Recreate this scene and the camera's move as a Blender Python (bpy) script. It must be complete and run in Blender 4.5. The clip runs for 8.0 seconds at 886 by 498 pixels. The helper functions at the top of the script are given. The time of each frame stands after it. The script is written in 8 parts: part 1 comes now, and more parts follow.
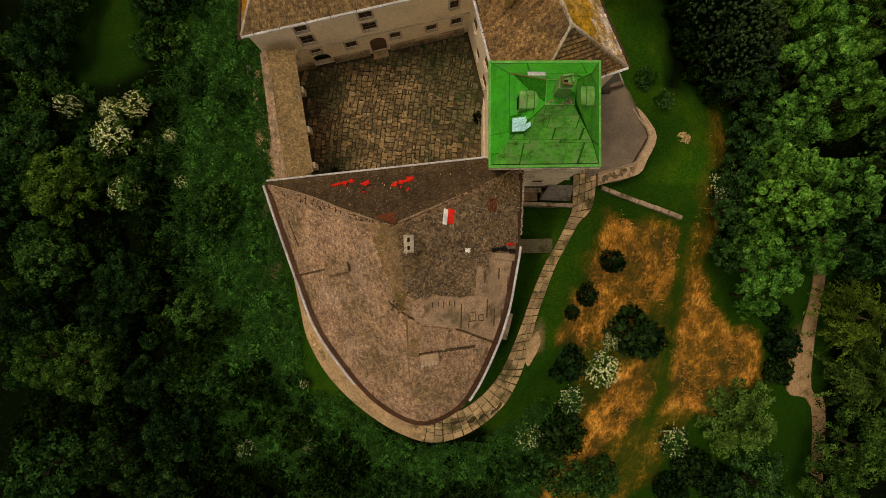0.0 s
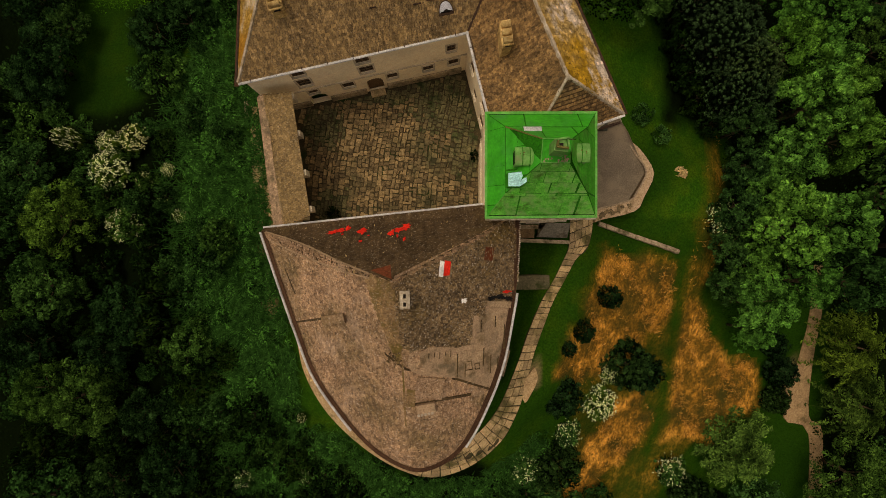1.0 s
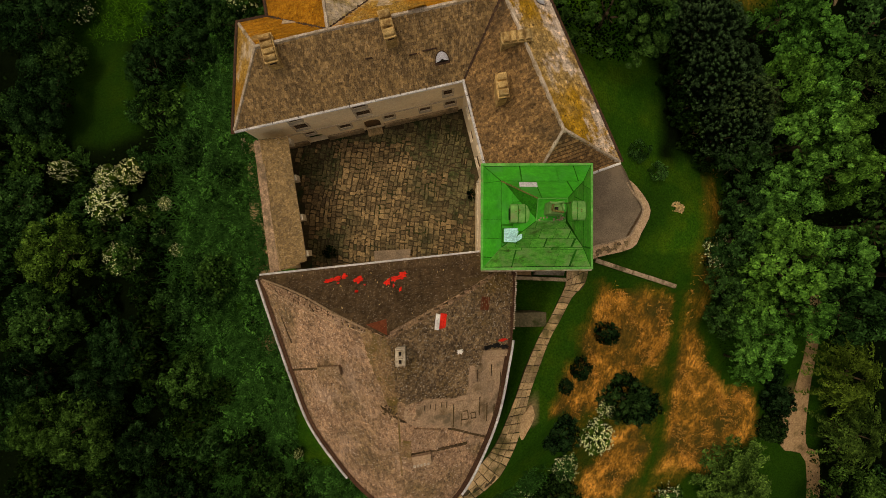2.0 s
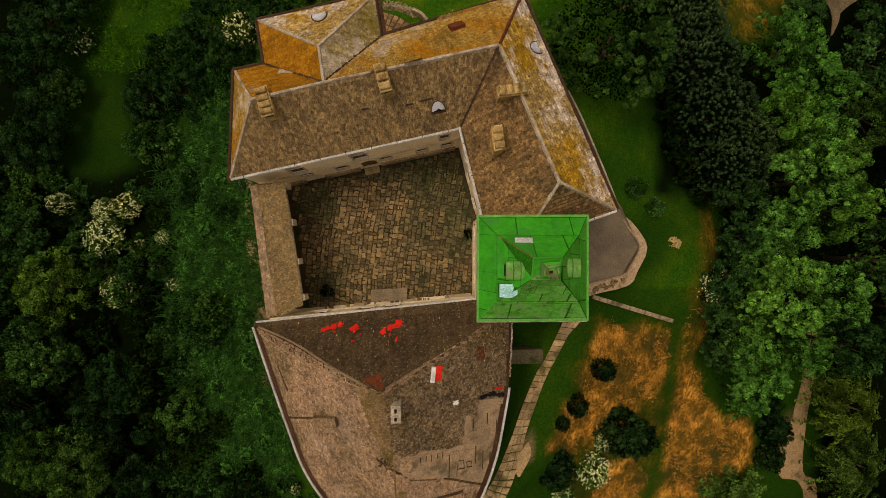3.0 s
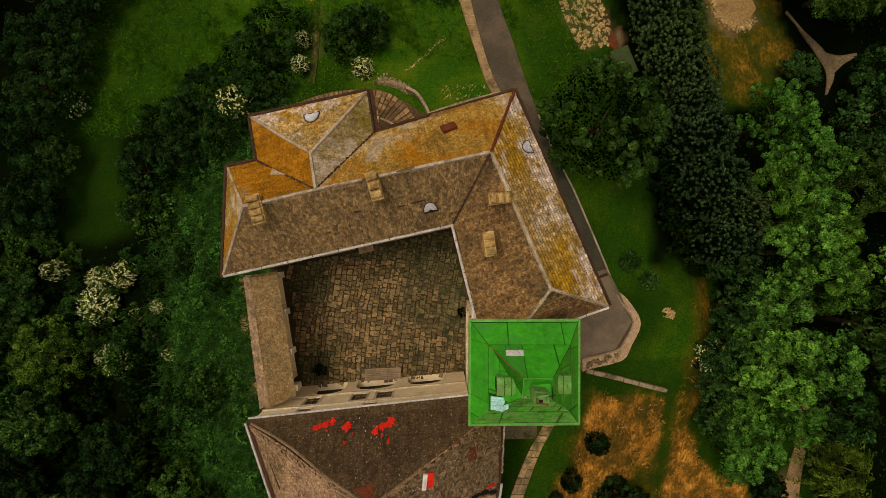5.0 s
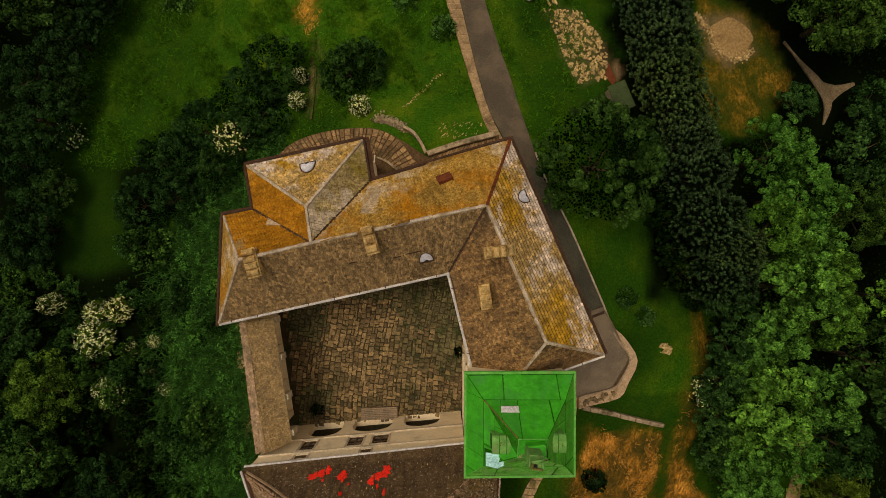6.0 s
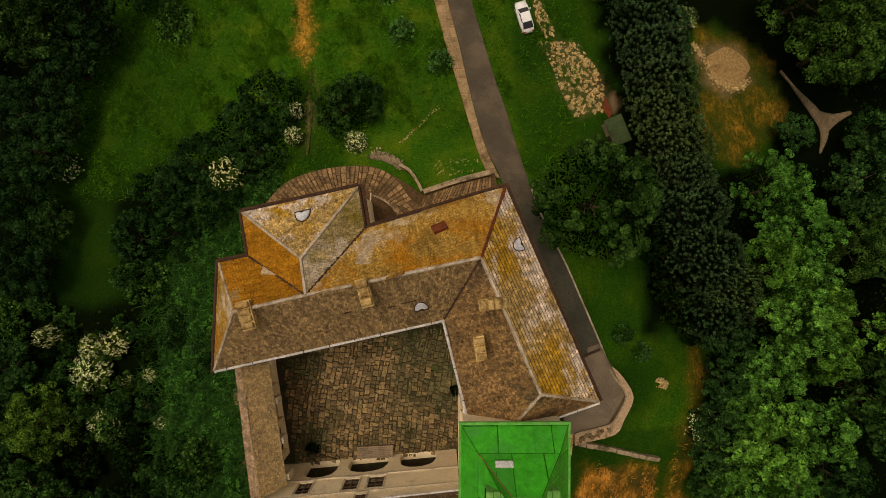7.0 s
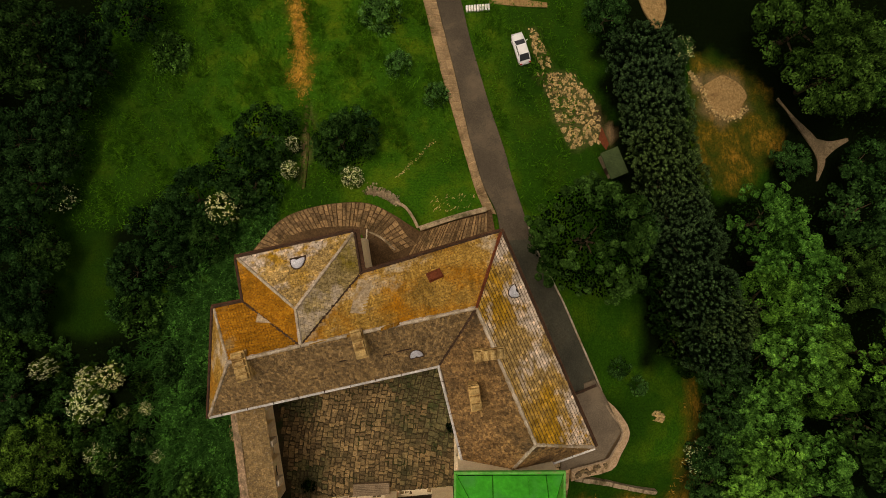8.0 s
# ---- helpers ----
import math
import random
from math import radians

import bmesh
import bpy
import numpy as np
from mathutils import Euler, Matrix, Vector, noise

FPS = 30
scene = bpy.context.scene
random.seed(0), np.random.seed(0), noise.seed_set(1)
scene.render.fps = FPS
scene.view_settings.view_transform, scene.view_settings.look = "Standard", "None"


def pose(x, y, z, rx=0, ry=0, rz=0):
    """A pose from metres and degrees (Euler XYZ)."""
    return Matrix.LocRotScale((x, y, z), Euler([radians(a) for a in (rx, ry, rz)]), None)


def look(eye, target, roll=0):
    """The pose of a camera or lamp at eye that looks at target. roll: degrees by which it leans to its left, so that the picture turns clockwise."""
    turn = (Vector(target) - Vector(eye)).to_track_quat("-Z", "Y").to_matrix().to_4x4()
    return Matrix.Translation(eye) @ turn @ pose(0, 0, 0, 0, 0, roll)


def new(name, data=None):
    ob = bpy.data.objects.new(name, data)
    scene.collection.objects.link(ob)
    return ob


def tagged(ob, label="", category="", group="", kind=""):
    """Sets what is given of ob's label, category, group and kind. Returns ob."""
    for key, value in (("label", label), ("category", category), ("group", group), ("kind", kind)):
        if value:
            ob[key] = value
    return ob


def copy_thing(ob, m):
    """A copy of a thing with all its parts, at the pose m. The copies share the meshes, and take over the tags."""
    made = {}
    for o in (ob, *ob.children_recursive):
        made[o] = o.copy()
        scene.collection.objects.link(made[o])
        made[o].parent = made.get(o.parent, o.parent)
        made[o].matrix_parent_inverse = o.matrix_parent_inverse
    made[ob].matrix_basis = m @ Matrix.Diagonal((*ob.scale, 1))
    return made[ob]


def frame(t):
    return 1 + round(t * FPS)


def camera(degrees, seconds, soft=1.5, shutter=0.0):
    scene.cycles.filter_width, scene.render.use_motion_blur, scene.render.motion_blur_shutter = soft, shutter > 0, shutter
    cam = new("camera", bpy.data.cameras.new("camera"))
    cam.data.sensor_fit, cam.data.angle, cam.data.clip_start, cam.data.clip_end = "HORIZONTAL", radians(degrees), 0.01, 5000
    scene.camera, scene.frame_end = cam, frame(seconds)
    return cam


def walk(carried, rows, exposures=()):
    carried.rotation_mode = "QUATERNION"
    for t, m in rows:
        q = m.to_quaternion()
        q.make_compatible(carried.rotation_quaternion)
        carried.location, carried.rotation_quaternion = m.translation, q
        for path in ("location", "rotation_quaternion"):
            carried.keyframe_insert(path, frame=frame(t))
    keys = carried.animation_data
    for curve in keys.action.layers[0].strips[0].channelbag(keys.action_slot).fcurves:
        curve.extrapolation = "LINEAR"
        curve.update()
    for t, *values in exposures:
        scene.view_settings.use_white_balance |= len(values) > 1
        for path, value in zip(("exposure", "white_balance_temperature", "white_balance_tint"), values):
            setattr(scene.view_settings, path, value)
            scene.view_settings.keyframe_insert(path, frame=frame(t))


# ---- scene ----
cam = camera(85.4, 8.0, soft=0.75)
METRES, EYE, TILT, LEAN, TURN = 35.5, 65.0, -90.0, 0.0, 0.0
ROWS = [
    (0.0, 0.0, 0.0, 0.0, 0.0, 0.0, -0.0),
    (0.5, 0.0037, -0.0006, 0.0611, -0.01, 0.0, -0.04),
    (1.0, 0.0081, -0.0011, 0.1231, -0.04, 0.0, -0.04),
    (2.5, 0.0205, -0.0034, 0.3093, -0.14, 0.08, -0.08),
    (3.0, 0.0251, -0.004, 0.3719, -0.16, 0.08, -0.1),
    (3.5, 0.0298, -0.0048, 0.4352, -0.18, 0.08, -0.1),
    (4.0, 0.0336, -0.0053, 0.4986, -0.2, 0.08, -0.12),
    (4.5, 0.0382, -0.0058, 0.5624, -0.22, 0.09, -0.12),
    (6.0, 0.0528, -0.0063, 0.7533, -0.26, 0.12, -0.18),
    (6.5, 0.0582, -0.0063, 0.8157, -0.28, 0.14, -0.2),
    (7.0, 0.064, -0.0068, 0.8773, -0.31, 0.13, -0.22),
    (7.5, 0.0692, -0.0065, 0.9379, -0.33, 0.15, -0.2),
    (8.0, 0.0745, -0.0065, 0.9971, -0.37, 0.15, -0.21),
]
walk(cam, [(t, pose(0, 0, EYE, TILT, LEAN, TURN) @ pose(METRES * x, METRES * y, METRES * z, 90 + pitch, roll, yaw)) for t, x, y, z, yaw, pitch, roll in ROWS],
     exposures=[(0.0, -0.36, 8400, 15), (8.0, -0.36, 8400, 15)])

# ---------------------------------------------------------------- world, sun
world = bpy.data.worlds.new("world")
scene.world = world
world.use_nodes = True
wn, wl = world.node_tree.nodes, world.node_tree.links
sky = wn.new("ShaderNodeTexSky")
sky.sky_type = "NISHITA"
sky.sun_disc = False
SUN_EL, SUN_AZ = 70.0, 300.0            # degrees; azimuth clockwise from +y
sky.sun_elevation, sky.sun_rotation = radians(SUN_EL), radians(SUN_AZ)
sky.air_density, sky.dust_density = 1.0, 4.0
grey = wn.new("ShaderNodeHueSaturation")
grey.inputs["Saturation"].default_value = 0.25
wl.new(sky.outputs[0], grey.inputs["Color"])
wl.new(grey.outputs[0], wn["Background"].inputs["Color"])
wn["Background"].inputs["Strength"].default_value = 0.136
sun_data = bpy.data.lights.new("sun", "SUN")
sun_data.energy, sun_data.angle, sun_data.color = 1.05, radians(18), (1.0, 0.93, 0.82)
sun = new("sun", sun_data)
_a, _e = radians(SUN_AZ), radians(SUN_EL)
sun.matrix_world = look((80 * math.sin(_a) * math.cos(_e), 80 * math.cos(_a) * math.cos(_e), 80 * math.sin(_e)), (0, 0, 0))

# ---------------------------------------------------------------- mesh helpers


class Geo:
    """Collects vertices and faces."""

    def __init__(self):
        self.v, self.f = [], []

    def add(self, verts, faces):
        n = len(self.v)
        self.v.extend(verts)
        self.f.extend([tuple(n + i for i in q) for q in faces])
        return self

    def poly(self, pts):
        return self.add(pts, [tuple(range(len(pts)))])

    def prism(self, pts, z0, z1):
        """Upright prism over a plan polygon; z0, z1 numbers or functions of x, y."""
        n = len(pts)
        lo = [(x, y, z0(x, y) if callable(z0) else z0) for x, y in pts]
        hi = [(x, y, z1(x, y) if callable(z1) else z1) for x, y in pts]
        a = sum(pts[i][0] * pts[(i + 1) % n][1] - pts[(i + 1) % n][0] * pts[i][1] for i in range(n))
        if a < 0:
            lo.reverse(), hi.reverse()
        faces = [tuple(range(n, 2 * n)), tuple(range(n - 1, -1, -1))]
        faces += [(i, (i + 1) % n, n + (i + 1) % n, n + i) for i in range(n)]
        return self.add(lo + hi, faces)

    def slab(self, pts, thick):
        """A sheet through 3D points, with thickness downwards."""
        n = len(pts)
        a = sum(pts[i][0] * pts[(i + 1) % n][1] - pts[(i + 1) % n][0] * pts[i][1] for i in range(n))
        top = list(pts) if a > 0 else list(pts)[::-1]
        low = [(x, y, z - thick) for x, y, z in top]
        faces = [tuple(range(n)), tuple(range(2 * n - 1, n - 1, -1))]
        faces += [(i, n + i, n + (i + 1) % n, (i + 1) % n) for i in range(n)]
        return self.add(top + low, faces)

    def box(self, c, size, rz=0.0, taper=1.0, m=None):
        cs, sn = math.cos(rz), math.sin(rz)
        vs = []
        for k in (-1, 1):
            s = taper if k > 0 else 1.0
            for i, j in ((-1, -1), (1, -1), (1, 1), (-1, 1)):
                x, y, z = i * size[0] / 2 * s, j * size[1] / 2 * s, k * size[2] / 2
                p = (x * cs - y * sn, x * sn + y * cs, z)
                if m is not None:
                    p = tuple(m @ Vector(p))
                vs.append((c[0] + p[0], c[1] + p[1], c[2] + p[2]))
        return self.add(vs, [(3, 2, 1, 0), (4, 5, 6, 7), (0, 1, 5, 4), (1, 2, 6, 5), (2, 3, 7, 6), (3, 0, 4, 7)])

    def tube(self, pts, radii, n=8, caps=True):
        """A tube along 3D points."""
        pts = [Vector(p) for p in pts]
        if not hasattr(radii, "__len__"):
            radii = [radii] * len(pts)
        rings = []
        for i, p in enumerate(pts):
            d = (pts[min(i + 1, len(pts) - 1)] - pts[max(i - 1, 0)]).normalized()
            a = d.cross(Vector((0, 0, 1)))
            if a.length < 0.05:
                a = d.cross(Vector((0, 1, 0)))
            a.normalize()
            b = a.cross(d)
            rings.append([tuple(p + (a * math.cos(2 * math.pi * k / n) + b * math.sin(2 * math.pi * k / n)) * radii[i]) for k in range(n)])
        vs = [q for r in rings for q in r]
        fs = []
        for i in range(len(pts) - 1):
            for k in range(n):
                fs.append((i * n + k, i * n + (k + 1) % n, (i + 1) * n + (k + 1) % n, (i + 1) * n + k))
        if caps:
            fs.append(tuple(range(n - 1, -1, -1)))
            fs.append(tuple(range((len(pts) - 1) * n, len(pts) * n)))
        return self.add(vs, fs)

    def mesh(self, name, mat, off=(0, 0, 0), smooth=False):
        me = bpy.data.meshes.new(name)
        me.from_pydata([(x - off[0], y - off[1], z - off[2]) for x, y, z in self.v], [], self.f)
        if mat:
            me.materials.append(mat)
        if smooth:
            me.polygons.foreach_set("use_smooth", [True] * len(me.polygons))
        me.update()
        return me


def loft(g, sections):
    """Closed skin over sections (lists of equal length)."""
    n = len(sections[0])
    vs = [p for s in sections for p in s]
    fs = [(i * n + k, i * n + (k + 1) % n, (i + 1) * n + (k + 1) % n, (i + 1) * n + k) for i in range(len(sections) - 1) for k in range(n)]
    fs += [tuple(range(n - 1, -1, -1)), tuple(range((len(sections) - 1) * n, len(sections) * n))]
    return g.add(vs, fs)


def base_of(ob):
    p = Vector((0, 0, 0))
    while ob:
        p += ob.location
        ob = ob.parent
    return p


def part(name, geo, mat, parent, label="", kind="", smooth=False, local=False):
    """One mesh object under a thing or a part; geo is in world metres unless local."""
    ob = new(name, geo.mesh(name, mat, (0, 0, 0) if local else base_of(parent), smooth))
    ob.parent = parent
    return tagged(ob, label=label, kind=kind)


def thing(name, x, y, z, label, category, group="", kind=""):
    ob = new(name)
    ob.location = (x, y, z)
    ob.empty_display_size = 0.3
    return tagged(ob, label, category, group, kind)


def setting(name, geo, mat, label, category="", smooth=False, kind="structure"):
    return tagged(new(name, geo.mesh(name, mat, smooth=smooth)), label, category or name, "", kind)


def bulk_mesh(name, v, f, mat, smooth=False):
    """A mesh from arrays: v (n, 3), f (m, 3 or 4)."""
    me = bpy.data.meshes.new(name)
    k = f.shape[1]
    me.vertices.add(len(v))
    me.vertices.foreach_set("co", np.asarray(v, np.float32).ravel())
    me.loops.add(f.size)
    me.loops.foreach_set("vertex_index", np.asarray(f, np.int32).ravel())
    me.polygons.add(len(f))
    me.polygons.foreach_set("loop_start", np.arange(0, f.size, k, dtype=np.int32))
    if smooth:
        me.polygons.foreach_set("use_smooth", np.ones(len(f), bool))
    me.materials.append(mat)
    me.update(calc_edges=True)
    return me


def inside(x, y, poly):
    c = False
    j = len(poly) - 1
    for i in range(len(poly)):
        xi, yi, xj, yj = poly[i][0], poly[i][1], poly[j][0], poly[j][1]
        if (yi > y) != (yj > y) and x < (xj - xi) * (y - yi) / (yj - yi) + xi:
            c = not c
        j = i
    return c


def inside_np(x, y, poly):
    c = np.zeros(x.shape, bool)
    j = len(poly) - 1
    for i in range(len(poly)):
        xi, yi, xj, yj = poly[i][0], poly[i][1], poly[j][0], poly[j][1]
        if yi != yj:
            c ^= ((yi > y) != (yj > y)) & (x < (xj - xi) * (y - yi) / (yj - yi) + xi)
        j = i
    return c


def edge_distance(x, y, poly):
    """Signed distance to a plan polygon, positive inside (arrays)."""
    d = np.full(x.shape, 1e9)
    for (x0, y0), (x1, y1) in zip(poly, poly[1:] + poly[:1]):
        dx, dy = x1 - x0, y1 - y0
        t = np.clip(((x - x0) * dx + (y - y0) * dy) / (dx * dx + dy * dy), 0, 1)
        d = np.minimum(d, np.hypot(x - x0 - t * dx, y - y0 - t * dy))
    return np.where(inside_np(x, y, poly), d, -d)


def spline(pts, n=6):
    """Catmull-Rom through plan or 3D points."""
    out = []
    P = [pts[0], *pts, pts[-1]]
    for i in range(1, len(P) - 2):
        for k in range(n):
            t = k / n
            out.append(tuple(0.5 * (2 * b + (c - a) * t + (2 * a - 5 * b + 4 * c - d) * t * t + (3 * b - a - 3 * c + d) * t ** 3)
                             for a, b, c, d in zip(P[i - 1], P[i], P[i + 1], P[i + 2])))
    out.append(tuple(pts[-1]))
    return out


def offset_line(pts, d):
    """The plan line shifted by d to its left."""
    out = []
    for i in range(len(pts)):
        a, b = pts[max(0, i - 1)], pts[min(len(pts) - 1, i + 1)]
        dx, dy = b[0] - a[0], b[1] - a[1]
        L = math.hypot(dx, dy) or 1
        out.append((pts[i][0] - dy / L * d, pts[i][1] + dx / L * d))
    return out


def inset(poly, d):
    """Shift each side of a counter-clockwise plan polygon inwards."""
    n = len(poly)
    out = []
    for i in range(n):
        a, b, c = poly[i - 1], poly[i], poly[(i + 1) % n]
        u, w = Vector((b[0] - a[0], b[1] - a[1])).normalized(), Vector((c[0] - b[0], c[1] - b[1])).normalized()
        n1, n2 = Vector((-u.y, u.x)), Vector((-w.y, w.x))
        k = d / max(0.25, 1 + n1.dot(n2))
        out.append((b[0] + (n1.x + n2.x) * k, b[1] + (n1.y + n2.y) * k))
    return out


# ---------------------------------------------------------------- terrain
HILL = (0.029, 0.011, 0.261, 0.148, 0.035, -0.659, -0.071, 0.036, -0.011, 0.017)
KNOLLS = ((21, 10, 6, -1.5), (34, 9, 8, 2.2), (-1, 48, 7, -2.0), (-9, 61, 10, 1.3), (6, 44, 5, -0.6), (12, 62, 6, 1.2))


def ground_np(x, y):
    """Height of the castle hill: a plateau that falls away to all sides."""
    dx, dy = x, y - 10
    r, R, th = np.hypot(dx / 18.5, dy / 31), np.hypot(dx, dy), np.arctan2(dy, dx)
    d = R * np.maximum(0, 1 - 1 / np.maximum(r, 1e-6))
    z = np.full(np.shape(x), 9.2)
    for k, w in ((8 * (1 - np.exp(-d / 8)), HILL[:5]), (40 * (1 - np.exp(-d / 40)), HILL[5:])):
        z = z + k * (w[0] + w[1] * np.cos(th) + w[2] * np.sin(th) + w[3] * np.cos(2 * th) + w[4] * np.sin(2 * th))
    s = np.clip((26 - y) / 24, 0, 1)
    z = z - 1.8 * s * s * (3 - 2 * s) * np.exp(-d / 10)
    for gx, gy, g, a in KNOLLS:
        z = z + a * np.exp(-((x - gx) ** 2 + (y - gy) ** 2) / g ** 2)
    return z


def ground(x, y):
    return float(ground_np(np.array(float(x)), np.array(float(y))))


# ---------------------------------------------------------------- materials
def ramp(nt, fac, stops):
    r = nt.nodes.new("ShaderNodeValToRGB")
    e = r.color_ramp.elements
    while len(e) < len(stops):
        e.new(0.5)
    for el, (p, c) in zip(e, stops):
        el.position, el.color = p, (*c, 1)
    nt.links.new(fac, r.inputs[0])
    return r.outputs[0]


def mixed(nt, fac, a, b, mode="MIX"):
    m = nt.nodes.new("ShaderNodeMix")
    m.data_type, m.blend_type = "RGBA", mode
    for sock, val in ((m.inputs[0], fac), (m.inputs[6], a), (m.inputs[7], b)):
        if isinstance(val, (int, float)):
            sock.default_value = val
        elif isinstance(val, tuple):
            sock.default_value = (*val, 1)
        else:
            nt.links.new(val, sock)
    return m.outputs[2]


def noise_out(nt, scale, detail=4.0, rough=0.55, co=None, stretch=None):
    n = nt.nodes.new("ShaderNodeTexNoise")
    n.inputs["Scale"].default_value, n.inputs["Detail"].default_value, n.inputs["Roughness"].default_value = scale, detail, rough
    if stretch:
        mp = nt.nodes.new("ShaderNodeMapping")
        mp.inputs["Scale"].default_value = stretch
        nt.links.new(co, mp.inputs[0])
        co = mp.outputs[0]
    if co is not None:
        nt.links.new(co, n.inputs["Vector"])
    return n.outputs["Fac"]


def surface(name, dark, light, rough=0.85, fine=6.0, coarse=0.5, stain=None, stain_scale=0.3, stain_at=(0.5, 0.65), island=0.0, piece=0.0,
            bump=0.3, bump_scale=None, metal=0.0, stretch=None, stain2=None, stain2_scale=0.2, stain2_at=(0.55, 0.65), speck=0.0, spec=0.06, grain=0.32, cloudy=0.8, streak=None, pits=0.0):
    """A worn surface: two colours by fine and coarse noise, stains with their own shape, relief, change from piece to piece."""
    mat = bpy.data.materials.new(name)
    mat.use_nodes = True
    nt = mat.node_tree
    bsdf = nt.nodes["Principled BSDF"]
    co = nt.nodes.new("ShaderNodeNewGeometry").outputs["Position"]
    f = noise_out(nt, fine, 5, 0.65, co, stretch)
    c = noise_out(nt, coarse, 4, 0.6, co)
    g = noise_out(nt, fine * 3.1, 3, 0.6, co, stretch)
    a = mixed(nt, ramp(nt, f, [(0.34, (0, 0, 0)), (0.66, (1, 1, 1))]), dark, light)
    a = mixed(nt, 1.0, a, ramp(nt, g, [(0.32, (1 - grain, 1 - grain, 1 - grain)), (0.68, (1 + grain, 1 + grain, 1 + grain))]), "MULTIPLY")
    b = ramp(nt, c, [(0.3, (0.62, 0.62, 0.62)), (0.7, (1.25, 1.22, 1.18))])
    col = mixed(nt, cloudy, a, b, "MULTIPLY")
    if stain:
        s = ramp(nt, noise_out(nt, stain_scale, 6, 0.65, co), [(stain_at[0], (0, 0, 0)), (stain_at[1], (1, 1, 1))])
        col = mixed(nt, s, col, mixed(nt, f, tuple(0.6 * v for v in stain), stain))
    if stain2:
        s = ramp(nt, noise_out(nt, stain2_scale, 6, 0.7, co, (1.0, 1.0, 1.3)), [(stain2_at[0], (0, 0, 0)), (stain2_at[1], (1, 1, 1))])
        col = mixed(nt, s, col, mixed(nt, f, tuple(0.7 * v for v in stain2), stain2))
    if island or piece:
        src = nt.nodes.new("ShaderNodeNewGeometry").outputs["Random Per Island"] if island else nt.nodes.new("ShaderNodeObjectInfo").outputs["Random"]
        k = island or piece
        col = mixed(nt, 1.0, col, ramp(nt, src, [(0.0, (1 - k, 1 - k, 1 - 0.95 * k)), (0.6, (1, 1, 1)), (1.0, (1 + k, 1 + 0.9 * k, 1 + 0.75 * k))]), "MULTIPLY")
    if streak:  # (direction of the eave, strength): runs of dirt down the slope
        mp = nt.nodes.new("ShaderNodeMapping")
        mp.vector_type = "TEXTURE"
        mp.inputs["Rotation"].default_value, mp.inputs["Scale"].default_value = (0, 0, streak[0]), (0.45, 3.2, 3.2)
        nt.links.new(co, mp.inputs[0])
        k = streak[1]
        col = mixed(nt, 1.0, col, ramp(nt, noise_out(nt, 1.0, 5, 0.62, mp.outputs[0]), [(0.34, (1 - k, 1 - k, 1 - 1.05 * k)), (0.52, (1, 1, 1)), (0.7, (1 + 0.5 * k, 1 + 0.46 * k, 1 + 0.4 * k))]), "MULTIPLY")
    if pits:  # weathered blotches a few tiles wide, dark chips and gaps
        k = 0.34 * pits
        col = mixed(nt, 1.0, col, ramp(nt, noise_out(nt, 2.1, 4, 0.65, co), [(0.34, (1 - k, 1 - k, 1 - k)), (0.5, (1, 1, 1)), (0.66, (1 + k, 1 + k, 1 + 0.95 * k))]), "MULTIPLY")
        col = mixed(nt, 1.0, col, ramp(nt, noise_out(nt, 6.5, 3, 0.6, co), [(0.3, (1 - pits, 1 - pits, 1 - pits)), (0.42, (1, 1, 1))]), "MULTIPLY")
    if speck:
        s = ramp(nt, noise_out(nt, 7.0, 3, 0.55, co), [(0.60, (0, 0, 0)), (0.68, (1, 1, 1))])
        col = mixed(nt, s, col, mixed(nt, speck, col, (0.6, 0.52, 0.42)))
    nt.links.new(col, bsdf.inputs["Base Color"])
    bsdf.inputs["Roughness"].default_value, bsdf.inputs["Metallic"].default_value = rough, metal
    bsdf.inputs["Specular IOR Level"].default_value = spec
    if bump:
        bn = nt.nodes.new("ShaderNodeBump")
        bn.inputs["Strength"].default_value, bn.inputs["Distance"].default_value = bump, 0.06
        nt.links.new(noise_out(nt, bump_scale or fine * 1.5, 4, 0.6, co), bn.inputs["Height"])
        nt.links.new(bn.outputs[0], bsdf.inputs["Normal"])
    return mat


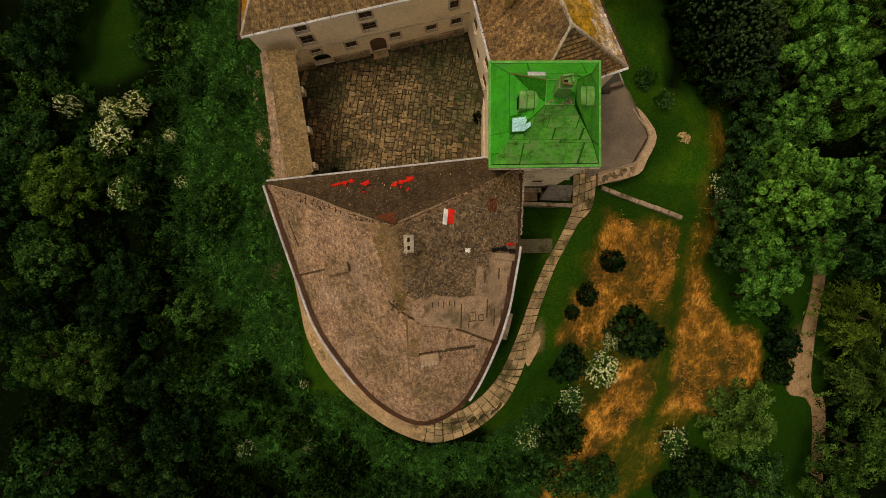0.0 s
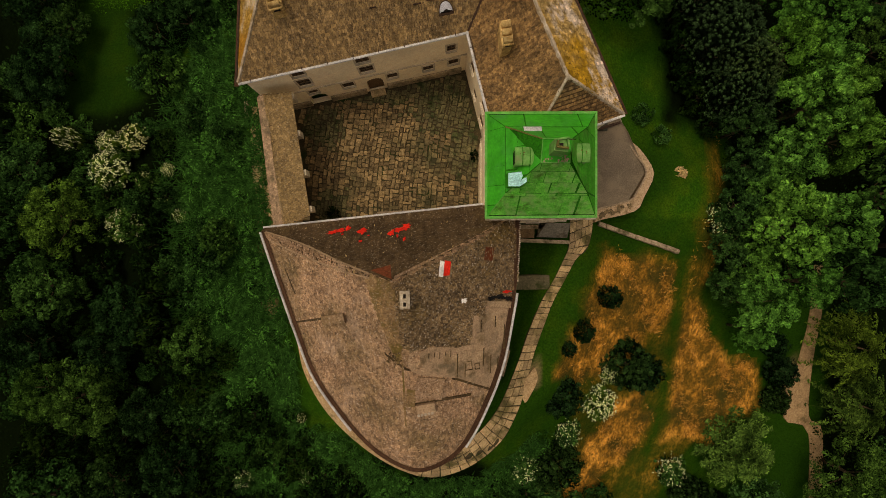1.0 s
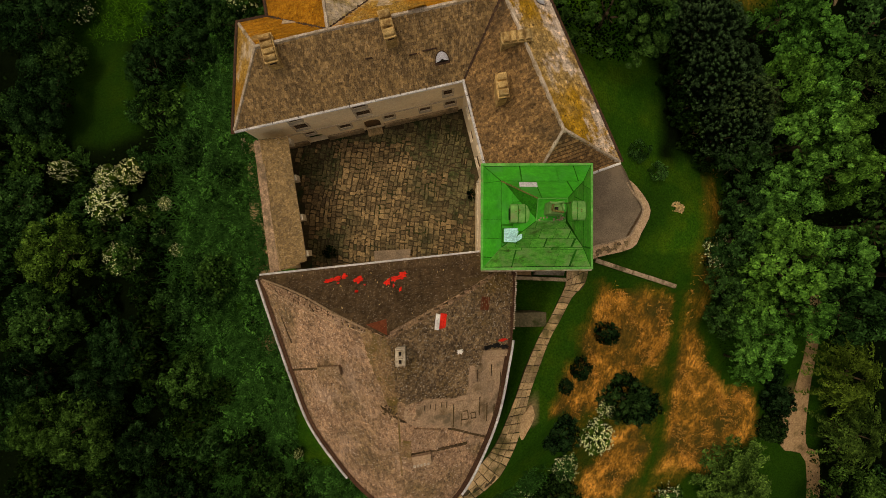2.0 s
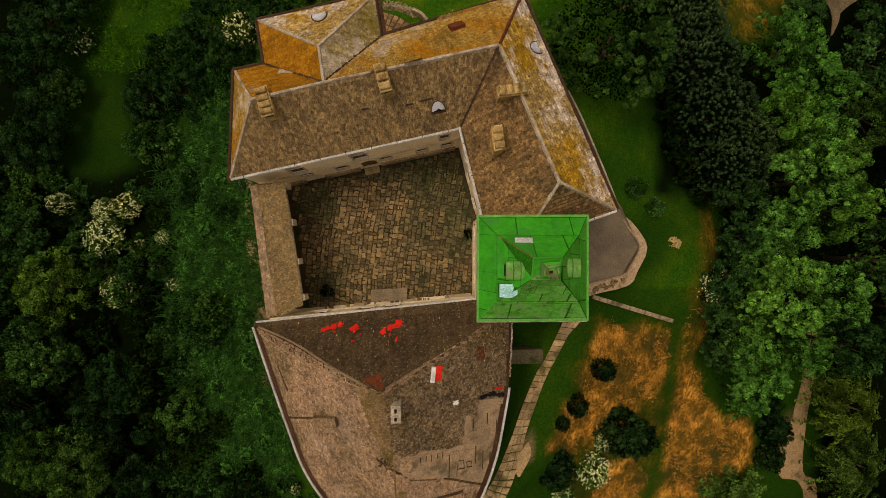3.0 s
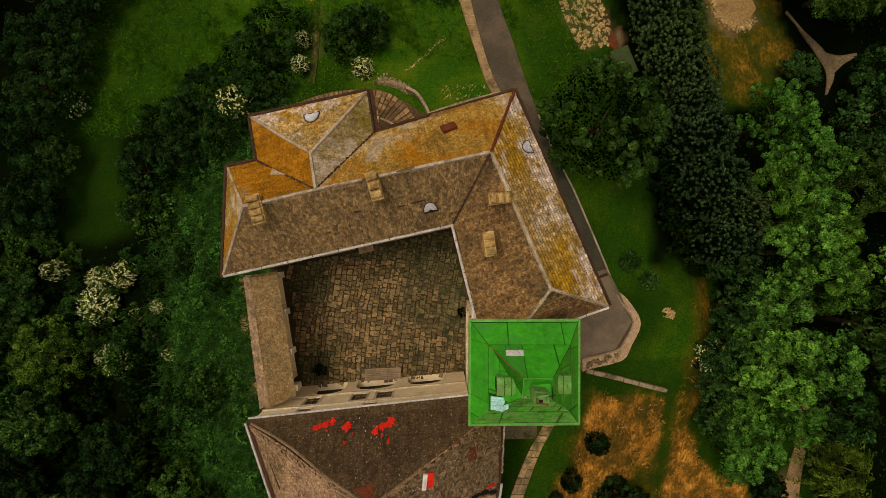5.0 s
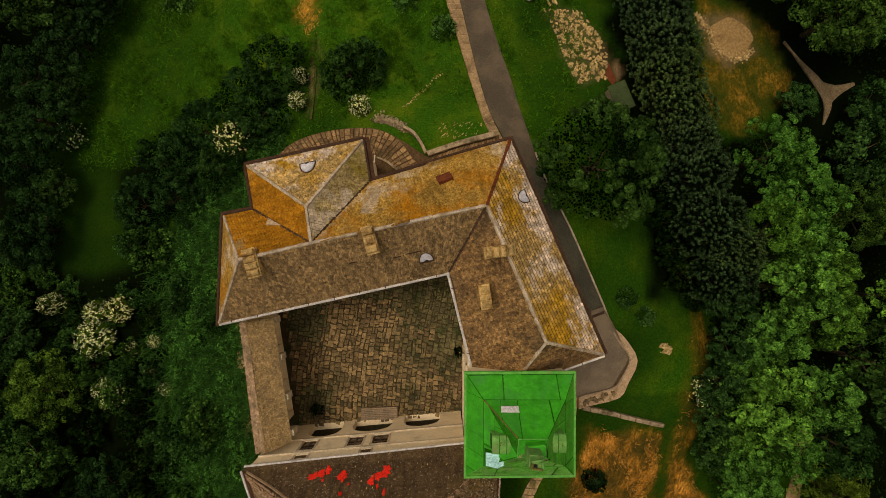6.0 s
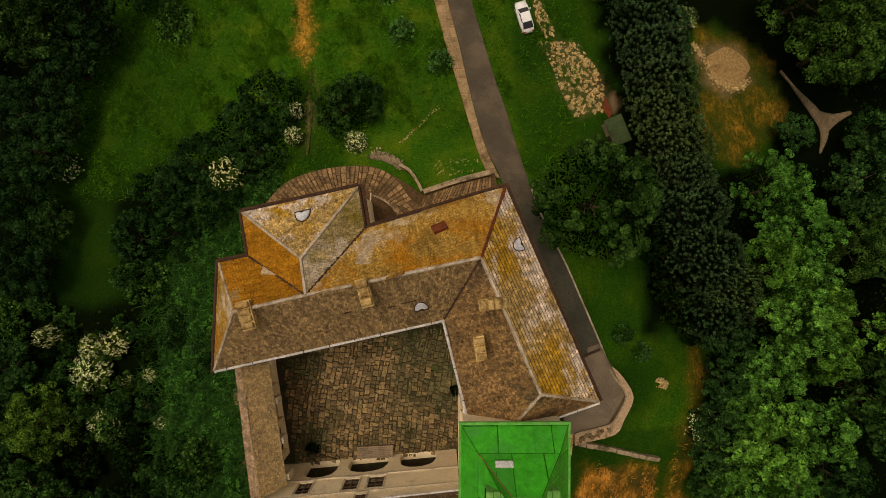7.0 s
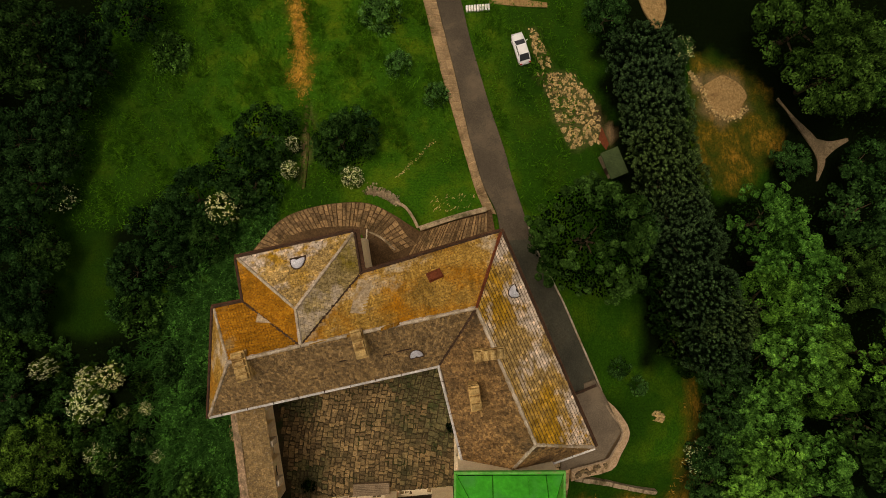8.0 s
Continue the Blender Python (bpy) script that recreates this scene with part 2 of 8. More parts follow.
def leaf_material(name, dark, light, through_light=0.25, hue=0.25):
    mat = bpy.data.materials.new(name)
    mat.use_nodes = True
    nt = mat.node_tree
    nt.nodes.remove(nt.nodes["Principled BSDF"])
    geo = nt.nodes.new("ShaderNodeNewGeometry")
    def between(k):
        return tuple(a + (b - a) * k for a, b in zip(dark, light))
    col = ramp(nt, geo.outputs["Random Per Island"], [(0.0, between(0.1)), (0.5, between(0.38)), (0.85, between(0.62)), (1.0, between(0.95))])
    col = mixed(nt, 0.9, col, ramp(nt, noise_out(nt, 0.9, 3, 0.6, geo.outputs["Position"]), [(0.34, (0.5, 0.54, 0.52)), (0.66, (1.5, 1.45, 1.32))]), "MULTIPLY")
    # tone: random by clump, and near black as painted shade inside crowns
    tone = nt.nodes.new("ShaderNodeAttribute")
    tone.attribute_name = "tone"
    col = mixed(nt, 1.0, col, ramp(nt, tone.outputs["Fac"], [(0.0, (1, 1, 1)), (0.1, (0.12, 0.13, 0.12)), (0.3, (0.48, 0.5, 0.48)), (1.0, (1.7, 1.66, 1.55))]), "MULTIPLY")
    info = nt.nodes.new("ShaderNodeObjectInfo")
    col = mixed(nt, 1.0, col, ramp(nt, info.outputs["Random"], [(0.0, (1 - hue, 1 - hue * 0.7, 1 - hue)), (0.5, (1, 1, 1)), (1.0, (1 + hue * 1.6, 1 + hue, 1 - hue * 0.3))]), "MULTIPLY")
    d, t, mx = nt.nodes.new("ShaderNodeBsdfDiffuse"), nt.nodes.new("ShaderNodeBsdfTranslucent"), nt.nodes.new("ShaderNodeMixShader")
    nt.links.new(col, d.inputs[0])
    nt.links.new(col, t.inputs[0])
    mx.inputs[0].default_value = through_light
    nt.links.new(d.outputs[0], mx.inputs[1])
    nt.links.new(t.outputs[0], mx.inputs[2])
    nt.links.new(mx.outputs[0], nt.nodes["Material Output"].inputs[0])
    return mat


PLASTER = surface("cream_plaster", (0.84, 0.675, 0.44), (0.92, 0.80, 0.57), 0.9, 3.0, 0.35, stain=(0.66, 0.49, 0.30), stain_scale=0.5, stain_at=(0.6, 0.8), bump=0.15, grain=0.1, cloudy=0.3)
STONE_WALL = surface("weathered_stone_wall", (0.24, 0.18, 0.11), (0.46, 0.36, 0.24), 0.95, 4.0, 0.6, stain=(0.12, 0.1, 0.05), stain_scale=0.7, bump=0.6)
TILE_GREY = surface("brown_grey_tiles", (0.160, 0.104, 0.048), (0.330, 0.222, 0.106), 0.95, 5.0, 0.3, stain=(0.30, 0.195, 0.085), stain_scale=0.3, stain_at=(0.52, 0.72), island=0.4, bump=0.5, speck=0.2, grain=0.4, stretch=(2.2, 0.45, 0.45), streak=(0.22, 0.3), pits=0.7)
TILE_WARM = surface("warm_brown_tiles", (0.150, 0.086, 0.036), (0.33, 0.205, 0.088), 0.95, 6.0, 0.3, stain=(0.12, 0.08, 0.042), stain_scale=0.22, stain_at=(0.5, 0.66), island=0.4, grain=0.45, bump=0.5, streak=(-1.157, 0.4), pits=0.6, speck=0.1)
TILE_LICHEN = surface("lichen_covered_tiles", (0.225, 0.124, 0.022), (0.470, 0.290, 0.074), 0.95, 4.0, 0.3, stain=(0.43, 0.170, 0.010), stain_scale=0.16, stain_at=(0.5, 0.64), island=0.16,
                      stain2=(0.58, 0.46, 0.31), stain2_scale=0.17, stain2_at=(0.54, 0.64), bump=0.4, streak=(0.26, 0.30), pits=0.5)
TILE_LICHEN_E = surface("yellow_lichen_tiles", (0.26, 0.165, 0.055), (0.56, 0.385, 0.155), 0.95, 4.0, 0.3, stain=(0.47, 0.262, 0.026), stain_scale=0.14, stain_at=(0.44, 0.58), island=0.34,
                        stain2=(0.70, 0.57, 0.45), stain2_scale=0.17, stain2_at=(0.51, 0.58), bump=0.4, streak=(-1.157, 0.28), pits=0.8)
TILE_BAY = surface("grey_green_lichen_tiles", (0.23, 0.170, 0.068), (0.48, 0.375, 0.185), 0.95, 4.0, 0.4, stain=(0.26, 0.20, 0.032), stain_scale=0.35, stain_at=(0.48, 0.62), island=0.22,
                   stain2=(0.60, 0.50, 0.38), stain2_scale=0.25, stain2_at=(0.52, 0.64), bump=0.4, streak=(1.7, 0.35), pits=0.6)
TILE_ORANGE = surface("deep_orange_lichen_tiles", (0.26, 0.100, 0.008), (0.44, 0.205, 0.022), 0.95, 3.0, 0.35, stain=(0.36, 0.25, 0.11), stain_scale=0.35, stain_at=(0.6, 0.72), island=0.1, bump=0.4, streak=(-1.4, 0.38))
TILE_DARKBASE = surface("dark_roof_felt", (0.05, 0.034, 0.02), (0.12, 0.08, 0.045), 0.95, 6.0, 0.5)
ROOF_PINK = surface("pinkish_shingles", (0.195, 0.118, 0.070), (0.465, 0.297, 0.182), 0.95, 7.0, 0.3, stain=(0.200, 0.138, 0.068), stain_scale=0.11, stain_at=(0.42, 0.60), island=0.32, bump=0.7, speck=0.45, grain=0.5, stain2=(0.43, 0.292, 0.195), stain2_scale=0.2, stain2_at=(0.54, 0.7), pits=0.75)
ROOF_BROWN = surface("dark_brown_roofing", (0.050, 0.031, 0.016), (0.100, 0.066, 0.034), 0.95, 3.0, 0.4, stain=(0.13, 0.088, 0.035), stain_scale=0.3, stain_at=(0.54, 0.72), island=0.14, bump=0.4, speck=0.3, streak=(0.1, 0.3))
ROOF_SHINGLE = surface("dark_gritty_shingles", (0.085, 0.055, 0.031), (0.31, 0.215, 0.118), 0.95, 9.0, 0.5, stain=(0.18, 0.12, 0.045), stain_scale=0.3, stain_at=(0.5, 0.68), island=0.45, bump=0.7, speck=0.9, pits=0.8, grain=0.5)
ROOF_OCHRE = surface("mossy_brown_roofing", (0.14, 0.088, 0.042), (0.31, 0.20, 0.105), 0.95, 6.0, 0.7, stain=(0.17, 0.12, 0.035), stain_scale=0.6, stain_at=(0.46, 0.6), speck=0.4, island=0.2, bump=0.5)
ROOF_TAN = surface("tan_gallery_shingles", (0.175, 0.118, 0.052), (0.34, 0.236, 0.113), 0.95, 9.0, 0.4, island=0.3, bump=0.6, speck=0.3, grain=0.42)
ROOF_PALE = surface("pale_roof_slabs", (0.27, 0.178, 0.11), (0.45, 0.31, 0.195), 0.95, 5.0, 0.5, stain=(0.20, 0.15, 0.09), stain_scale=0.6, island=0.3, piece=0.0, bump=0.5)
ROOF_PALE_PIECE = surface("pale_roof_slab", (0.26, 0.175, 0.105), (0.44, 0.31, 0.195), 0.95, 8.0, 0.5, stain=(0.19, 0.13, 0.07), stain_scale=0.6, piece=0.14, bump=0.6, speck=0.2, grain=0.4)
RIDGE_PALE = surface("lime_mortar_ridge", (0.33, 0.27, 0.20), (0.56, 0.475, 0.375), 0.95, 4.0, 0.7, stain=(0.27, 0.19, 0.09), stain_scale=0.8, stain_at=(0.46, 0.66), bump=0.4)
ROOF_PATCH = surface("tan_mortar_patch", (0.30, 0.215, 0.125), (0.50, 0.395, 0.27), 0.95, 3.0, 0.8, stain=(0.40, 0.24, 0.06), stain_scale=0.9, stain_at=(0.5, 0.66), bump=0.4, pits=0.4)
RUST = surface("rusty_sheet_metal", (0.10, 0.028, 0.013), (0.18, 0.052, 0.023), 0.75, 5.0, 0.6, bump=0.2)
DARK_METAL = surface("dark_brown_metal", (0.035, 0.02, 0.013), (0.075, 0.045, 0.03), 0.6, 4.0, 0.6, bump=0.1)
GALVANISED = surface("galvanised_sheet", (0.42, 0.41, 0.40), (0.62, 0.61, 0.60), 0.5, 4.0, 0.5, bump=0.08, stain=(0.40, 0.30, 0.2), stain_scale=0.8, stain_at=(0.62, 0.75))
GREEN_ROOF = surface("green_painted_sheets", (0.012, 0.275, 0.014), (0.026, 0.40, 0.026), 0.5, 1.6, 0.5, stain=(0.05, 0.36, 0.06), stain_scale=0.6, stain_at=(0.5, 0.75), piece=0.08, bump=0.06, spec=0.2, grain=0.1, cloudy=0.5)
# worn sheets, painted lighter to offset the shade on the east faces
GREEN_WORN_LIT = surface("worn_lightened_green_sheets", (0.030, 0.32, 0.022), (0.075, 0.43, 0.042), 0.55, 2.0, 0.6, stain=(0.11, 0.28, 0.05), stain_scale=0.9, stain_at=(0.5, 0.68), piece=0.14, bump=0.08, grain=0.2, cloudy=0.6)
# stained sheets, base colour also lightened against the shade on the south
GREEN_STAINED_LIT = surface("stained_lightened_green_sheets", (0.045, 0.33, 0.03), (0.12, 0.47, 0.065), 0.6, 2.6, 0.7, stain=(0.22, 0.44, 0.13), stain_scale=0.9, stain_at=(0.47, 0.66), piece=0.2, bump=0.1, grain=0.25, stain2=(0.06, 0.16, 0.025), stain2_scale=0.8, stain2_at=(0.54, 0.68))
GREEN_RIM = surface("pale_green_rim", (0.06, 0.34, 0.05), (0.14, 0.44, 0.10), 0.6, 3.0, 0.6, stain=(0.20, 0.26, 0.10), stain_scale=1.0, stain_at=(0.55, 0.7), bump=0.08, grain=0.15)
GREEN_BLACK = surface("blackish_green_paint", (0.002, 0.020, 0.003), (0.006, 0.045, 0.006), 0.7, 4.0, 0.6, bump=0.1)
HIP_RUST = surface("rust_stained_seam", (0.08, 0.10, 0.02), (0.20, 0.17, 0.06), 0.8, 6.0, 1.2, bump=0.3)
GREEN_DARK = surface("green_seams", (0.008, 0.12, 0.008), (0.018, 0.20, 0.012), 0.6, 4.0, 0.6, bump=0.1)
GREEN_PALE = surface("faded_green_sheets", (0.085, 0.27, 0.055), (0.155, 0.38, 0.100), 0.6, 2.6, 0.6, stain=(0.20, 0.27, 0.11), stain_scale=1.3, stain_at=(0.52, 0.7), bump=0.1, grain=0.15)
CHIMNEY = surface("yellow_chimney_brick", (0.34, 0.222, 0.080), (0.56, 0.40, 0.18), 0.95, 5.0, 0.9, stain=(0.25, 0.14, 0.05), stain_scale=1.2, piece=0.2, bump=0.5, pits=0.5)
SOOT = surface("sooty_flue", (0.01, 0.009, 0.008), (0.03, 0.025, 0.02), 0.95, 5.0, 0.9)
RUIN = surface("brown_ruin_rubble", (0.085, 0.064, 0.036), (0.21, 0.155, 0.085), 0.95, 6.0, 0.8, island=0.45, bump=0.5)
EAVE_BROWN = surface("brown_eave_boards", (0.045, 0.022, 0.013), (0.10, 0.052, 0.03), 0.85, 6.0, 0.6, bump=0.2)
ROOF_LIGHT = surface("bluish_sheet_metal", (0.42, 0.43, 0.48), (0.56, 0.57, 0.62), 0.5, 4.0, 0.7, bump=0.08)
ASPHALT = surface("worn_asphalt", (0.066, 0.053, 0.037), (0.118, 0.096, 0.068), 0.95, 8.0, 0.25, stain=(0.17, 0.13, 0.085), stain_scale=0.25, stain_at=(0.5, 0.72), bump=0.3)
# darker, greener drive asphalt: shade of palace and lime put into the colour
YARD = surface("shade_dark_asphalt", (0.046, 0.046, 0.033), (0.084, 0.082, 0.058), 0.9, 6.0, 0.3, stain=(0.10, 0.085, 0.055), stain_scale=0.3, stain_at=(0.54, 0.74), bump=0.25)
PARAPET = surface("tan_parapet_stone", (0.34, 0.235, 0.14), (0.54, 0.39, 0.25), 0.95, 5.0, 0.6, stain=(0.22, 0.15, 0.08), stain_scale=0.6, bump=0.5)
WORN_GRASS = surface("worn_grass_earth", (0.040, 0.050, 0.012), (0.105, 0.095, 0.030), 0.97, 3.0, 0.5, bump=0.3)
TRAIL_GREY = surface("dull_tan_trail", (0.12, 0.09, 0.052), (0.26, 0.195, 0.12), 0.95, 3.0, 0.5, stain=(0.18, 0.14, 0.08), stain_scale=0.6, bump=0.4)
TRAIL = surface("pale_trodden_trail", (0.27, 0.172, 0.086), (0.43, 0.29, 0.155), 0.95, 3.0, 0.4, stain=(0.13, 0.10, 0.04), stain_scale=0.5, stain_at=(0.52, 0.7), bump=0.4)
CELLAR = surface("grey_cellar_sheets", (0.15, 0.132, 0.10), (0.24, 0.215, 0.165), 0.8, 4.0, 0.5, stain=(0.11, 0.09, 0.06), stain_scale=0.6, bump=0.15)
TERRACE = surface("worn_terrace_asphalt", (0.130, 0.104, 0.074), (0.215, 0.172, 0.122), 0.95, 8.0, 0.25, stain=(0.24, 0.185, 0.125), stain_scale=0.4, bump=0.3)
FOOTWAY = surface("tan_footway_slabs", (0.26, 0.175, 0.092), (0.40, 0.28, 0.155), 0.95, 5.0, 0.4, stain=(0.17, 0.11, 0.055), stain_scale=0.5, piece=0.13, bump=0.4)
EARTH = surface("bare_trodden_earth", (0.31, 0.20, 0.10), (0.52, 0.36, 0.20), 0.95, 3.0, 0.4, stain=(0.14, 0.12, 0.05), stain_scale=0.5, stain_at=(0.54, 0.7), bump=0.4)
MOSSY = surface("mossy_concrete", (0.085, 0.075, 0.04), (0.17, 0.145, 0.085), 0.95, 4.0, 0.6, stain=(0.05, 0.06, 0.02), stain_scale=0.7)
FAN_SLAB = surface("brown_stone_slabs", (0.17, 0.105, 0.05), (0.33, 0.22, 0.115), 0.95, 4.0, 0.5, stain=(0.11, 0.075, 0.035), stain_scale=0.7, piece=0.35, bump=0.4)
JOINT = surface("brown_joint_soil", (0.06, 0.036, 0.018), (0.12, 0.075, 0.038), 0.97, 5.0, 0.5)
SLAB = surface("tan_stone_slabs", (0.34, 0.235, 0.12), (0.54, 0.39, 0.215), 0.95, 5.0, 0.5, stain=(0.15, 0.125, 0.05), stain_scale=0.45, piece=0.3, bump=0.4)
COBBLE = surface("courtyard_stones", (0.155, 0.109, 0.054), (0.315, 0.228, 0.118), 0.92, 3.5, 0.3, stain=(0.10, 0.095, 0.046), stain_scale=0.16, stain_at=(0.48, 0.64), piece=0.45, bump=0.45)
COBBLE_REST = surface("courtyard_stones_joined", (0.155, 0.109, 0.054), (0.315, 0.228, 0.118), 0.92, 3.5, 0.3, stain=(0.10, 0.095, 0.046), stain_scale=0.16, stain_at=(0.48, 0.64), island=0.45, bump=0.45)
MOSS_STONE = surface("moss_grown_stones", (0.082, 0.078, 0.036), (0.175, 0.155, 0.078), 0.95, 4.0, 0.4, stain=(0.05, 0.07, 0.025), stain_scale=0.6, piece=0.3, bump=0.45)
MOSS_STONE_REST = surface("moss_grown_stones_joined", (0.082, 0.078, 0.036), (0.175, 0.155, 0.078), 0.95, 4.0, 0.4, stain=(0.05, 0.07, 0.025), stain_scale=0.6, island=0.3, bump=0.45)
MORTAR = surface("dark_earth_joints", (0.042, 0.033, 0.018), (0.09, 0.068, 0.036), 0.97, 5.0, 0.5, stain=(0.03, 0.05, 0.015), stain_scale=0.4)
WOOD = surface("weathered_timber", (0.20, 0.15, 0.10), (0.34, 0.26, 0.18), 0.9, 6.0, 0.8, bump=0.3)
WINDOW_FRAME = surface("brown_window_frame", (0.10, 0.06, 0.03), (0.17, 0.11, 0.06), 0.6, 6.0, 0.8, bump=0.05)
SILL = surface("stone_trim", (0.5, 0.42, 0.3), (0.66, 0.57, 0.43), 0.9, 5.0, 0.8, bump=0.2)
RED_CLOTH = surface("bright_red_sheeting", (0.72, 0.02, 0.012), (0.9, 0.05, 0.03), 0.7, 6.0, 0.8, bump=0.15)
WHITE_CLOTH = surface("white_sheeting", (0.78, 0.76, 0.72), (0.86, 0.84, 0.8), 0.8, 6.0, 0.8, bump=0.15)
BLACK_CLOTH = surface("black_sheeting", (0.008, 0.008, 0.008), (0.025, 0.022, 0.02), 0.7, 6.0, 0.8, bump=0.2)
SKYLIGHT = surface("pale_blue_panel", (0.30, 0.66, 0.64), (0.40, 0.76, 0.74), 0.35, 3.0, 0.8, bump=0.03)
GREY_PANEL = surface("grey_panel", (0.40, 0.42, 0.42), (0.55, 0.56, 0.55), 0.5, 3.0, 0.8, bump=0.05)
SHED_ROOF = surface("green_grey_felt", (0.036, 0.058, 0.022), (0.062, 0.090, 0.038), 0.9, 6.0, 0.6, bump=0.2)
BARK = surface("tree_bark", (0.05, 0.035, 0.022), (0.12, 0.085, 0.055), 0.95, 8.0, 1.0, bump=0.7)
SAND = surface("trodden_sand", (0.24, 0.148, 0.060), (0.43, 0.285, 0.125), 0.95, 3.0, 0.5, stain=(0.15, 0.09, 0.035), stain_scale=0.5, stain_at=(0.5, 0.7), bump=0.4)
RUBBLE = surface("pale_rubble", (0.34, 0.235, 0.095), (0.64, 0.48, 0.235), 0.95, 5.0, 0.8, island=0.4, bump=0.4)
CAR_PAINT = surface("white_car_paint", (0.78, 0.78, 0.77), (0.82, 0.82, 0.81), 0.25, 2.0, 0.5, bump=0.0, spec=0.5, grain=0.0, cloudy=0.05)
TYRE = surface("black_rubber", (0.012, 0.012, 0.012), (0.025, 0.025, 0.025), 0.8, 9.0, 0.9, bump=0.2)
LAMP_GLASS = surface("lamp_glass", (0.5, 0.5, 0.5), (0.65, 0.65, 0.65), 0.15, 3.0, 0.9, bump=0.0)
TAIL_GLASS = surface("red_lamp_glass", (0.3, 0.01, 0.01), (0.4, 0.02, 0.02), 0.2, 3.0, 0.9, bump=0.0)
GLASS = bpy.data.materials.new("dark_window_glass")
GLASS.use_nodes = True
GLASS.node_tree.nodes["Principled BSDF"].inputs["Base Color"].default_value = (0.02, 0.022, 0.025, 1)
GLASS.node_tree.nodes["Principled BSDF"].inputs["Roughness"].default_value = 0.06

LEAF = {
    "b": leaf_material("bright_leaves", (0.016, 0.074, 0.014), (0.155, 0.390, 0.074)),
    "y": leaf_material("yellow_green_leaves", (0.022, 0.080, 0.012), (0.140, 0.315, 0.052)),
    "g": leaf_material("fresh_leaves", (0.009, 0.030, 0.006), (0.075, 0.160, 0.032)),
    "f": leaf_material("feathery_leaves", (0.022, 0.080, 0.018), (0.110, 0.260, 0.075)),
    "m": leaf_material("dull_leaves", (0.004, 0.016, 0.005), (0.050, 0.135, 0.036)),
    "d": leaf_material("deep_green_leaves", (0.010, 0.027, 0.012), (0.072, 0.132, 0.058)),
    "s": leaf_material("spruce_needles", (0.012, 0.038, 0.009), (0.115, 0.210, 0.042), 0.1),
    "w": leaf_material("willow_leaves", (0.017, 0.046, 0.009), (0.115, 0.200, 0.040)),
    "k": leaf_material("shrub_leaves", (0.005, 0.020, 0.006), (0.058, 0.160, 0.040)),
    "t": leaf_material("thicket_leaves", (0.004, 0.018, 0.005), (0.034, 0.092, 0.026)),
    "h": leaf_material("meadow_edge_leaves", (0.002, 0.010, 0.003), (0.026, 0.068, 0.022)),
    "z": leaf_material("dark_bluish_leaves", (0.002, 0.009, 0.003), (0.026, 0.066, 0.024)),
    "n": leaf_material("lime_leaves", (0.003, 0.013, 0.003), (0.043, 0.106, 0.026)),
    # near-black shrub leaves, dark enough to imitate shaded gaps between plants
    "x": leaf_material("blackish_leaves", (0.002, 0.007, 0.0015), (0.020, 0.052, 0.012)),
    "e": leaf_material("elder_leaves", (0.018, 0.050, 0.007), (0.065, 0.120, 0.016)),
}
BLOSSOM = leaf_material("cream_blossom", (0.74, 0.80, 0.36), (0.94, 0.97, 0.70), 0.3, 0.1)
GRASS = leaf_material("grass_blades", (0.009, 0.040, 0.008), (0.055, 0.165, 0.034), 0.3, 0.0)
WEED = leaf_material("weed_leaves", (0.012, 0.062, 0.012), (0.105, 0.31, 0.060), 0.3, 0.0)
LAWN = leaf_material("lawn_blades", (0.019, 0.078, 0.005), (0.078, 0.205, 0.015), 0.3, 0.0)
STRAW = leaf_material("dry_straw", (0.34, 0.14, 0.020), (0.82, 0.44, 0.13), 0.3, 0.0)

# ---------------------------------------------------------------- ground sheet
DRY_FIELDS = [  # plan outlines of the dry orange grass
    [(20.3, 4.5), (30.6, 2.6), (32.1, -2.2), (31.0, -6.5), (26.5, -9.0), (20.1, -13.0), (13.5, -11.6), (15.2, -8.5), (18.2, -2.6)],
    [(27.0, -14.2), (31.2, -20.4), (28.4, -24.6), (22.6, -30.3), (17.8, -36.4), (13.0, -36.8), (19.0, -27.5), (20.5, -21.4)],
    [(33.8, -1.0), (38.0, -6.0), (42.6, -12.4), (47.6, -11.9), (50.2, -19.2), (41.2, -25.1), (33.6, -23.6), (32.4, -12.7)],
    [(36.0, 20.0), (37.6, 18.0), (38.2, 7.0), (36.0, -2.0), (33.6, -1.0), (34.2, 8.0)],
    [(-20.3, 74.0), (-17.6, 74.0), (-15.0, 61.0), (-14.8, 57.5), (-15.5, 54.2), (-16.9, 57.0), (-18.2, 65.5)],
    [(14.5, -9.0), (19.5, 4.5), (34.0, 2.5), (37.5, -5.0), (39.5, -24.0), (30.0, -38.0), (13.0, -40.0), (13.5, -31.0), (18.0, -22.0), (17.0, -14.0)],
    [(40.5, 66.0), (52.0, 62.0), (56.0, 50.0), (45.0, 44.0), (39.5, 47.0)],
]
DRY_POWER = (1.0, 1.0, 0.95, 0.5, 0.65, 0.3, 0.33)
GREEN_STRIP = [(31.2, 6.5), (33.0, 6.0), (33.2, -3.0), (33.4, -10.0), (32.6, -20.0), (31.0, -26.5), (29.8, -26.0), (31.2, -19.0), (31.7, -10.0), (31.6, -2.0)]
BARE_SPOTS = [(11.3, -10.6, 0.9, 2.2), (25.9, 51.4, 0.9, 2.0), (-14.6, 49.5, 0.7, 6.0), (55.6, -17.0, 2.2, 5.0), (-21.0, 7.0, 1.6, 18.0), (45.0, 58.4, 4.6, 4.2), (40.9, 60.2, 1.3, 1.7)]


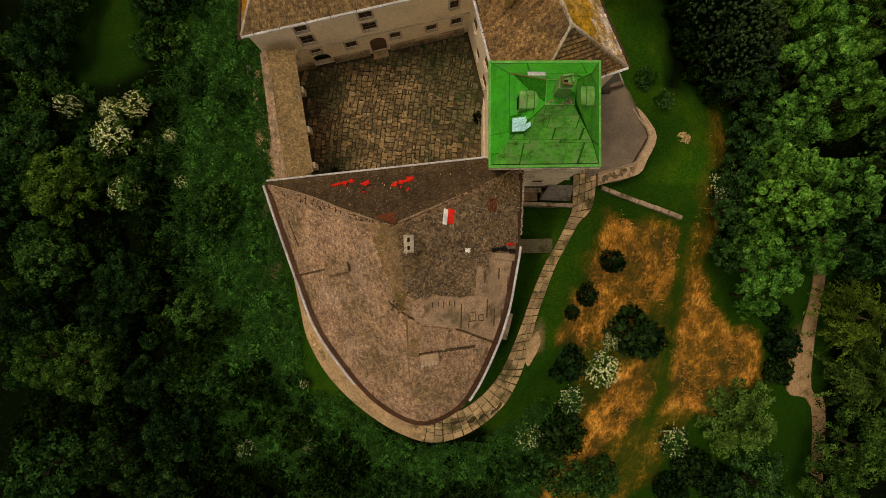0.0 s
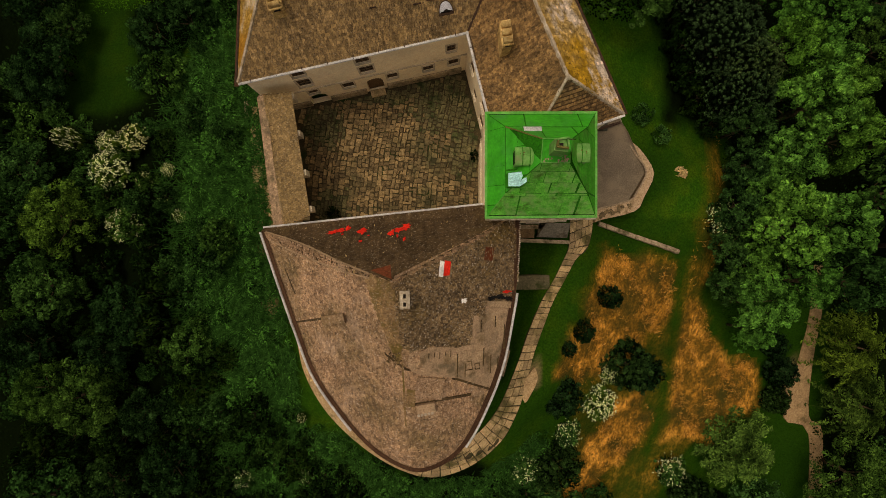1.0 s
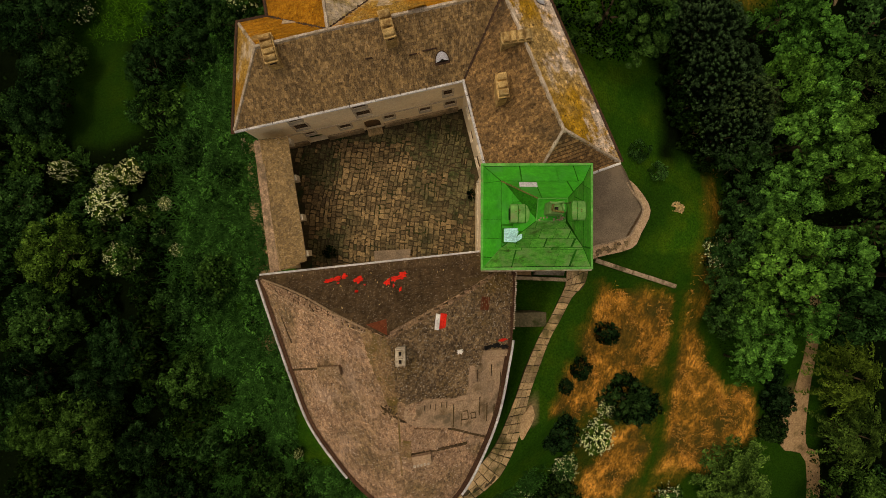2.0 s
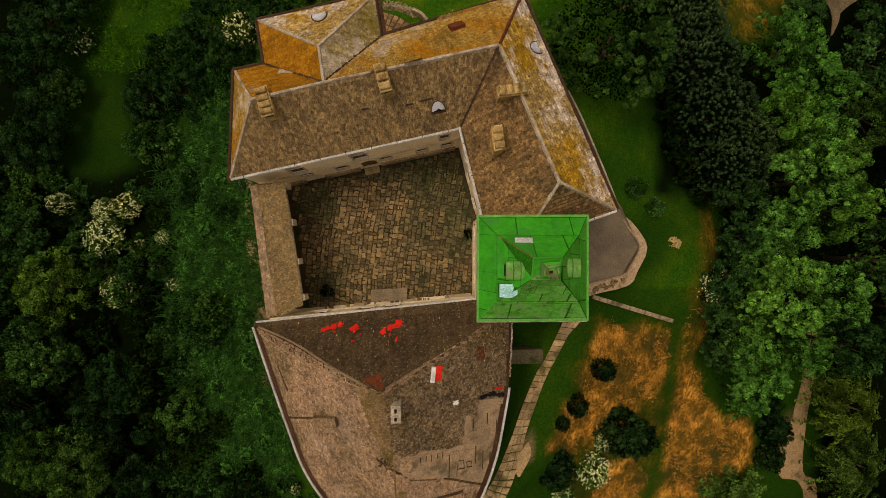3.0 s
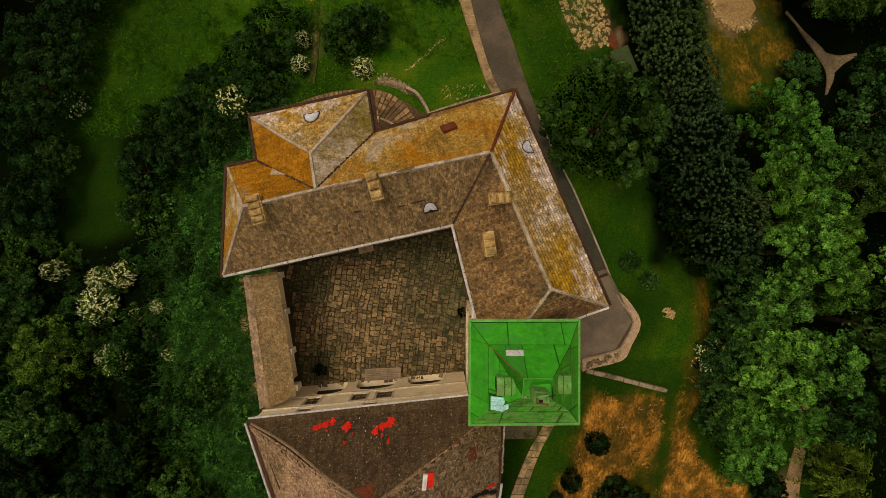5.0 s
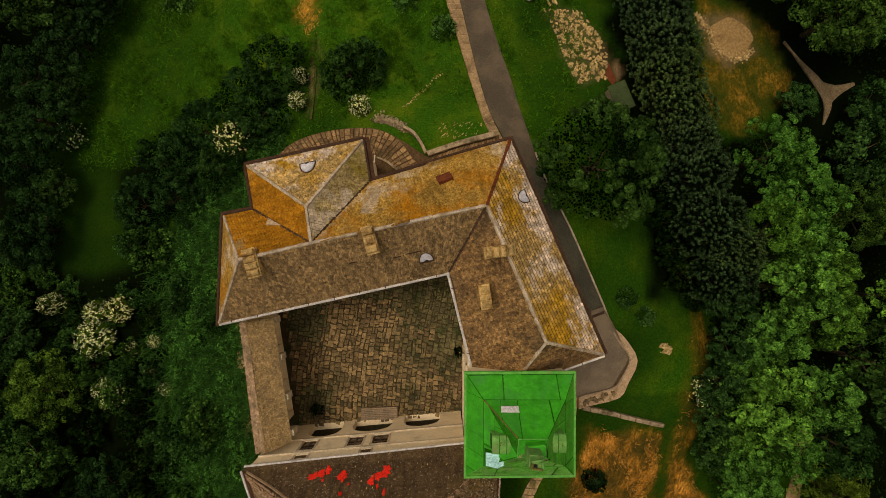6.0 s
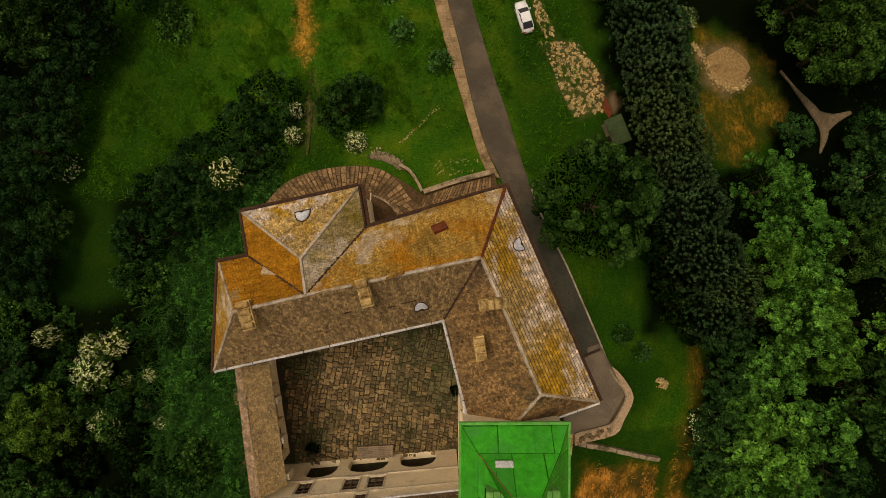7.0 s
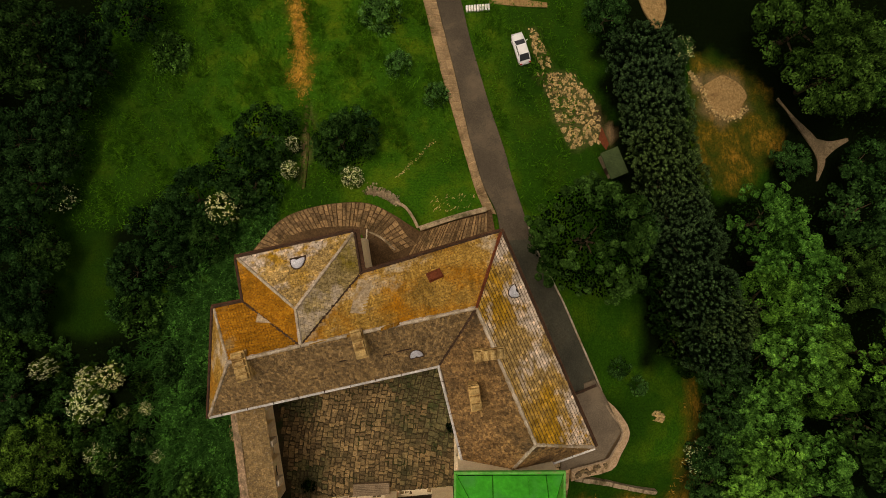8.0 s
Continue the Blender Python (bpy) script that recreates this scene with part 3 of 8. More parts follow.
def axis(lo, hi, step, far):
    fine = np.arange(lo, hi + 0.01, step)
    grow = step * 1.35 ** np.arange(1, 22)
    out = np.cumsum(grow)
    out = out[out < far]
    return np.concatenate([lo - out[::-1], fine, hi + out])


gx, gy = axis(-78, 82, 0.8, 1500), axis(-52, 84, 0.8, 1500)
GX, GY = np.meshgrid(gx, gy)
GZ = ground_np(GX, GY)
wob = np.array([[noise.noise(Vector((x * 0.35, y * 0.35, 3.0))) for x in gx] for y in gy])
wob2 = np.array([[noise.noise(Vector((x * 0.11, y * 0.11, 9.0))) for x in gx] for y in gy])
outside = np.clip((np.hypot(GX / 20, (GY - 10) / 33) - 1) * 4, 0, 1)
GZ -= outside * (np.abs(wob) * 0.15 + np.abs(wob2) * 0.35) * (np.hypot(GX, GY) < 200)
DITCH = [(7.3, 6.6), (14.2, 5.2), (12.4, 0.2), (10.7, -5.3), (8.6, -10.2), (6.6, -13.2), (5.2, -10.5), (6.6, -5.0), (7.3, 1.0)]
GZ -= 2.6 * np.clip(edge_distance(GX, GY, DITCH) / 0.9, 0, 1)
TER = [(16.8, 18.6), (17.4, 8.6), (18.9, 9.1), (22.7, 10.2), (24.75, 13.7), (22.3, 18.3), (21.2, 20.0)]
GZ = np.where(edge_distance(GX, GY, TER) > -0.6, np.minimum(GZ, 6.6), GZ)
dry = np.zeros(GX.shape)
for poly, power in zip(DRY_FIELDS, DRY_POWER):
    dry = np.maximum(dry, power * np.clip(edge_distance(GX, GY, poly) / 1.4 + 0.45 + wob * 1.3, 0, 1))
dry *= 1 - 0.85 * np.clip(edge_distance(GX, GY, GREEN_STRIP) / 0.9 + 0.55 + wob * 0.5, 0, 1)
bare = np.zeros(GX.shape)
for bx, by, rx, ry in BARE_SPOTS:
    bare = np.maximum(bare, 0.9 * np.clip(1.5 - 1.4 * np.hypot((GX - bx) / rx, (GY - by) / ry) + wob * 0.5, 0, 1))
RUB = [(15.6, 59.6), (21.3, 60.2), (23.9, 56.5), (25.2, 53.2), (24.5, 50.0), (19.8, 48.8), (18.2, 53.0), (17.0, 57.0)]
RUB2 = [(14.9, 66.6), (16.0, 66.4), (18.2, 60.8), (16.6, 60.2), (15.3, 62.8)]
for poly in (RUB, RUB2):
    bare = np.maximum(bare, 0.3 * np.clip(edge_distance(GX, GY, poly) / 0.8 + 0.3 + wob, 0, 1))
# woodland floor and tree shade together, painted near black below
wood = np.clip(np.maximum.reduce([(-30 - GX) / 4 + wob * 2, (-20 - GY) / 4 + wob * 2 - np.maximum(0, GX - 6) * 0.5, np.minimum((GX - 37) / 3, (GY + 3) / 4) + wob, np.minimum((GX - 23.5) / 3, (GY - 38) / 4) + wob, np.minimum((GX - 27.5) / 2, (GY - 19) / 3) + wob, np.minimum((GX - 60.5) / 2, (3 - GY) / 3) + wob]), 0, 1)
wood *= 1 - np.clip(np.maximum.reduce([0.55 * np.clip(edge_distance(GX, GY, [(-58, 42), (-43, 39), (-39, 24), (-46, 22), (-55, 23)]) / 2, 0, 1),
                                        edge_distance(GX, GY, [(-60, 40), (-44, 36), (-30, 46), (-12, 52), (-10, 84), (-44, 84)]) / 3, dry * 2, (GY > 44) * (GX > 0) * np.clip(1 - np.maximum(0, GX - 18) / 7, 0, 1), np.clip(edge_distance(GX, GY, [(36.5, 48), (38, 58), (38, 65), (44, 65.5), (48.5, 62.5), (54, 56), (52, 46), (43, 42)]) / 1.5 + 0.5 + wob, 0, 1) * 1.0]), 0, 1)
lush = np.clip(0.5 + 0.6 * np.exp(-((GY - 60 - 0.4 * (GX + 20)) / 7) ** 2) * (GX < 2) * (GY > 45) + wob2 * 1.1 + (GY > 38) * 0.35 * (GX > -48) * (GX < 24), 0, 1)
# dimmed towards the eastern trees as painted shade; other lawns set darker
lush *= np.where((GX > 12) & (GY > 40), np.clip(0.5 - (GX - 12) * 0.022, 0.05, 1), 1.0) * np.where((GX > 13) & (GY < 42), np.clip(0.8 - 0.05 * np.maximum(0, GX - 18) * (GY > 20), 0.3, 1), 1.0) * np.where((GX > 4) & (GY < 8), np.where(GX > 45, 0.05, 0.3), 1.0) * np.clip((GX + 40) / 16, 0.25, 1.0) * np.where((GX < 4) & (GY < 5), 0.25, 1.0)
ny, nx = GX.shape
idx = np.arange(nx * ny).reshape(ny, nx)
gf = np.stack([idx[:-1, :-1], idx[:-1, 1:], idx[1:, 1:], idx[1:, :-1]], -1).reshape(-1, 4)

GROUND_MAT = bpy.data.materials.new("meadow_soil")
GROUND_MAT.use_nodes = True
_nt = GROUND_MAT.node_tree
_pos = _nt.nodes.new("ShaderNodeNewGeometry").outputs["Position"]


def _attr(name):
    a = _nt.nodes.new("ShaderNodeAttribute")
    a.attribute_name = name
    return a.outputs["Fac"]


_n1, _n2, _n3 = noise_out(_nt, 2.2, 6, 0.7, _pos), noise_out(_nt, 0.25, 4, 0.6, _pos), noise_out(_nt, 7.0, 4, 0.7, _pos)
_g = mixed(_nt, _n1, (0.007, 0.038, 0.003), (0.044, 0.140, 0.010))
_g = mixed(_nt, _attr("lush"), mixed(_nt, 0.75, _g, (0.007, 0.026, 0.003)), _g)
_g = mixed(_nt, mixed(_nt, 1.0, ramp(_nt, _n2, [(0.45, (0, 0, 0)), (0.7, (0.6, 0.6, 0.6))]), _attr("lush"), "MULTIPLY"), _g, (0.105, 0.150, 0.010))
_d = ramp(_nt, noise_out(_nt, 0.22, 8, 0.7, _pos), [(0.38, (0.060, 0.052, 0.012)), (0.47, (0.17, 0.090, 0.016)), (0.53, (0.36, 0.165, 0.026)), (0.62, (0.80, 0.36, 0.066))])
_d = mixed(_nt, ramp(_nt, noise_out(_nt, 2.6, 5, 0.65, _pos, (1.0, 0.45, 1.0)), [(0.40, (0.75, 0.75, 0.75)), (0.56, (0, 0, 0))]), _d, (0.075, 0.050, 0.012))
# near-black floor colour: shade of the trees put into the ground
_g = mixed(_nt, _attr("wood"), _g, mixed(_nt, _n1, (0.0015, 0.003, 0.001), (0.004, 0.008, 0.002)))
_c = mixed(_nt, _attr("dry"), _g, _d)
_c = mixed(_nt, _attr("bare"), _c, mixed(_nt, _n3, (0.16, 0.105, 0.055), (0.34, 0.23, 0.13)))
_c = mixed(_nt, 1.0, _c, ramp(_nt, noise_out(_nt, 4.5, 5, 0.75, _pos), [(0.36, (0.62, 0.66, 0.62)), (0.64, (1.4, 1.34, 1.34))]), "MULTIPLY")
_b = _nt.nodes["Principled BSDF"]
_nt.links.new(_c, _b.inputs["Base Color"])
_b.inputs["Roughness"].default_value, _b.inputs["Specular IOR Level"].default_value = 1.0, 0.0
_bp = _nt.nodes.new("ShaderNodeBump")
_bp.inputs["Strength"].default_value, _bp.inputs["Distance"].default_value = 0.8, 0.15
_nt.links.new(_n1, _bp.inputs["Height"])
_nt.links.new(_bp.outputs[0], _b.inputs["Normal"])
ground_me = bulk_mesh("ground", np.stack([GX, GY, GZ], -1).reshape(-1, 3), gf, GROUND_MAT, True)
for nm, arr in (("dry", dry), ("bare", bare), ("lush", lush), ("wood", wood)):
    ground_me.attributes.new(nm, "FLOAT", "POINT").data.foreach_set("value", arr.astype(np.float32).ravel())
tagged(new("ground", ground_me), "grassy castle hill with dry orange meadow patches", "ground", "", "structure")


def draped(pts_left, pts_right, up, skirt=0.5):
    """A strip between two plan lines that follows the ground, with sides."""
    n, m = len(pts_left), 7
    v = []
    for k in range(m):
        t = k / (m - 1)
        for (ax, ay), (bx, by) in zip(pts_left, pts_right):
            x, y = ax + (bx - ax) * t, ay + (by - ay) * t
            v.append((x, y, ground(x, y) + up))
    f = [(k * n + i, (k + 1) * n + i, (k + 1) * n + i + 1, k * n + i + 1) for k in range(m - 1) for i in range(n - 1)]
    rim = [i for i in range(n)] + [k * n + n - 1 for k in range(1, m)] + [(m - 1) * n + i for i in range(n - 2, -1, -1)] + [k * n for k in range(m - 2, 0, -1)]
    b = len(v)
    v += [(v[i][0], v[i][1], v[i][2] - up - skirt) for i in rim]
    f += [(rim[i], rim[(i + 1) % len(rim)], b + (i + 1) % len(rim), b + i) for i in range(len(rim))]
    return Geo().add(v, f)


# roads and paths
ROAD_W = spline([(-0.4, 82), (2.05, 70.4), (3.45, 63.9), (4.75, 57.9), (5.85, 52.3), (6.95, 47.2), (8.05, 43.1), (9.4, 39.9), (9.9, 36.5), (11.6, 31.0), (13.6, 26.5), (16.0, 20.5), (16.8, 18.5)], 4)
ROAD_E = spline([(3.1, 82), (5.5, 70.6), (6.7, 63.9), (8.1, 57.9), (9.5, 52.7), (10.8, 48.1), (11.6, 44.4), (12.7, 40.4), (13.65, 36.8), (15.2, 33.2), (17.2, 29.3), (19.3, 24.6), (22.3, 18.3)], 4)
setting("road", draped(ROAD_W[:33], ROAD_E[:33], 0.22), ASPHALT, "worn brownish asphalt drive up to the castle", "road")
setting("yard_drive", draped(ROAD_W[32:], ROAD_E[32:], 0.222), YARD, "grey-green asphalt between palace and lawn, shade painted in", "road")
KERB_W = spline([(-2.2, 82), (0.2, 70.4), (1.6, 63.9), (3.0, 57.8), (4.5, 52.3), (5.9, 46.9), (7.0, 42.6), (8.0, 40.0)], 4)
KERB_E = spline([(-0.45, 82), (2.0, 70.4), (3.4, 63.9), (4.7, 57.9), (5.8, 52.3), (6.9, 47.2), (8.0, 43.1), (9.35, 39.7)], 4)
setting("footway", draped(KERB_W, KERB_E, 0.28), EARTH, "tan paved footway beside the asphalt drive", "footway")
K2 = ROAD_E[30:]
setting("kerb", draped(offset_line(K2, 0.22), offset_line(K2, 0.02), 0.3), RIDGE_PALE, "thin pale kerb along the drive", "kerb")
RIM_OUT = spline([(-18.0, -3.6), (-17.4, -7.2), (-16.7, -11.1), (-14.7, -15.1), (-12.3, -17.9), (-9.4, -20.4), (-5.9, -22.7), (-2.8, -24.0)], 5)
RIM_IN = spline([(-14.2, -1.5), (-13.3, -5.0), (-12.2, -8.5), (-10.4, -12.2), (-8.4, -14.8), (-6.2, -17.0), (-3.9, -18.4), (-1.8, -19.0)], 5)
setting("rim_path", draped(RIM_IN, RIM_OUT, 0.3), EARTH, "trodden bare earth ledge round the castle wall", "path")
WEST_IN = [(-19.8, 8.2), (-20.6, 13.1), (-20.9, 16.5), (-21.2, 21.6)]
WEST_OUT = [(-21.9, 8.4), (-22.7, 13.1), (-22.9, 16.5), (-22.9, 21.6)]
setting("west_ledge", draped(WEST_OUT, WEST_IN, 0.3), EARTH, "bare earth ledge along the gallery wall", "ledge")
TRACK_L = spline([(57.0, 2), (57.2, -6), (56.0, -13), (54.6, -22.4), (59.6, -25.6), (61.2, -42), (61.5, -60)], 4)
TRACK_R = spline([(59.6, 2), (59.5, -6), (58.8, -13), (59.2, -22.4), (62.2, -25.6), (63.4, -42), (63.8, -60)], 4)
setting("track", draped(TRACK_L, TRACK_R, 0.05), TRAIL, "sandy track below the hill", "track")
for nm, lef, rig in (("trail_west", [(54.2, 58.7), (56.4, 56.2), (59.4, 52.3), (61.0, 49.4), (60.6, 46.2)], [(54.5, 59.0), (57.1, 56.2), (60.9, 53.0), (62.4, 49.6), (60.9, 46.3)]),
                     ("trail_east", [(61.0, 52.9), (63.4, 52.6), (66.6, 53.3)], [(62.4, 49.8), (64.2, 51.3), (66.8, 52.8)]),
                     ("trail_north", [(-15.2, 54.5), (-14.5, 48.5), (-14.6, 43.0)], [(-14.85, 54.5), (-14.2, 48.5), (-14.3, 43.0)])):
    setting(nm, draped(spline(lef, 4), spline(rig, 4), 0.04 if nm == "trail_north" else 0.1), WORN_GRASS if nm == "trail_north" else TRAIL_GREY, "narrow trodden footpath in the grass", "footpath")
setting("sand_circle", Geo().prism([(45.3 + 3.5 * math.cos(a) * (1 + 0.07 * math.sin(3 * a) + 0.05 * math.sin(7 * a + 1)), 58.6 + 3.1 * math.sin(a) * (1 + 0.06 * math.sin(5 * a))) for a in np.linspace(0, 2 * math.pi, 48)[:-1]],
                                   lambda x, y: ground(x, y) - 0.5, lambda x, y: ground(x, y) + 0.06), SAND, "round patch of pale trodden sand", "sand")


# ---------------------------------------------------------------- building helpers
def wall_geo(p0, p1, z0, z1, thick, openings=(), g=None):
    """A wall whose outer face runs from p0 to p1 (inside on its left). openings: (s0, s1, za, zb, rise): rise > 0 is an arched top."""
    g = g or Geo()
    d = Vector((p1[0] - p0[0], p1[1] - p0[1]))
    L = d.length
    d.normalize()
    nrm = Vector((-d.y, d.x))
    cuts = {0.0, L}
    for s0, s1, za, zb, rise in openings:
        cuts.update(np.linspace(s0, s1, 13 if rise else 2).tolist())
    cuts = sorted(cuts)

    def top(o, s):
        s0, s1, za, zb, rise = o
        if not rise:
            return zb
        u = (s - (s0 + s1) / 2) / ((s1 - s0) / 2)
        return zb - rise + rise * math.sqrt(max(0, 1 - u * u))

    def pt(s, z, k):
        return (p0[0] + d.x * s + nrm.x * k, p0[1] + d.y * s + nrm.y * k, z)

    for a, b in zip(cuts[:-1], cuts[1:]):
        if b - a < 1e-4:
            continue
        mid = (a + b) / 2
        here = sorted((o for o in openings if o[0] < mid < o[1]), key=lambda o: o[2])
        la, lb = z0, z0
        for o in here + [None]:
            ta, tb = (z1, z1) if o is None else (o[2], o[2])
            if max(ta - la, tb - lb) > 1e-3:
                g.add([pt(a, la, 0), pt(b, lb, 0), pt(b, tb, 0), pt(a, ta, 0), pt(a, la, thick), pt(b, lb, thick), pt(b, tb, thick), pt(a, ta, thick)],
                      [(0, 1, 2, 3), (5, 4, 7, 6), (4, 0, 3, 7), (1, 5, 6, 2), (3, 2, 6, 7), (4, 5, 1, 0)])
            if o:
                la, lb = top(o, a), top(o, b)
    return g


def butt(a, b, c, thick):
    """The wall line a-b, ended short of an outer corner so that the wall b-c closes it."""
    u, w = Vector((b[0] - a[0], b[1] - a[1])).normalized(), Vector((c[0] - b[0], c[1] - b[1]))
    return (a, (b[0] - u.x * thick, b[1] - u.y * thick)) if u.x * w.y - u.y * w.x > 0 else (a, b)


def window(parent, p0, p1, s0, s1, za, zb, depth=0.09, bars=(2, 3)):
    """A window set back in its opening: frame, panes, sill."""
    d = Vector((p1[0] - p0[0], p1[1] - p0[1])).normalized()
    nrm = Vector((-d.y, d.x))
    rz = math.atan2(d.y, d.x)

    def at(s, k, z):
        return (p0[0] + d.x * s + nrm.x * k, p0[1] + d.y * s + nrm.y * k, z)
    w, h = s1 - s0, zb - za
    c = at((s0 + s1) / 2, depth, za)
    win = part("window", Geo().box(at((s0 + s1) / 2, depth + 0.06, (za + zb) / 2), (w - 0.02, 0.03, h - 0.02), rz), GLASS, parent)
    g = Geo()
    for i in range(bars[0] + 1):
        s = s0 + 0.04 + (w - 0.08) * i / bars[0]
        g.box(at(s, depth, (za + zb) / 2), (0.08, 0.09, h - 0.01), rz)
    for j in range(bars[1] + 1):
        z = za + 0.04 + (h - 0.08) * j / bars[1]
        g.box(at((s0 + s1) / 2, depth + 0.004, z), (w - 0.01, 0.08, 0.07), rz)
    part("window_frame", g, WINDOW_FRAME, win)
    part("window_sill", Geo().box(at((s0 + s1) / 2, -0.06, za - 0.06), (w + 0.3, 0.3, 0.1), rz), SILL, win)
    return win


def surround(parent, p0, p1, s0, s1, za, zb, mat=None):
    """A raised plaster band round an opening."""
    d = Vector((p1[0] - p0[0], p1[1] - p0[1])).normalized()
    nrm = Vector((-d.y, d.x))
    rz = math.atan2(d.y, d.x)
    g = Geo()
    for s, z, w, h in ((s0 - 0.1, (za + zb) / 2, 0.18, zb - za), (s1 + 0.1, (za + zb) / 2, 0.18, zb - za), ((s0 + s1) / 2, zb + 0.09, s1 - s0 + 0.4, 0.18)):
        g.box((p0[0] + d.x * s - nrm.x * 0.03, p0[1] + d.y * s - nrm.y * 0.03, z), (w, 0.08, h), rz)
    part("window_surround", g, mat or SILL, parent)


def plane_z(tri):
    """z as a function of x, y on the plane of three points."""
    a, b, c = (Vector(p) for p in tri)
    n = (b - a).cross(c - a)
    return lambda x, y: a.z - (n.x * (x - a.x) + n.y * (y - a.y)) / n.z


def face_z(pts):
    """z over a roof face given as 3D points (fan of planes from the first edge)."""
    tris = [(pts[0], pts[i], pts[i + 1]) for i in range(1, len(pts) - 1)]
    fs = [(t, plane_z(t)) for t in tris]

    def z(x, y):
        for t, fz in fs:
            if inside(x, y, t):
                return fz(x, y)
        best = min(fs, key=lambda e: (sum(p[0] for p in e[0]) / 3 - x) ** 2 + (sum(p[1] for p in e[0]) / 3 - y) ** 2)
        return best[1](x, y)
    return z


def tile_courses(pts, tw, th, seed, lift=0.07, skip=0.0, zf=None, poly=None, direction=None, cover=1.12):
    """Overlapping roof tiles over one face; the first edge is the eave. tw: tile width, th: course in plan."""
    r = random.Random(seed)
    g = Geo()
    zf = zf or face_z(pts)
    poly = poly or [(p[0], p[1]) for p in pts]
    o = Vector((pts[0][0], pts[0][1]))
    u = direction or Vector((pts[1][0] - pts[0][0], pts[1][1] - pts[0][1])).normalized()
    v = Vector((-u.y, u.x))
    cx, cy = sum(p[0] for p in poly) / len(poly), sum(p[1] for p in poly) / len(poly)
    if v.dot(Vector((cx, cy)) - o) < 0:
        v = -v
    us = [u.dot(Vector(p) - o) for p in poly]
    vs = [v.dot(Vector(p) - o) for p in poly]
    j = 0
    b = min(vs) - 0.08
    while b < max(vs):
        a = min(us) + (tw / 2 if j % 2 else 0) - r.random() * 0.1
        while a < max(us):
            w = tw * r.uniform(0.93, 1.0)
            c = o + u * (a + w / 2) + v * (b + th / 2)
            if inside(c.x, c.y, poly) and r.random() >= skip:
                h = lift * r.uniform(0.75, 1.3)
                jz = r.uniform(-0.01, 0.012)
                q = [o + u * (a + 0.01) + v * (b + jz), o + u * (a + w) + v * (b - jz), o + u * (a + w) + v * (b + th * cover), o + u * (a + 0.01) + v * (b + th * cover)]
                z0 = [zf(p.x, p.y) for p in q]
                top = [(q[0].x, q[0].y, z0[0] + h), (q[1].x, q[1].y, z0[1] + h), (q[2].x, q[2].y, z0[2] + 0.015), (q[3].x, q[3].y, z0[3] + 0.015)]
                low = [(q[0].x, q[0].y, z0[0] - 0.01), (q[1].x, q[1].y, z0[1] - 0.01)]
                flip = u.x * v.y - u.y * v.x < 0
                f = [(0, 1, 2, 3), (4, 5, 1, 0), (4, 0, 3), (5, 2, 1)]
                g.add(top + low, [t[::-1] for t in f] if flip else f)
            a += tw
        b += th
        j += 1
    return g


def ridge_line(g, pts, width=0.3, high=0.12, step=0.4, seed=1):
    """Short ridge or hip tiles laid along a 3D line."""
    r = random.Random(seed)
    for a, b in zip(pts[:-1], pts[1:]):
        a, b = Vector(a), Vector(b)
        n = max(1, int((b - a).length / step))
        d = (b - a) / n
        side = Vector((-d.y, d.x, 0)).normalized() * width / 2
        for i in range(n):
            p, q = a + d * i, a + d * (i + 1.06)
            s = side * r.uniform(0.85, 1.15)
            up = Vector((0, 0, high * r.uniform(0.8, 1.2)))
            dn = Vector((0, 0, -0.16))
            g.add([tuple(p - s + dn), tuple(p - s * 0.5 + up * 0.8), tuple(p + s * 0.5 + up * 0.8), tuple(p + s + dn),
                   tuple(q - s + dn), tuple(q - s * 0.5 + up * 0.7), tuple(q + s * 0.5 + up * 0.7), tuple(q + s + dn)],
                  [(0, 1, 5, 4), (1, 2, 6, 5), (2, 3, 7, 6), (0, 3, 2, 1), (4, 5, 6, 7)])
    return g


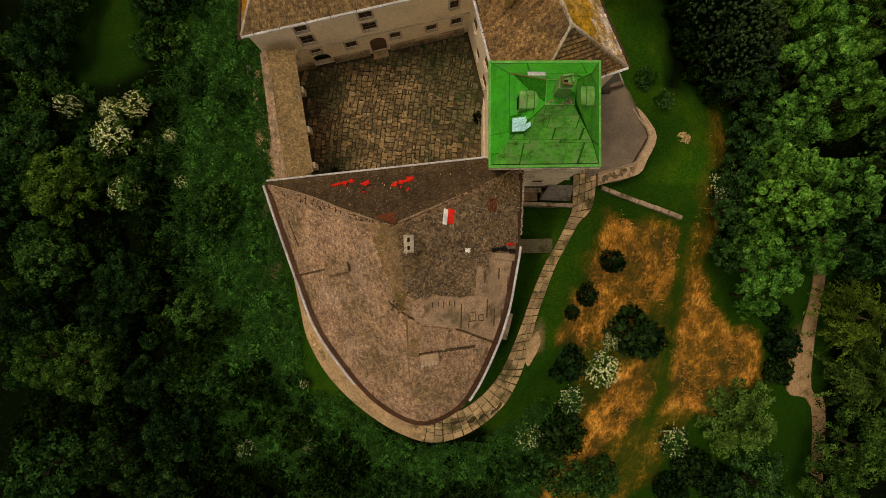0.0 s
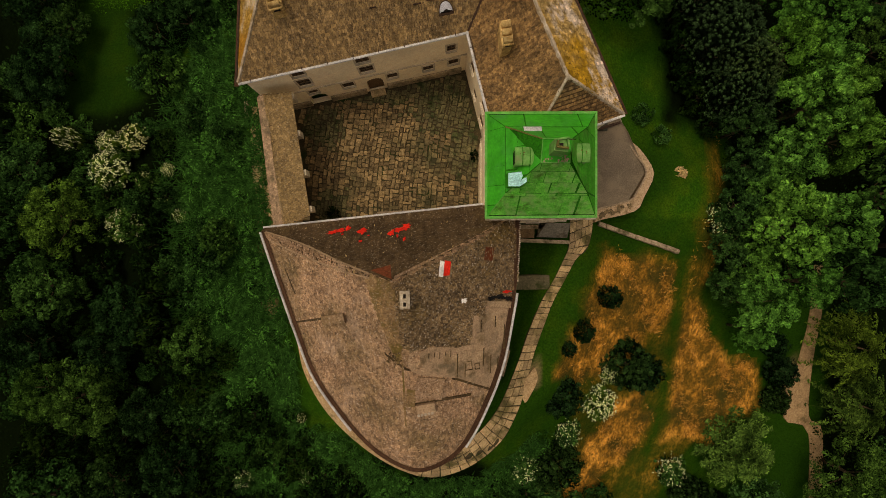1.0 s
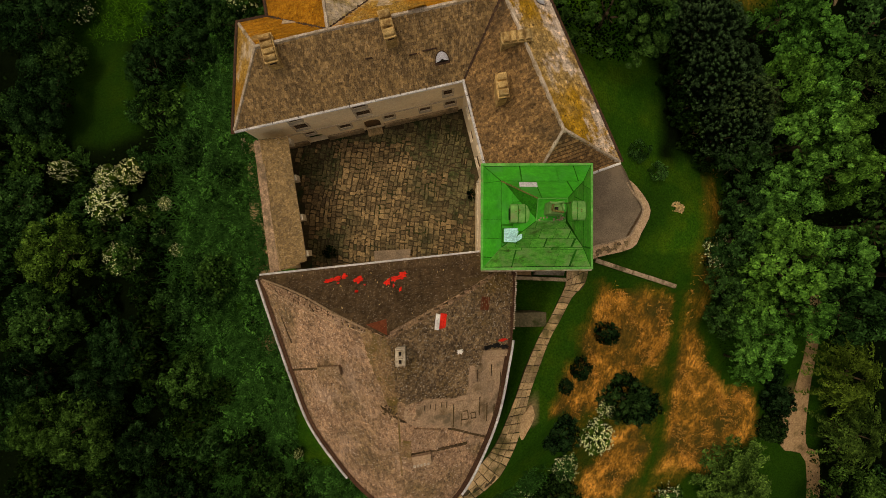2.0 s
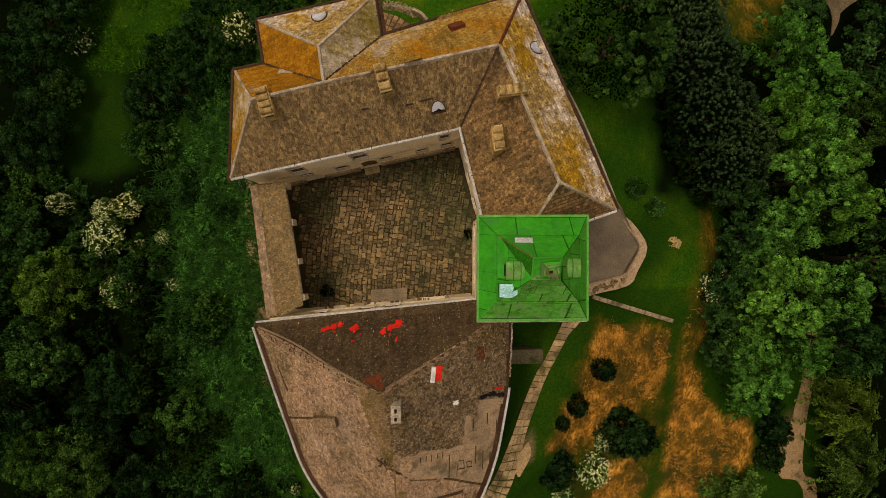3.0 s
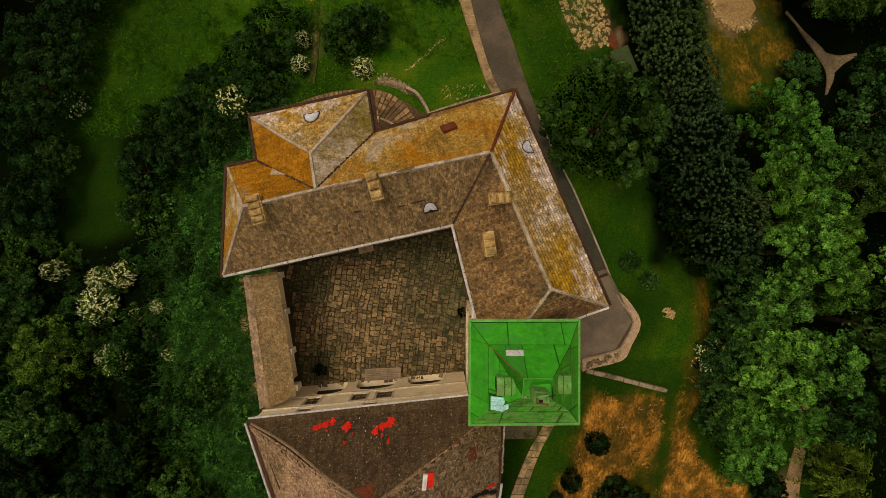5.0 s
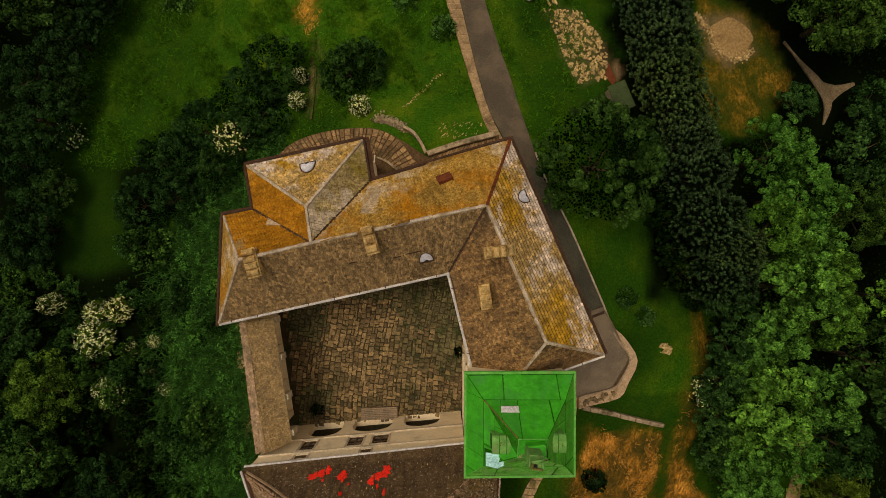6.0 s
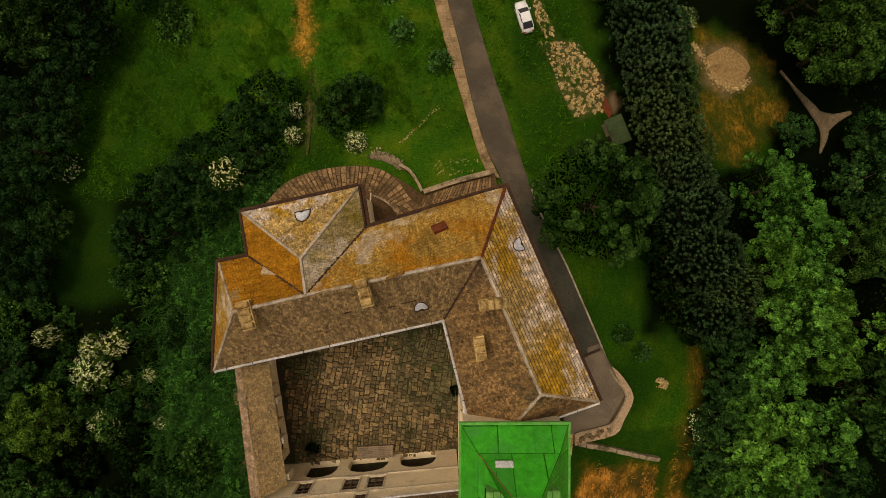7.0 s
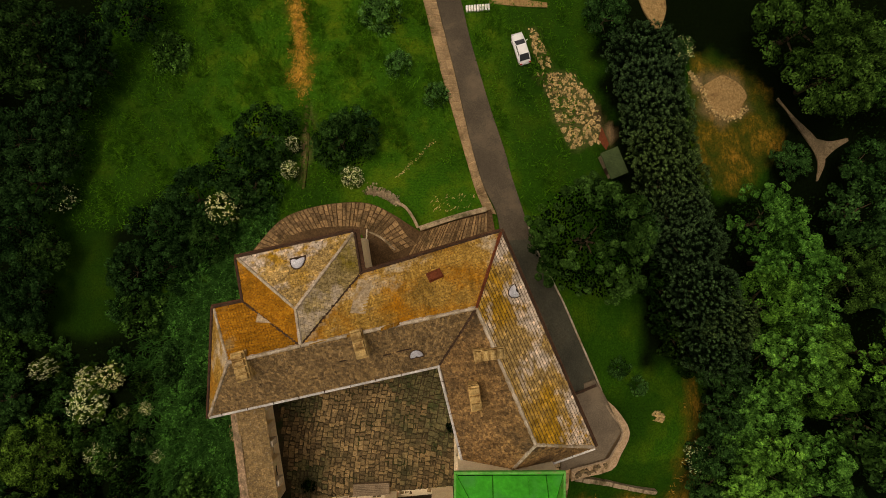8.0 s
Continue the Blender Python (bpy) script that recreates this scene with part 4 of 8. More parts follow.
def chimney(parent, x, y, z0, z1, lx, ly, rz, flues, mat=None, roof=False):
    """A brick stack with a stepped crown and open flues in a row."""
    cs, sn = math.cos(rz), math.sin(rz)
    g = Geo().box((x, y, (z0 + z1) / 2), (lx, ly, z1 - z0), rz)
    g.box((x, y, z1 + 0.02), (lx + 0.16, ly + 0.16, 0.16), rz).box((x, y, z1 - 0.5), (lx + 0.1, ly + 0.1, 0.1), rz)
    st = part("chimney", g, mat or CHIMNEY, parent, "ochre brick chimney stack")
    if roof:  # dark flue mouths in the narrow ends
        for k in (-1, 1):
            ax, ay = (k * (lx / 2 + 0.012), 0) if lx > ly else (0, k * (ly / 2 + 0.012))
            part("flue_opening", Geo().box((x + ax * cs - ay * sn, y + ax * sn + ay * cs, z1 - 0.24), (0.04, ly * 0.55, 0.32) if lx > ly else (lx * 0.55, 0.04, 0.32), rz), SOOT, st)
    for i in range(flues):
        t = ((i + 0.5) / flues - 0.5)
        ax, ay = (t * lx, 0) if lx > ly else (0, t * ly)
        px, py = x + ax * cs - ay * sn, y + ax * sn + ay * cs
        w = min(lx, ly) * 0.62
        ln = max(lx, ly) / flues * 0.8
        bx, by = (ln, w) if lx > ly else (w, ln)
        cap = Geo()
        if roof:  # a small arched brick hood over the flue
            m, L = 5, min(lx, ly) * 0.96
            along = (cs, sn) if lx > ly else (-sn, cs)
            over = (-sn, cs) if lx > ly else (cs, sn)
            prof = [(-ln / 2, 0.0)] + [(-ln / 2 * math.cos(math.pi * q / m), 0.16 + 0.2 * math.sin(math.pi * q / m)) for q in range(m + 1)] + [(ln / 2, 0.0)]
            loft(cap, [[(px + along[0] * a + over[0] * e * L / 2, py + along[1] * a + over[1] * e * L / 2, z1 + 0.1 + h) for a, h in prof] for e in (-1, 1)])
        else:
            for k in (-1, 1):
                cap.box((px + cs * k * (bx / 2 - 0.04), py + sn * k * (bx / 2 - 0.04), z1 + 0.2), (0.08, by, 0.22), rz)
                cap.box((px - sn * k * (by / 2 - 0.04), py + cs * k * (by / 2 - 0.04), z1 + 0.2), (bx - 0.16, 0.078, 0.22), rz)
        fl = part("flue", cap, mat or CHIMNEY, st)
        if not roof:
            part("flue_opening", Geo().box((px, py, z1 + 0.11), (bx - 0.17, by - 0.17, 0.03), rz), SOOT, st)
    return st


# ---------------------------------------------------------------- palace (north and east wings)
EZ, RZ = 20.3, 24.65
N_SW, IN_C, E_SW = (-18.8, 19.85), (2.65, 24.68), (4.95, 15.6)
E_C, N_NE, B_IN, B_NE, B_NW, B_W, N_NW = (17.2, 17.0), (8.33, 37.05), (-4.86, 33.06), (-5.5, 37.0), (-16.27, 34.57), (-15.58, 30.45), (-18.43, 29.86)
S_H = (13.0, 15.5)
R_W, R_E, E_A, B_A, B_B = (-15.2, 25.85, RZ), (5.75, 30.54, RZ), (10.84, 18.95, RZ), (-9.55, 30.4, RZ - 0.05), (-9.08, 27.3, RZ + 0.02)
H_1 = (9.1, 15.55, 22.1)


def e3(p):
    return (p[0], p[1], EZ)


palace = thing("palace", -2, 28, 9.2, "L-shaped cream plaster palace with lichen-stained tiled hip roofs", "castle wing")
FACES = [
    ("roof_slope", [e3(N_SW), e3(IN_C), R_E, R_W], TILE_GREY, 0.26, 0.22),
    ("roof_slope", [e3(N_NW), e3(N_SW), R_W], TILE_LICHEN, 0.28, 0.24),
    ("roof_slope", [e3(B_W), e3(N_NW), R_W, B_B], TILE_ORANGE, 0.28, 0.24),
    ("roof_slope", [e3(N_NE), e3(B_IN), B_B, R_E], TILE_LICHEN, 0.28, 0.24),
    ("roof_slope", [e3(B_NW), e3(B_W), B_B, B_A], TILE_ORANGE, 0.28, 0.24),
    ("roof_slope", [e3(B_NE), e3(B_NW), B_A], TILE_LICHEN_E, 0.28, 0.24),
    ("roof_slope", [e3(B_IN), e3(B_NE), B_A, B_B], TILE_BAY, 0.30, 0.26),
    ("roof_slope", [e3(E_C), e3(N_NE), R_E, E_A], TILE_LICHEN_E, 0.36, 0.30),
    ("roof_slope", [e3(IN_C), e3(E_SW), H_1, E_A, R_E], TILE_WARM, 0.26, 0.22),
    ("roof_slope", [e3(S_H), e3(E_C), E_A, H_1], TILE_WARM, 0.34, 0.28),
]
for k, (nm, pts, mat, tw, th) in enumerate(FACES):
    g = Geo()
    for i in range(1, len(pts) - 1):
        g.slab([pts[0], pts[i], pts[i + 1]], 0.22)
    sl = part(nm, g, TILE_DARKBASE, palace)
    part("tiles", tile_courses(pts, tw, th, 20 + k, 0.10 if tw > 0.3 else 0.05 if mat in (TILE_GREY, TILE_WARM) else 0.07, cover=0.8 if tw > 0.3 else 0.95 if mat in (TILE_LICHEN, TILE_ORANGE, TILE_LICHEN_E) else 1.12), mat, sl, "weathered clay roof tiles", "stuff")
g = Geo()
for k, line in enumerate(([R_W, B_B, R_E], [R_E, E_A], [E_A, e3(E_C)], [B_A, B_B], [B_A, e3(B_NW)], [B_A, e3(B_NE)], [R_W, e3(N_SW)], [R_W, e3(N_NW)], [E_A, H_1])):
    ridge_line(g, line, 0.38, 0.13, 0.36, k)
part("ridge_tiles", g, RIDGE_PALE, palace, "pale mortared ridge and hip tiles", "stuff")
part("rusty_hip", ridge_line(Geo(), [(R_E[0], R_E[1], R_E[2] + 0.06), (N_NE[0], N_NE[1], EZ + 0.06)], 0.34, 0.14, 1.2, 3), RUST, palace, "rusty sheet-metal hip capping")
for a, b in ((R_E, e3(IN_C)), (e3(B_IN), B_B), (e3(B_W), B_B)):
    part("valley_gutter", ridge_line(Geo(), [(a[0], a[1], a[2] + 0.02), (b[0], b[1], b[2] + 0.02)], 0.42, 0.1, 0.33, 5), DARK_METAL, palace, "dark ragged valley flashing")
# gutters along the eaves
for a, b in ((N_SW, IN_C), (IN_C, E_SW), (S_H, E_C), (E_C, N_NE), (N_NE, B_IN), (B_IN, B_NE), (B_NE, B_NW), (B_NW, B_W), (B_W, N_NW), (N_NW, N_SW)):
    d = Vector((b[0] - a[0], b[1] - a[1])).normalized()
    o = Vector((d.y, -d.x)) * 0.14
    light = a in (N_SW, IN_C, S_H)
    part("gutter", Geo().tube([(a[0] + o.x, a[1] + o.y, EZ - 0.04), (b[0] + o.x, b[1] + o.y, EZ - 0.04)], 0.13, 8), GALVANISED if light else DARK_METAL, palace,
         "galvanised eaves gutter" if light else "dark eaves gutter")
    if not light:
        k = 0.62 if a == B_IN else 0.42
        w = Vector((d.y, -d.x)) * k
        part("eave_board", Geo().slab([(a[0] - d.x * 0.1, a[1] - d.y * 0.1, EZ - 0.16), (b[0] + d.x * 0.3, b[1] + d.y * 0.3, EZ - 0.16), (b[0] + d.x * 0.3 + w.x, b[1] + d.y * 0.3 + w.y, EZ - 0.2), (a[0] - d.x * 0.1 + w.x, a[1] - d.y * 0.1 + w.y, EZ - 0.2)], 0.06), EAVE_BROWN, palace, "dark brown eave boards")
    n = int((Vector(b) - Vector(a)).length / 2.4)
    gg = Geo()
    for i in range(n):
        p = Vector(a) + (Vector(b) - Vector(a)) * (i + 0.5) / n
        gg.box((p.x + o.x * 0.4, p.y + o.y * 0.4, EZ + 0.09), (0.06, 0.3, 0.05), math.atan2(d.y, d.x))
    part("gutter_brackets", gg, DARK_METAL, palace, kind="stuff")
# walls: court faces with openings, the rest plain
PLAN = [N_SW, IN_C, E_SW, S_H, E_C, N_NE, B_IN, B_NE, B_NW, B_W, N_NW]
IN = inset(PLAN, 0.28)
court_n = (IN[0], IN[1])
N_OPEN = [(4.3, 5.5, 18.15, 19.25, 0), (4.2, 5.5, 15.5, 17.2, 0), (4.5, 5.5, 13.0, 13.9, 0), (4.1, 6.1, 9.8, 12.3, 0.9), (10.6, 11.9, 18.0, 19.2, 0), (10.6, 12.0, 15.5, 17.0, 0),
          (10.7, 12.5, 9.8, 13.2, 0.9), (8.2, 9.4, 12.5, 13.8, 0), (13.1, 14.2, 12.4, 13.6, 0), (17.1, 18.2, 12.3, 13.5, 0), (19.7, 20.6, 16.0, 17.5, 0), (19.9, 21.0, 12.4, 13.7, 0)]
part("wall", wall_geo(*court_n, 7.0, EZ - 0.12, 0.55, N_OPEN), PLASTER, palace, "cream plaster courtyard wall")
for o in N_OPEN:
    if not o[4]:
        window(palace, *court_n, *o[:4])
        surround(palace, *court_n, *o[:4])
court_e = (IN[1], IN[2])
E_OPEN = [(1.4, 2.6, 15.0, 16.6, 0), (5.8, 6.9, 15.6, 17.2, 0), (3.4, 4.4, 12.0, 13.4, 0), (6.2, 7.4, 11.6, 13.2, 0)]
part("wall", wall_geo(*butt(*court_e, IN[3], 0.55), 7.0, EZ - 0.12, 0.55, E_OPEN), PLASTER, palace, "cream plaster courtyard wall")
for o in E_OPEN:
    window(palace, *court_e, *o[:4])
for a, b, c in list(zip(IN, IN[1:] + IN[:1], IN[2:] + IN[:2]))[2:]:
    part("wall", wall_geo(*butt(a, b, c, 0.55), 4.5, EZ - 0.12, 0.55), PLASTER, palace, "cream plaster outer wall")
# string course and stone base of the court side
for (a, b), zz, hh, mat in ((court_n, 14.35, 0.16, SILL), (court_n, 19.95, 0.24, SILL), (court_e, 19.95, 0.24, SILL)):
    d = (Vector(b) - Vector(a))
    m = (Vector(a) + Vector(b)) / 2
    nn = Vector((d.y, -d.x)).normalized() * 0.05
    part("string_course", Geo().box((m.x + nn.x, m.y + nn.y, zz), (d.length, 0.16, hh), math.atan2(d.y, d.x)), mat, palace)
d = (Vector(court_n[1]) - Vector(court_n[0])).normalized()
for s0, s1 in ((0.4, 4.0), (6.3, 10.4), (12.8, 21.4)):
    c = Vector(court_n[0]) + d * (s0 + s1) / 2 + Vector((d.y, -d.x)) * 0.08
    part("plinth", Geo().box((c.x, c.y, 10.2), (s1 - s0, 0.3, 1.5), math.atan2(d.y, d.x)), STONE_WALL, palace, "rough stone plinth")
dp = Vector(court_n[0]) + d * 11.6 + Vector((-d.y, d.x)) * 0.3
part("door", Geo().box((dp.x, dp.y, 11.2), (1.7, 0.12, 2.8), math.atan2(d.y, d.x)), WINDOW_FRAME, palace, "dark wooden double door")
dp = Vector(court_n[0]) + d * 11.6 + Vector((d.y, -d.x)) * 0.45
part("door_step", Geo().box((dp.x, dp.y, 9.9), (1.7, 0.8, 0.3), math.atan2(d.y, d.x)), SLAB, palace, "stone door step")
# chimneys and roof lights
AN, AE = math.atan2(4.7, 20.95), math.atan2(-11.6, 5.09)
chimney(palace, -14.0, 25.6, 21.5, 24.85, 1.0, 2.35, AN + 0.05, 4, roof=True)
chimney(palace, -4.05, 27.55, 22.5, 25.1, 0.9, 2.3, AN + 0.05, 3, roof=True)
chimney(palace, 6.85, 26.65, 22.0, 24.75, 2.5, 0.85, 0.13, 4, roof=True)
chimney(palace, 5.7, 22.75, 21.0, 24.2, 0.8, 2.0, 0.14, 3, roof=True)


def roof_light(parent, x, y, z, rz, w=1.0, d=0.8, h=0.3, slope=0.75, mat=ROOF_LIGHT):
    """A low half-dome hood of sheet metal lying on the slope, its straight mouth down the slope."""
    cs, sn = math.cos(rz), math.sin(rz)

    def at(px, py, pz):
        return (x + px * cs - py * sn, y + px * sn + py * cs, z + slope * py + pz)
    n, m = 12, 4
    g = Geo()
    vs = [at(w / 2 * math.cos(math.pi * k / n) * math.cos(0.5 * math.pi * j / m), d * math.sin(math.pi * k / n) * math.cos(0.5 * math.pi * j / m), 0.06 + h * math.sin(0.5 * math.pi * j / m)) for j in range(m) for k in range(n + 1)] + [at(0, 0.12, 0.06 + h)]
    fs = [(j * (n + 1) + k, j * (n + 1) + k + 1, (j + 1) * (n + 1) + k + 1, (j + 1) * (n + 1) + k) for j in range(m - 1) for k in range(n)]
    fs += [((m - 1) * (n + 1) + k, (m - 1) * (n + 1) + k + 1, m * (n + 1)) for k in range(n)]
    dm = part("dormer", g.add(vs, fs), mat, parent, "small metal-hooded roof light")
    skirt = [at(1.14 * w / 2 * math.cos(math.pi * k / n), 1.14 * d * math.sin(math.pi * k / n) - 0.03, 0.07) for k in range(n + 1)] + [at(-0.57 * w, -0.16, 0.05), at(0.57 * w, -0.16, 0.05)]
    part("flashing", Geo().slab(skirt, 0.12), DARK_METAL, dm)
    part("mouth", Geo().add([at(-w * 0.42, -0.02, 0.08), at(w * 0.42, -0.02, 0.08), at(w * 0.3, -0.01, h * 0.8), at(-w * 0.3, -0.01, h * 0.8), at(-w * 0.42, 0.08, 0.08), at(w * 0.42, 0.08, 0.08), at(w * 0.3, 0.08, h * 0.8), at(-w * 0.3, 0.08, h * 0.8)],
                            [(0, 1, 2, 3), (5, 4, 7, 6), (0, 3, 7, 4), (1, 5, 6, 2), (3, 2, 6, 7), (0, 4, 5, 1)]), SOOT, dm)
    return dm


for k, x, y, turn, w, d in ((0, 0.6, 25.75, AN, 1.2, 0.7), (5, -10.3, 34.6, AN + math.pi, 1.35, 0.9), (7, 9.7, 31.75, AE + math.pi, 1.15, 0.85)):
    fz = face_z(FACES[k][1])
    roof_light(palace, x, y, fz(x, y) + 0.05, turn, w, d, slope=fz(x - math.sin(turn), y + math.cos(turn)) - fz(x, y))
part("roof_hatch", Geo().box((2.2, 33.1, 22.3), (1.35, 0.9, 0.5), AN, m=Euler((-0.75, 0, AN)).to_matrix()), RUST, palace, "open rusty roof hatch")
fz = face_z(FACES[0][1])
for x, y, L in ((-0.55, 26.5, 1.3), (-2.0, 26.1, 0.7), (-5.9, 25.6, 0.6)):
    part("snow_hook", Geo().box((x, y, fz(x, y) + 0.12), (L, 0.1, 0.1), AN), DARK_METAL, palace, "dark snow-guard bar")
# pale patched strips of roofing near the bay valley
for pts in ([(-4.9, 32.7), (-3.55, 32.6), (-3.75, 29.9), (-5.15, 29.9)], [(-13.9, 30.4), (-12.4, 30.0), (-12.0, 28.9), (-13.8, 28.9)]):
    fz = face_z(FACES[3][1] if pts[0][0] > -6 else FACES[2][1])
    part("roof_patch", Geo().slab([(x, y, fz(x, y) + 0.11) for x, y in pts], 0.1), ROOF_PATCH, palace, "pale mortar roof patch")

# ---------------------------------------------------------------- gallery wing (west of the court)
gallery = thing("gallery_wing", -16, 13, 9.2, "low arcaded gallery with a narrow tan shingle roof", "castle wing")
GW = [(-18.1, 19.5, 17.35), (-17.35, 19.6, 17.8), (-14.85, 19.95, 17.3), (-12.95, 7.6, 17.3), (-15.35, 6.7, 17.8), (-16.4, 6.4, 17.35)]
for pts, mat in (([GW[5], GW[0], GW[1], GW[4]], ROOF_PALE), ([GW[2], GW[3], GW[4], GW[1]], TILE_WARM)):
    sl = part("roof_slope", Geo().slab(pts, 0.2), TILE_DARKBASE, gallery)
    part("shingles", tile_courses(pts, 0.22, 0.2, 51, 0.04), ROOF_TAN if mat is TILE_WARM else mat, sl, "tan roof shingles", "stuff")
part("ridge_tiles", ridge_line(Geo(), [GW[1], GW[4]], 0.18, 0.05, 0.5, 8), ROOF_TAN, gallery, kind="stuff")
ga, gb = (-16.9, 19.5), (-15.0, 7.7)
gallery_arches = [(0.5, 3.6, 9.8, 16.3, 1.2), (4.3, 7.6, 9.8, 16.3, 1.3), (8.3, 11.3, 9.8, 16.3, 1.3)]
part("arcade_wall", wall_geo(gb, ga, 7.0, 17.15, 0.6, [(11.95 - b, 11.95 - a, c, e, f) for a, b, c, e, f in gallery_arches]), PLASTER, gallery, "plaster arcade wall with round arches")
part("wall", wall_geo((-18.0, 19.6), (-16.3, 6.6), 5.0, 17.2, 0.6), PLASTER, gallery, "plaster outer wall")
for s in (0.2, 3.95, 7.95, 11.6):
    q = Vector(ga) + (Vector(gb) - Vector(ga)).normalized() * s
    dd = (Vector(gb) - Vector(ga)).normalized()
    part("corbel", Geo().box((q.x - dd.y * 1.2, q.y + dd.x * 1.2, 16.4), (0.6, 2.2, 1.3), math.atan2(dd.y, dd.x)), SILL, gallery, "cream plaster corbel")

# ---------------------------------------------------------------- south house (round-ended range)
SZ, AZ = 20.1, 27.2
APEX = Vector((-3.9, 1.85))
S_EAVE = spline([(-16.65, 5.97), (-15.0, 1.1), (-13.4, -3.4), (-11.85, -7.35), (-9.7, -10.6), (-7.1, -13.7), (-4.4, -15.7), (-1.8, -16.5), (0.85, -15.5), (2.7, -13.6),
                 (4.55, -10.0), (5.9, -6.3), (6.75, -2.0), (7.2, 1.1), (7.56, 7.8)], 5)
S_NW, S_NE = S_EAVE[0], S_EAVE[-1]
nface = plane_z(((*S_NW, SZ), (*S_NE, SZ), (APEX.x, APEX.y, AZ)))


def south_z(x, y):
    """Height of the south house's roof: a fan from the apex to the rounded eave, and a steep north face."""
    px, py = x - APEX.x, y - APEX.y
    for (ax, ay), (bx, by) in zip(S_EAVE[:-1], S_EAVE[1:]):
        ex, ey = bx - ax, by - ay
        den = px * -ey + py * ex
        if abs(den) < 1e-9:
            continue
        qx, qy = ax - APEX.x, ay - APEX.y
        s = (qx * -ey + qy * ex) / den
        t = (px * qy - py * qx) / den
        if s > 0 and -1e-6 <= t <= 1 + 1e-6:
            return AZ - (AZ - SZ) / s
    return nface(x, y)


south = thing("south_house", -4, -3, 7.2, "round-ended castle range under a worn patched shingle roof", "castle wing")
n = len(S_EAVE)
g = Geo().add([(*p, SZ) for p in S_EAVE] + [(*p, SZ - 0.25) for p in S_EAVE] + [(APEX.x, APEX.y, AZ), (APEX.x, APEX.y, AZ - 0.25)],
              [(i, i + 1, 2 * n) for i in range(n - 1)] + [(n + i, n + i + 1, i + 1, i) for i in range(n - 1)] + [(n + i + 1, n + i, 2 * n + 1) for i in range(n - 1)])
shell = part("roof_slope", g, ROOF_PINK, south, "pinkish weathered shingle roof slope")
r = random.Random(4)
g = Geo()
length = 18.0
rows = 58
seg = [math.hypot(b[0] - a[0], b[1] - a[1]) for a, b in zip(S_EAVE[:-1], S_EAVE[1:])]
total = sum(seg)


def on_eave(s):
    for (a, b), L in zip(zip(S_EAVE[:-1], S_EAVE[1:]), seg):
        if s <= L:
            return a[0] + (b[0] - a[0]) * s / L, a[1] + (b[1] - a[1]) * s / L
        s -= L
    return S_EAVE[-1]


for j in range(rows):
    f1, f0 = 1 - j / rows, 1 - (j + 1.15) / rows
    n = max(4, int(total * f1 / 0.28))
    for i in range(n):
        s0, s1 = (i + (j % 2) * 0.5) * total / n, (i + 0.94 + (j % 2) * 0.5) * total / n
        if s1 > total or r.random() < 0.03:
            continue
        e0, e1 = on_eave(s0), on_eave(s1)
        h = r.uniform(0.02, 0.06)
        jj = r.uniform(-0.006, 0.006)
        p = []
        for (ex, ey), ff, hh in ((e0, f1 + jj, h), (e1, f1 - jj, h), (e1, max(0.01, f0), 0.01), (e0, max(0.01, f0), 0.01)):
            p.append((APEX.x + (ex - APEX.x) * ff, APEX.y + (ey - APEX.y) * ff, AZ - (AZ - SZ) * ff + hh))
        p += [(p[0][0], p[0][1], p[0][2] - h - 0.01), (p[1][0], p[1][1], p[1][2] - h - 0.01)]
        g.add(p, [(0, 1, 2, 3), (4, 5, 1, 0), (4, 0, 3), (5, 2, 1)])
part("shingles", g, ROOF_PINK, shell, "small worn pinkish shingles", "stuff")
north = part("north_slope", Geo().slab([(*S_NE, SZ), (*S_NW, SZ), (APEX.x, APEX.y, AZ)], 0.25), ROOF_BROWN, south, "dark brown north roof slope")
N_EAVE = [(7.5, 7.8), (4.0, 8.5), (-16.5, 6.3), (-16.6, 5.98)]
part("north_eave", Geo().slab([(x, y, SZ + 0.07 - (0.06 if k in (1, 2) else 0.0)) for k, (x, y) in enumerate(N_EAVE)], 0.12), ROOF_BROWN, south, "brown eave overhang")
part("shingles", tile_courses([(*S_NE, SZ), (*S_NW, SZ), (APEX.x, APEX.y, AZ)], 0.5, 0.32, 61, 0.03), ROOF_BROWN, north, "flat dark roofing sheets", "stuff")


def roof_field(name, outline, mat, lift, tw, th, label, seed, rot=0.0, high=0.05):
    """A field of other roofing laid over the shingles."""
    pts = spline(outline + outline[:1], 3)[:-1]
    n = len(pts)
    m = (sum(p[0] for p in pts) / n, sum(p[1] for p in pts) / n)
    vs = [(m[0] + (x - m[0]) * k, m[1] + (y - m[1]) * k) for k in (1, 0.75, 0.5, 0.25) for x, y in pts] + [m]
    vs = [(x, y, south_z(x, y) + lift) for x, y in vs] + [(x, y, south_z(x, y) - 0.05) for x, y in pts]
    fs = [(j * n + i, j * n + (i + 1) % n, (j + 1) * n + (i + 1) % n, (j + 1) * n + i) for j in range(3) for i in range(n)]
    fs += [(3 * n + i, 3 * n + (i + 1) % n, 4 * n) for i in range(n)] + [(4 * n + 1 + i, 4 * n + 1 + (i + 1) % n, (i + 1) % n, i) for i in range(n)]
    g = Geo().add(vs, fs)
    f = part(name, g, mat, south, label)
    if tw:
        part("shingles", tile_courses([(*pts[0], 0), (*pts[1], 0), (*pts[2], 0)], tw, th, seed, high, 0.03, lambda x, y: south_z(x, y) + lift, pts,
                                      Vector((math.cos(rot), math.sin(rot)))), mat, f, "uneven shingles", "stuff")
    return f


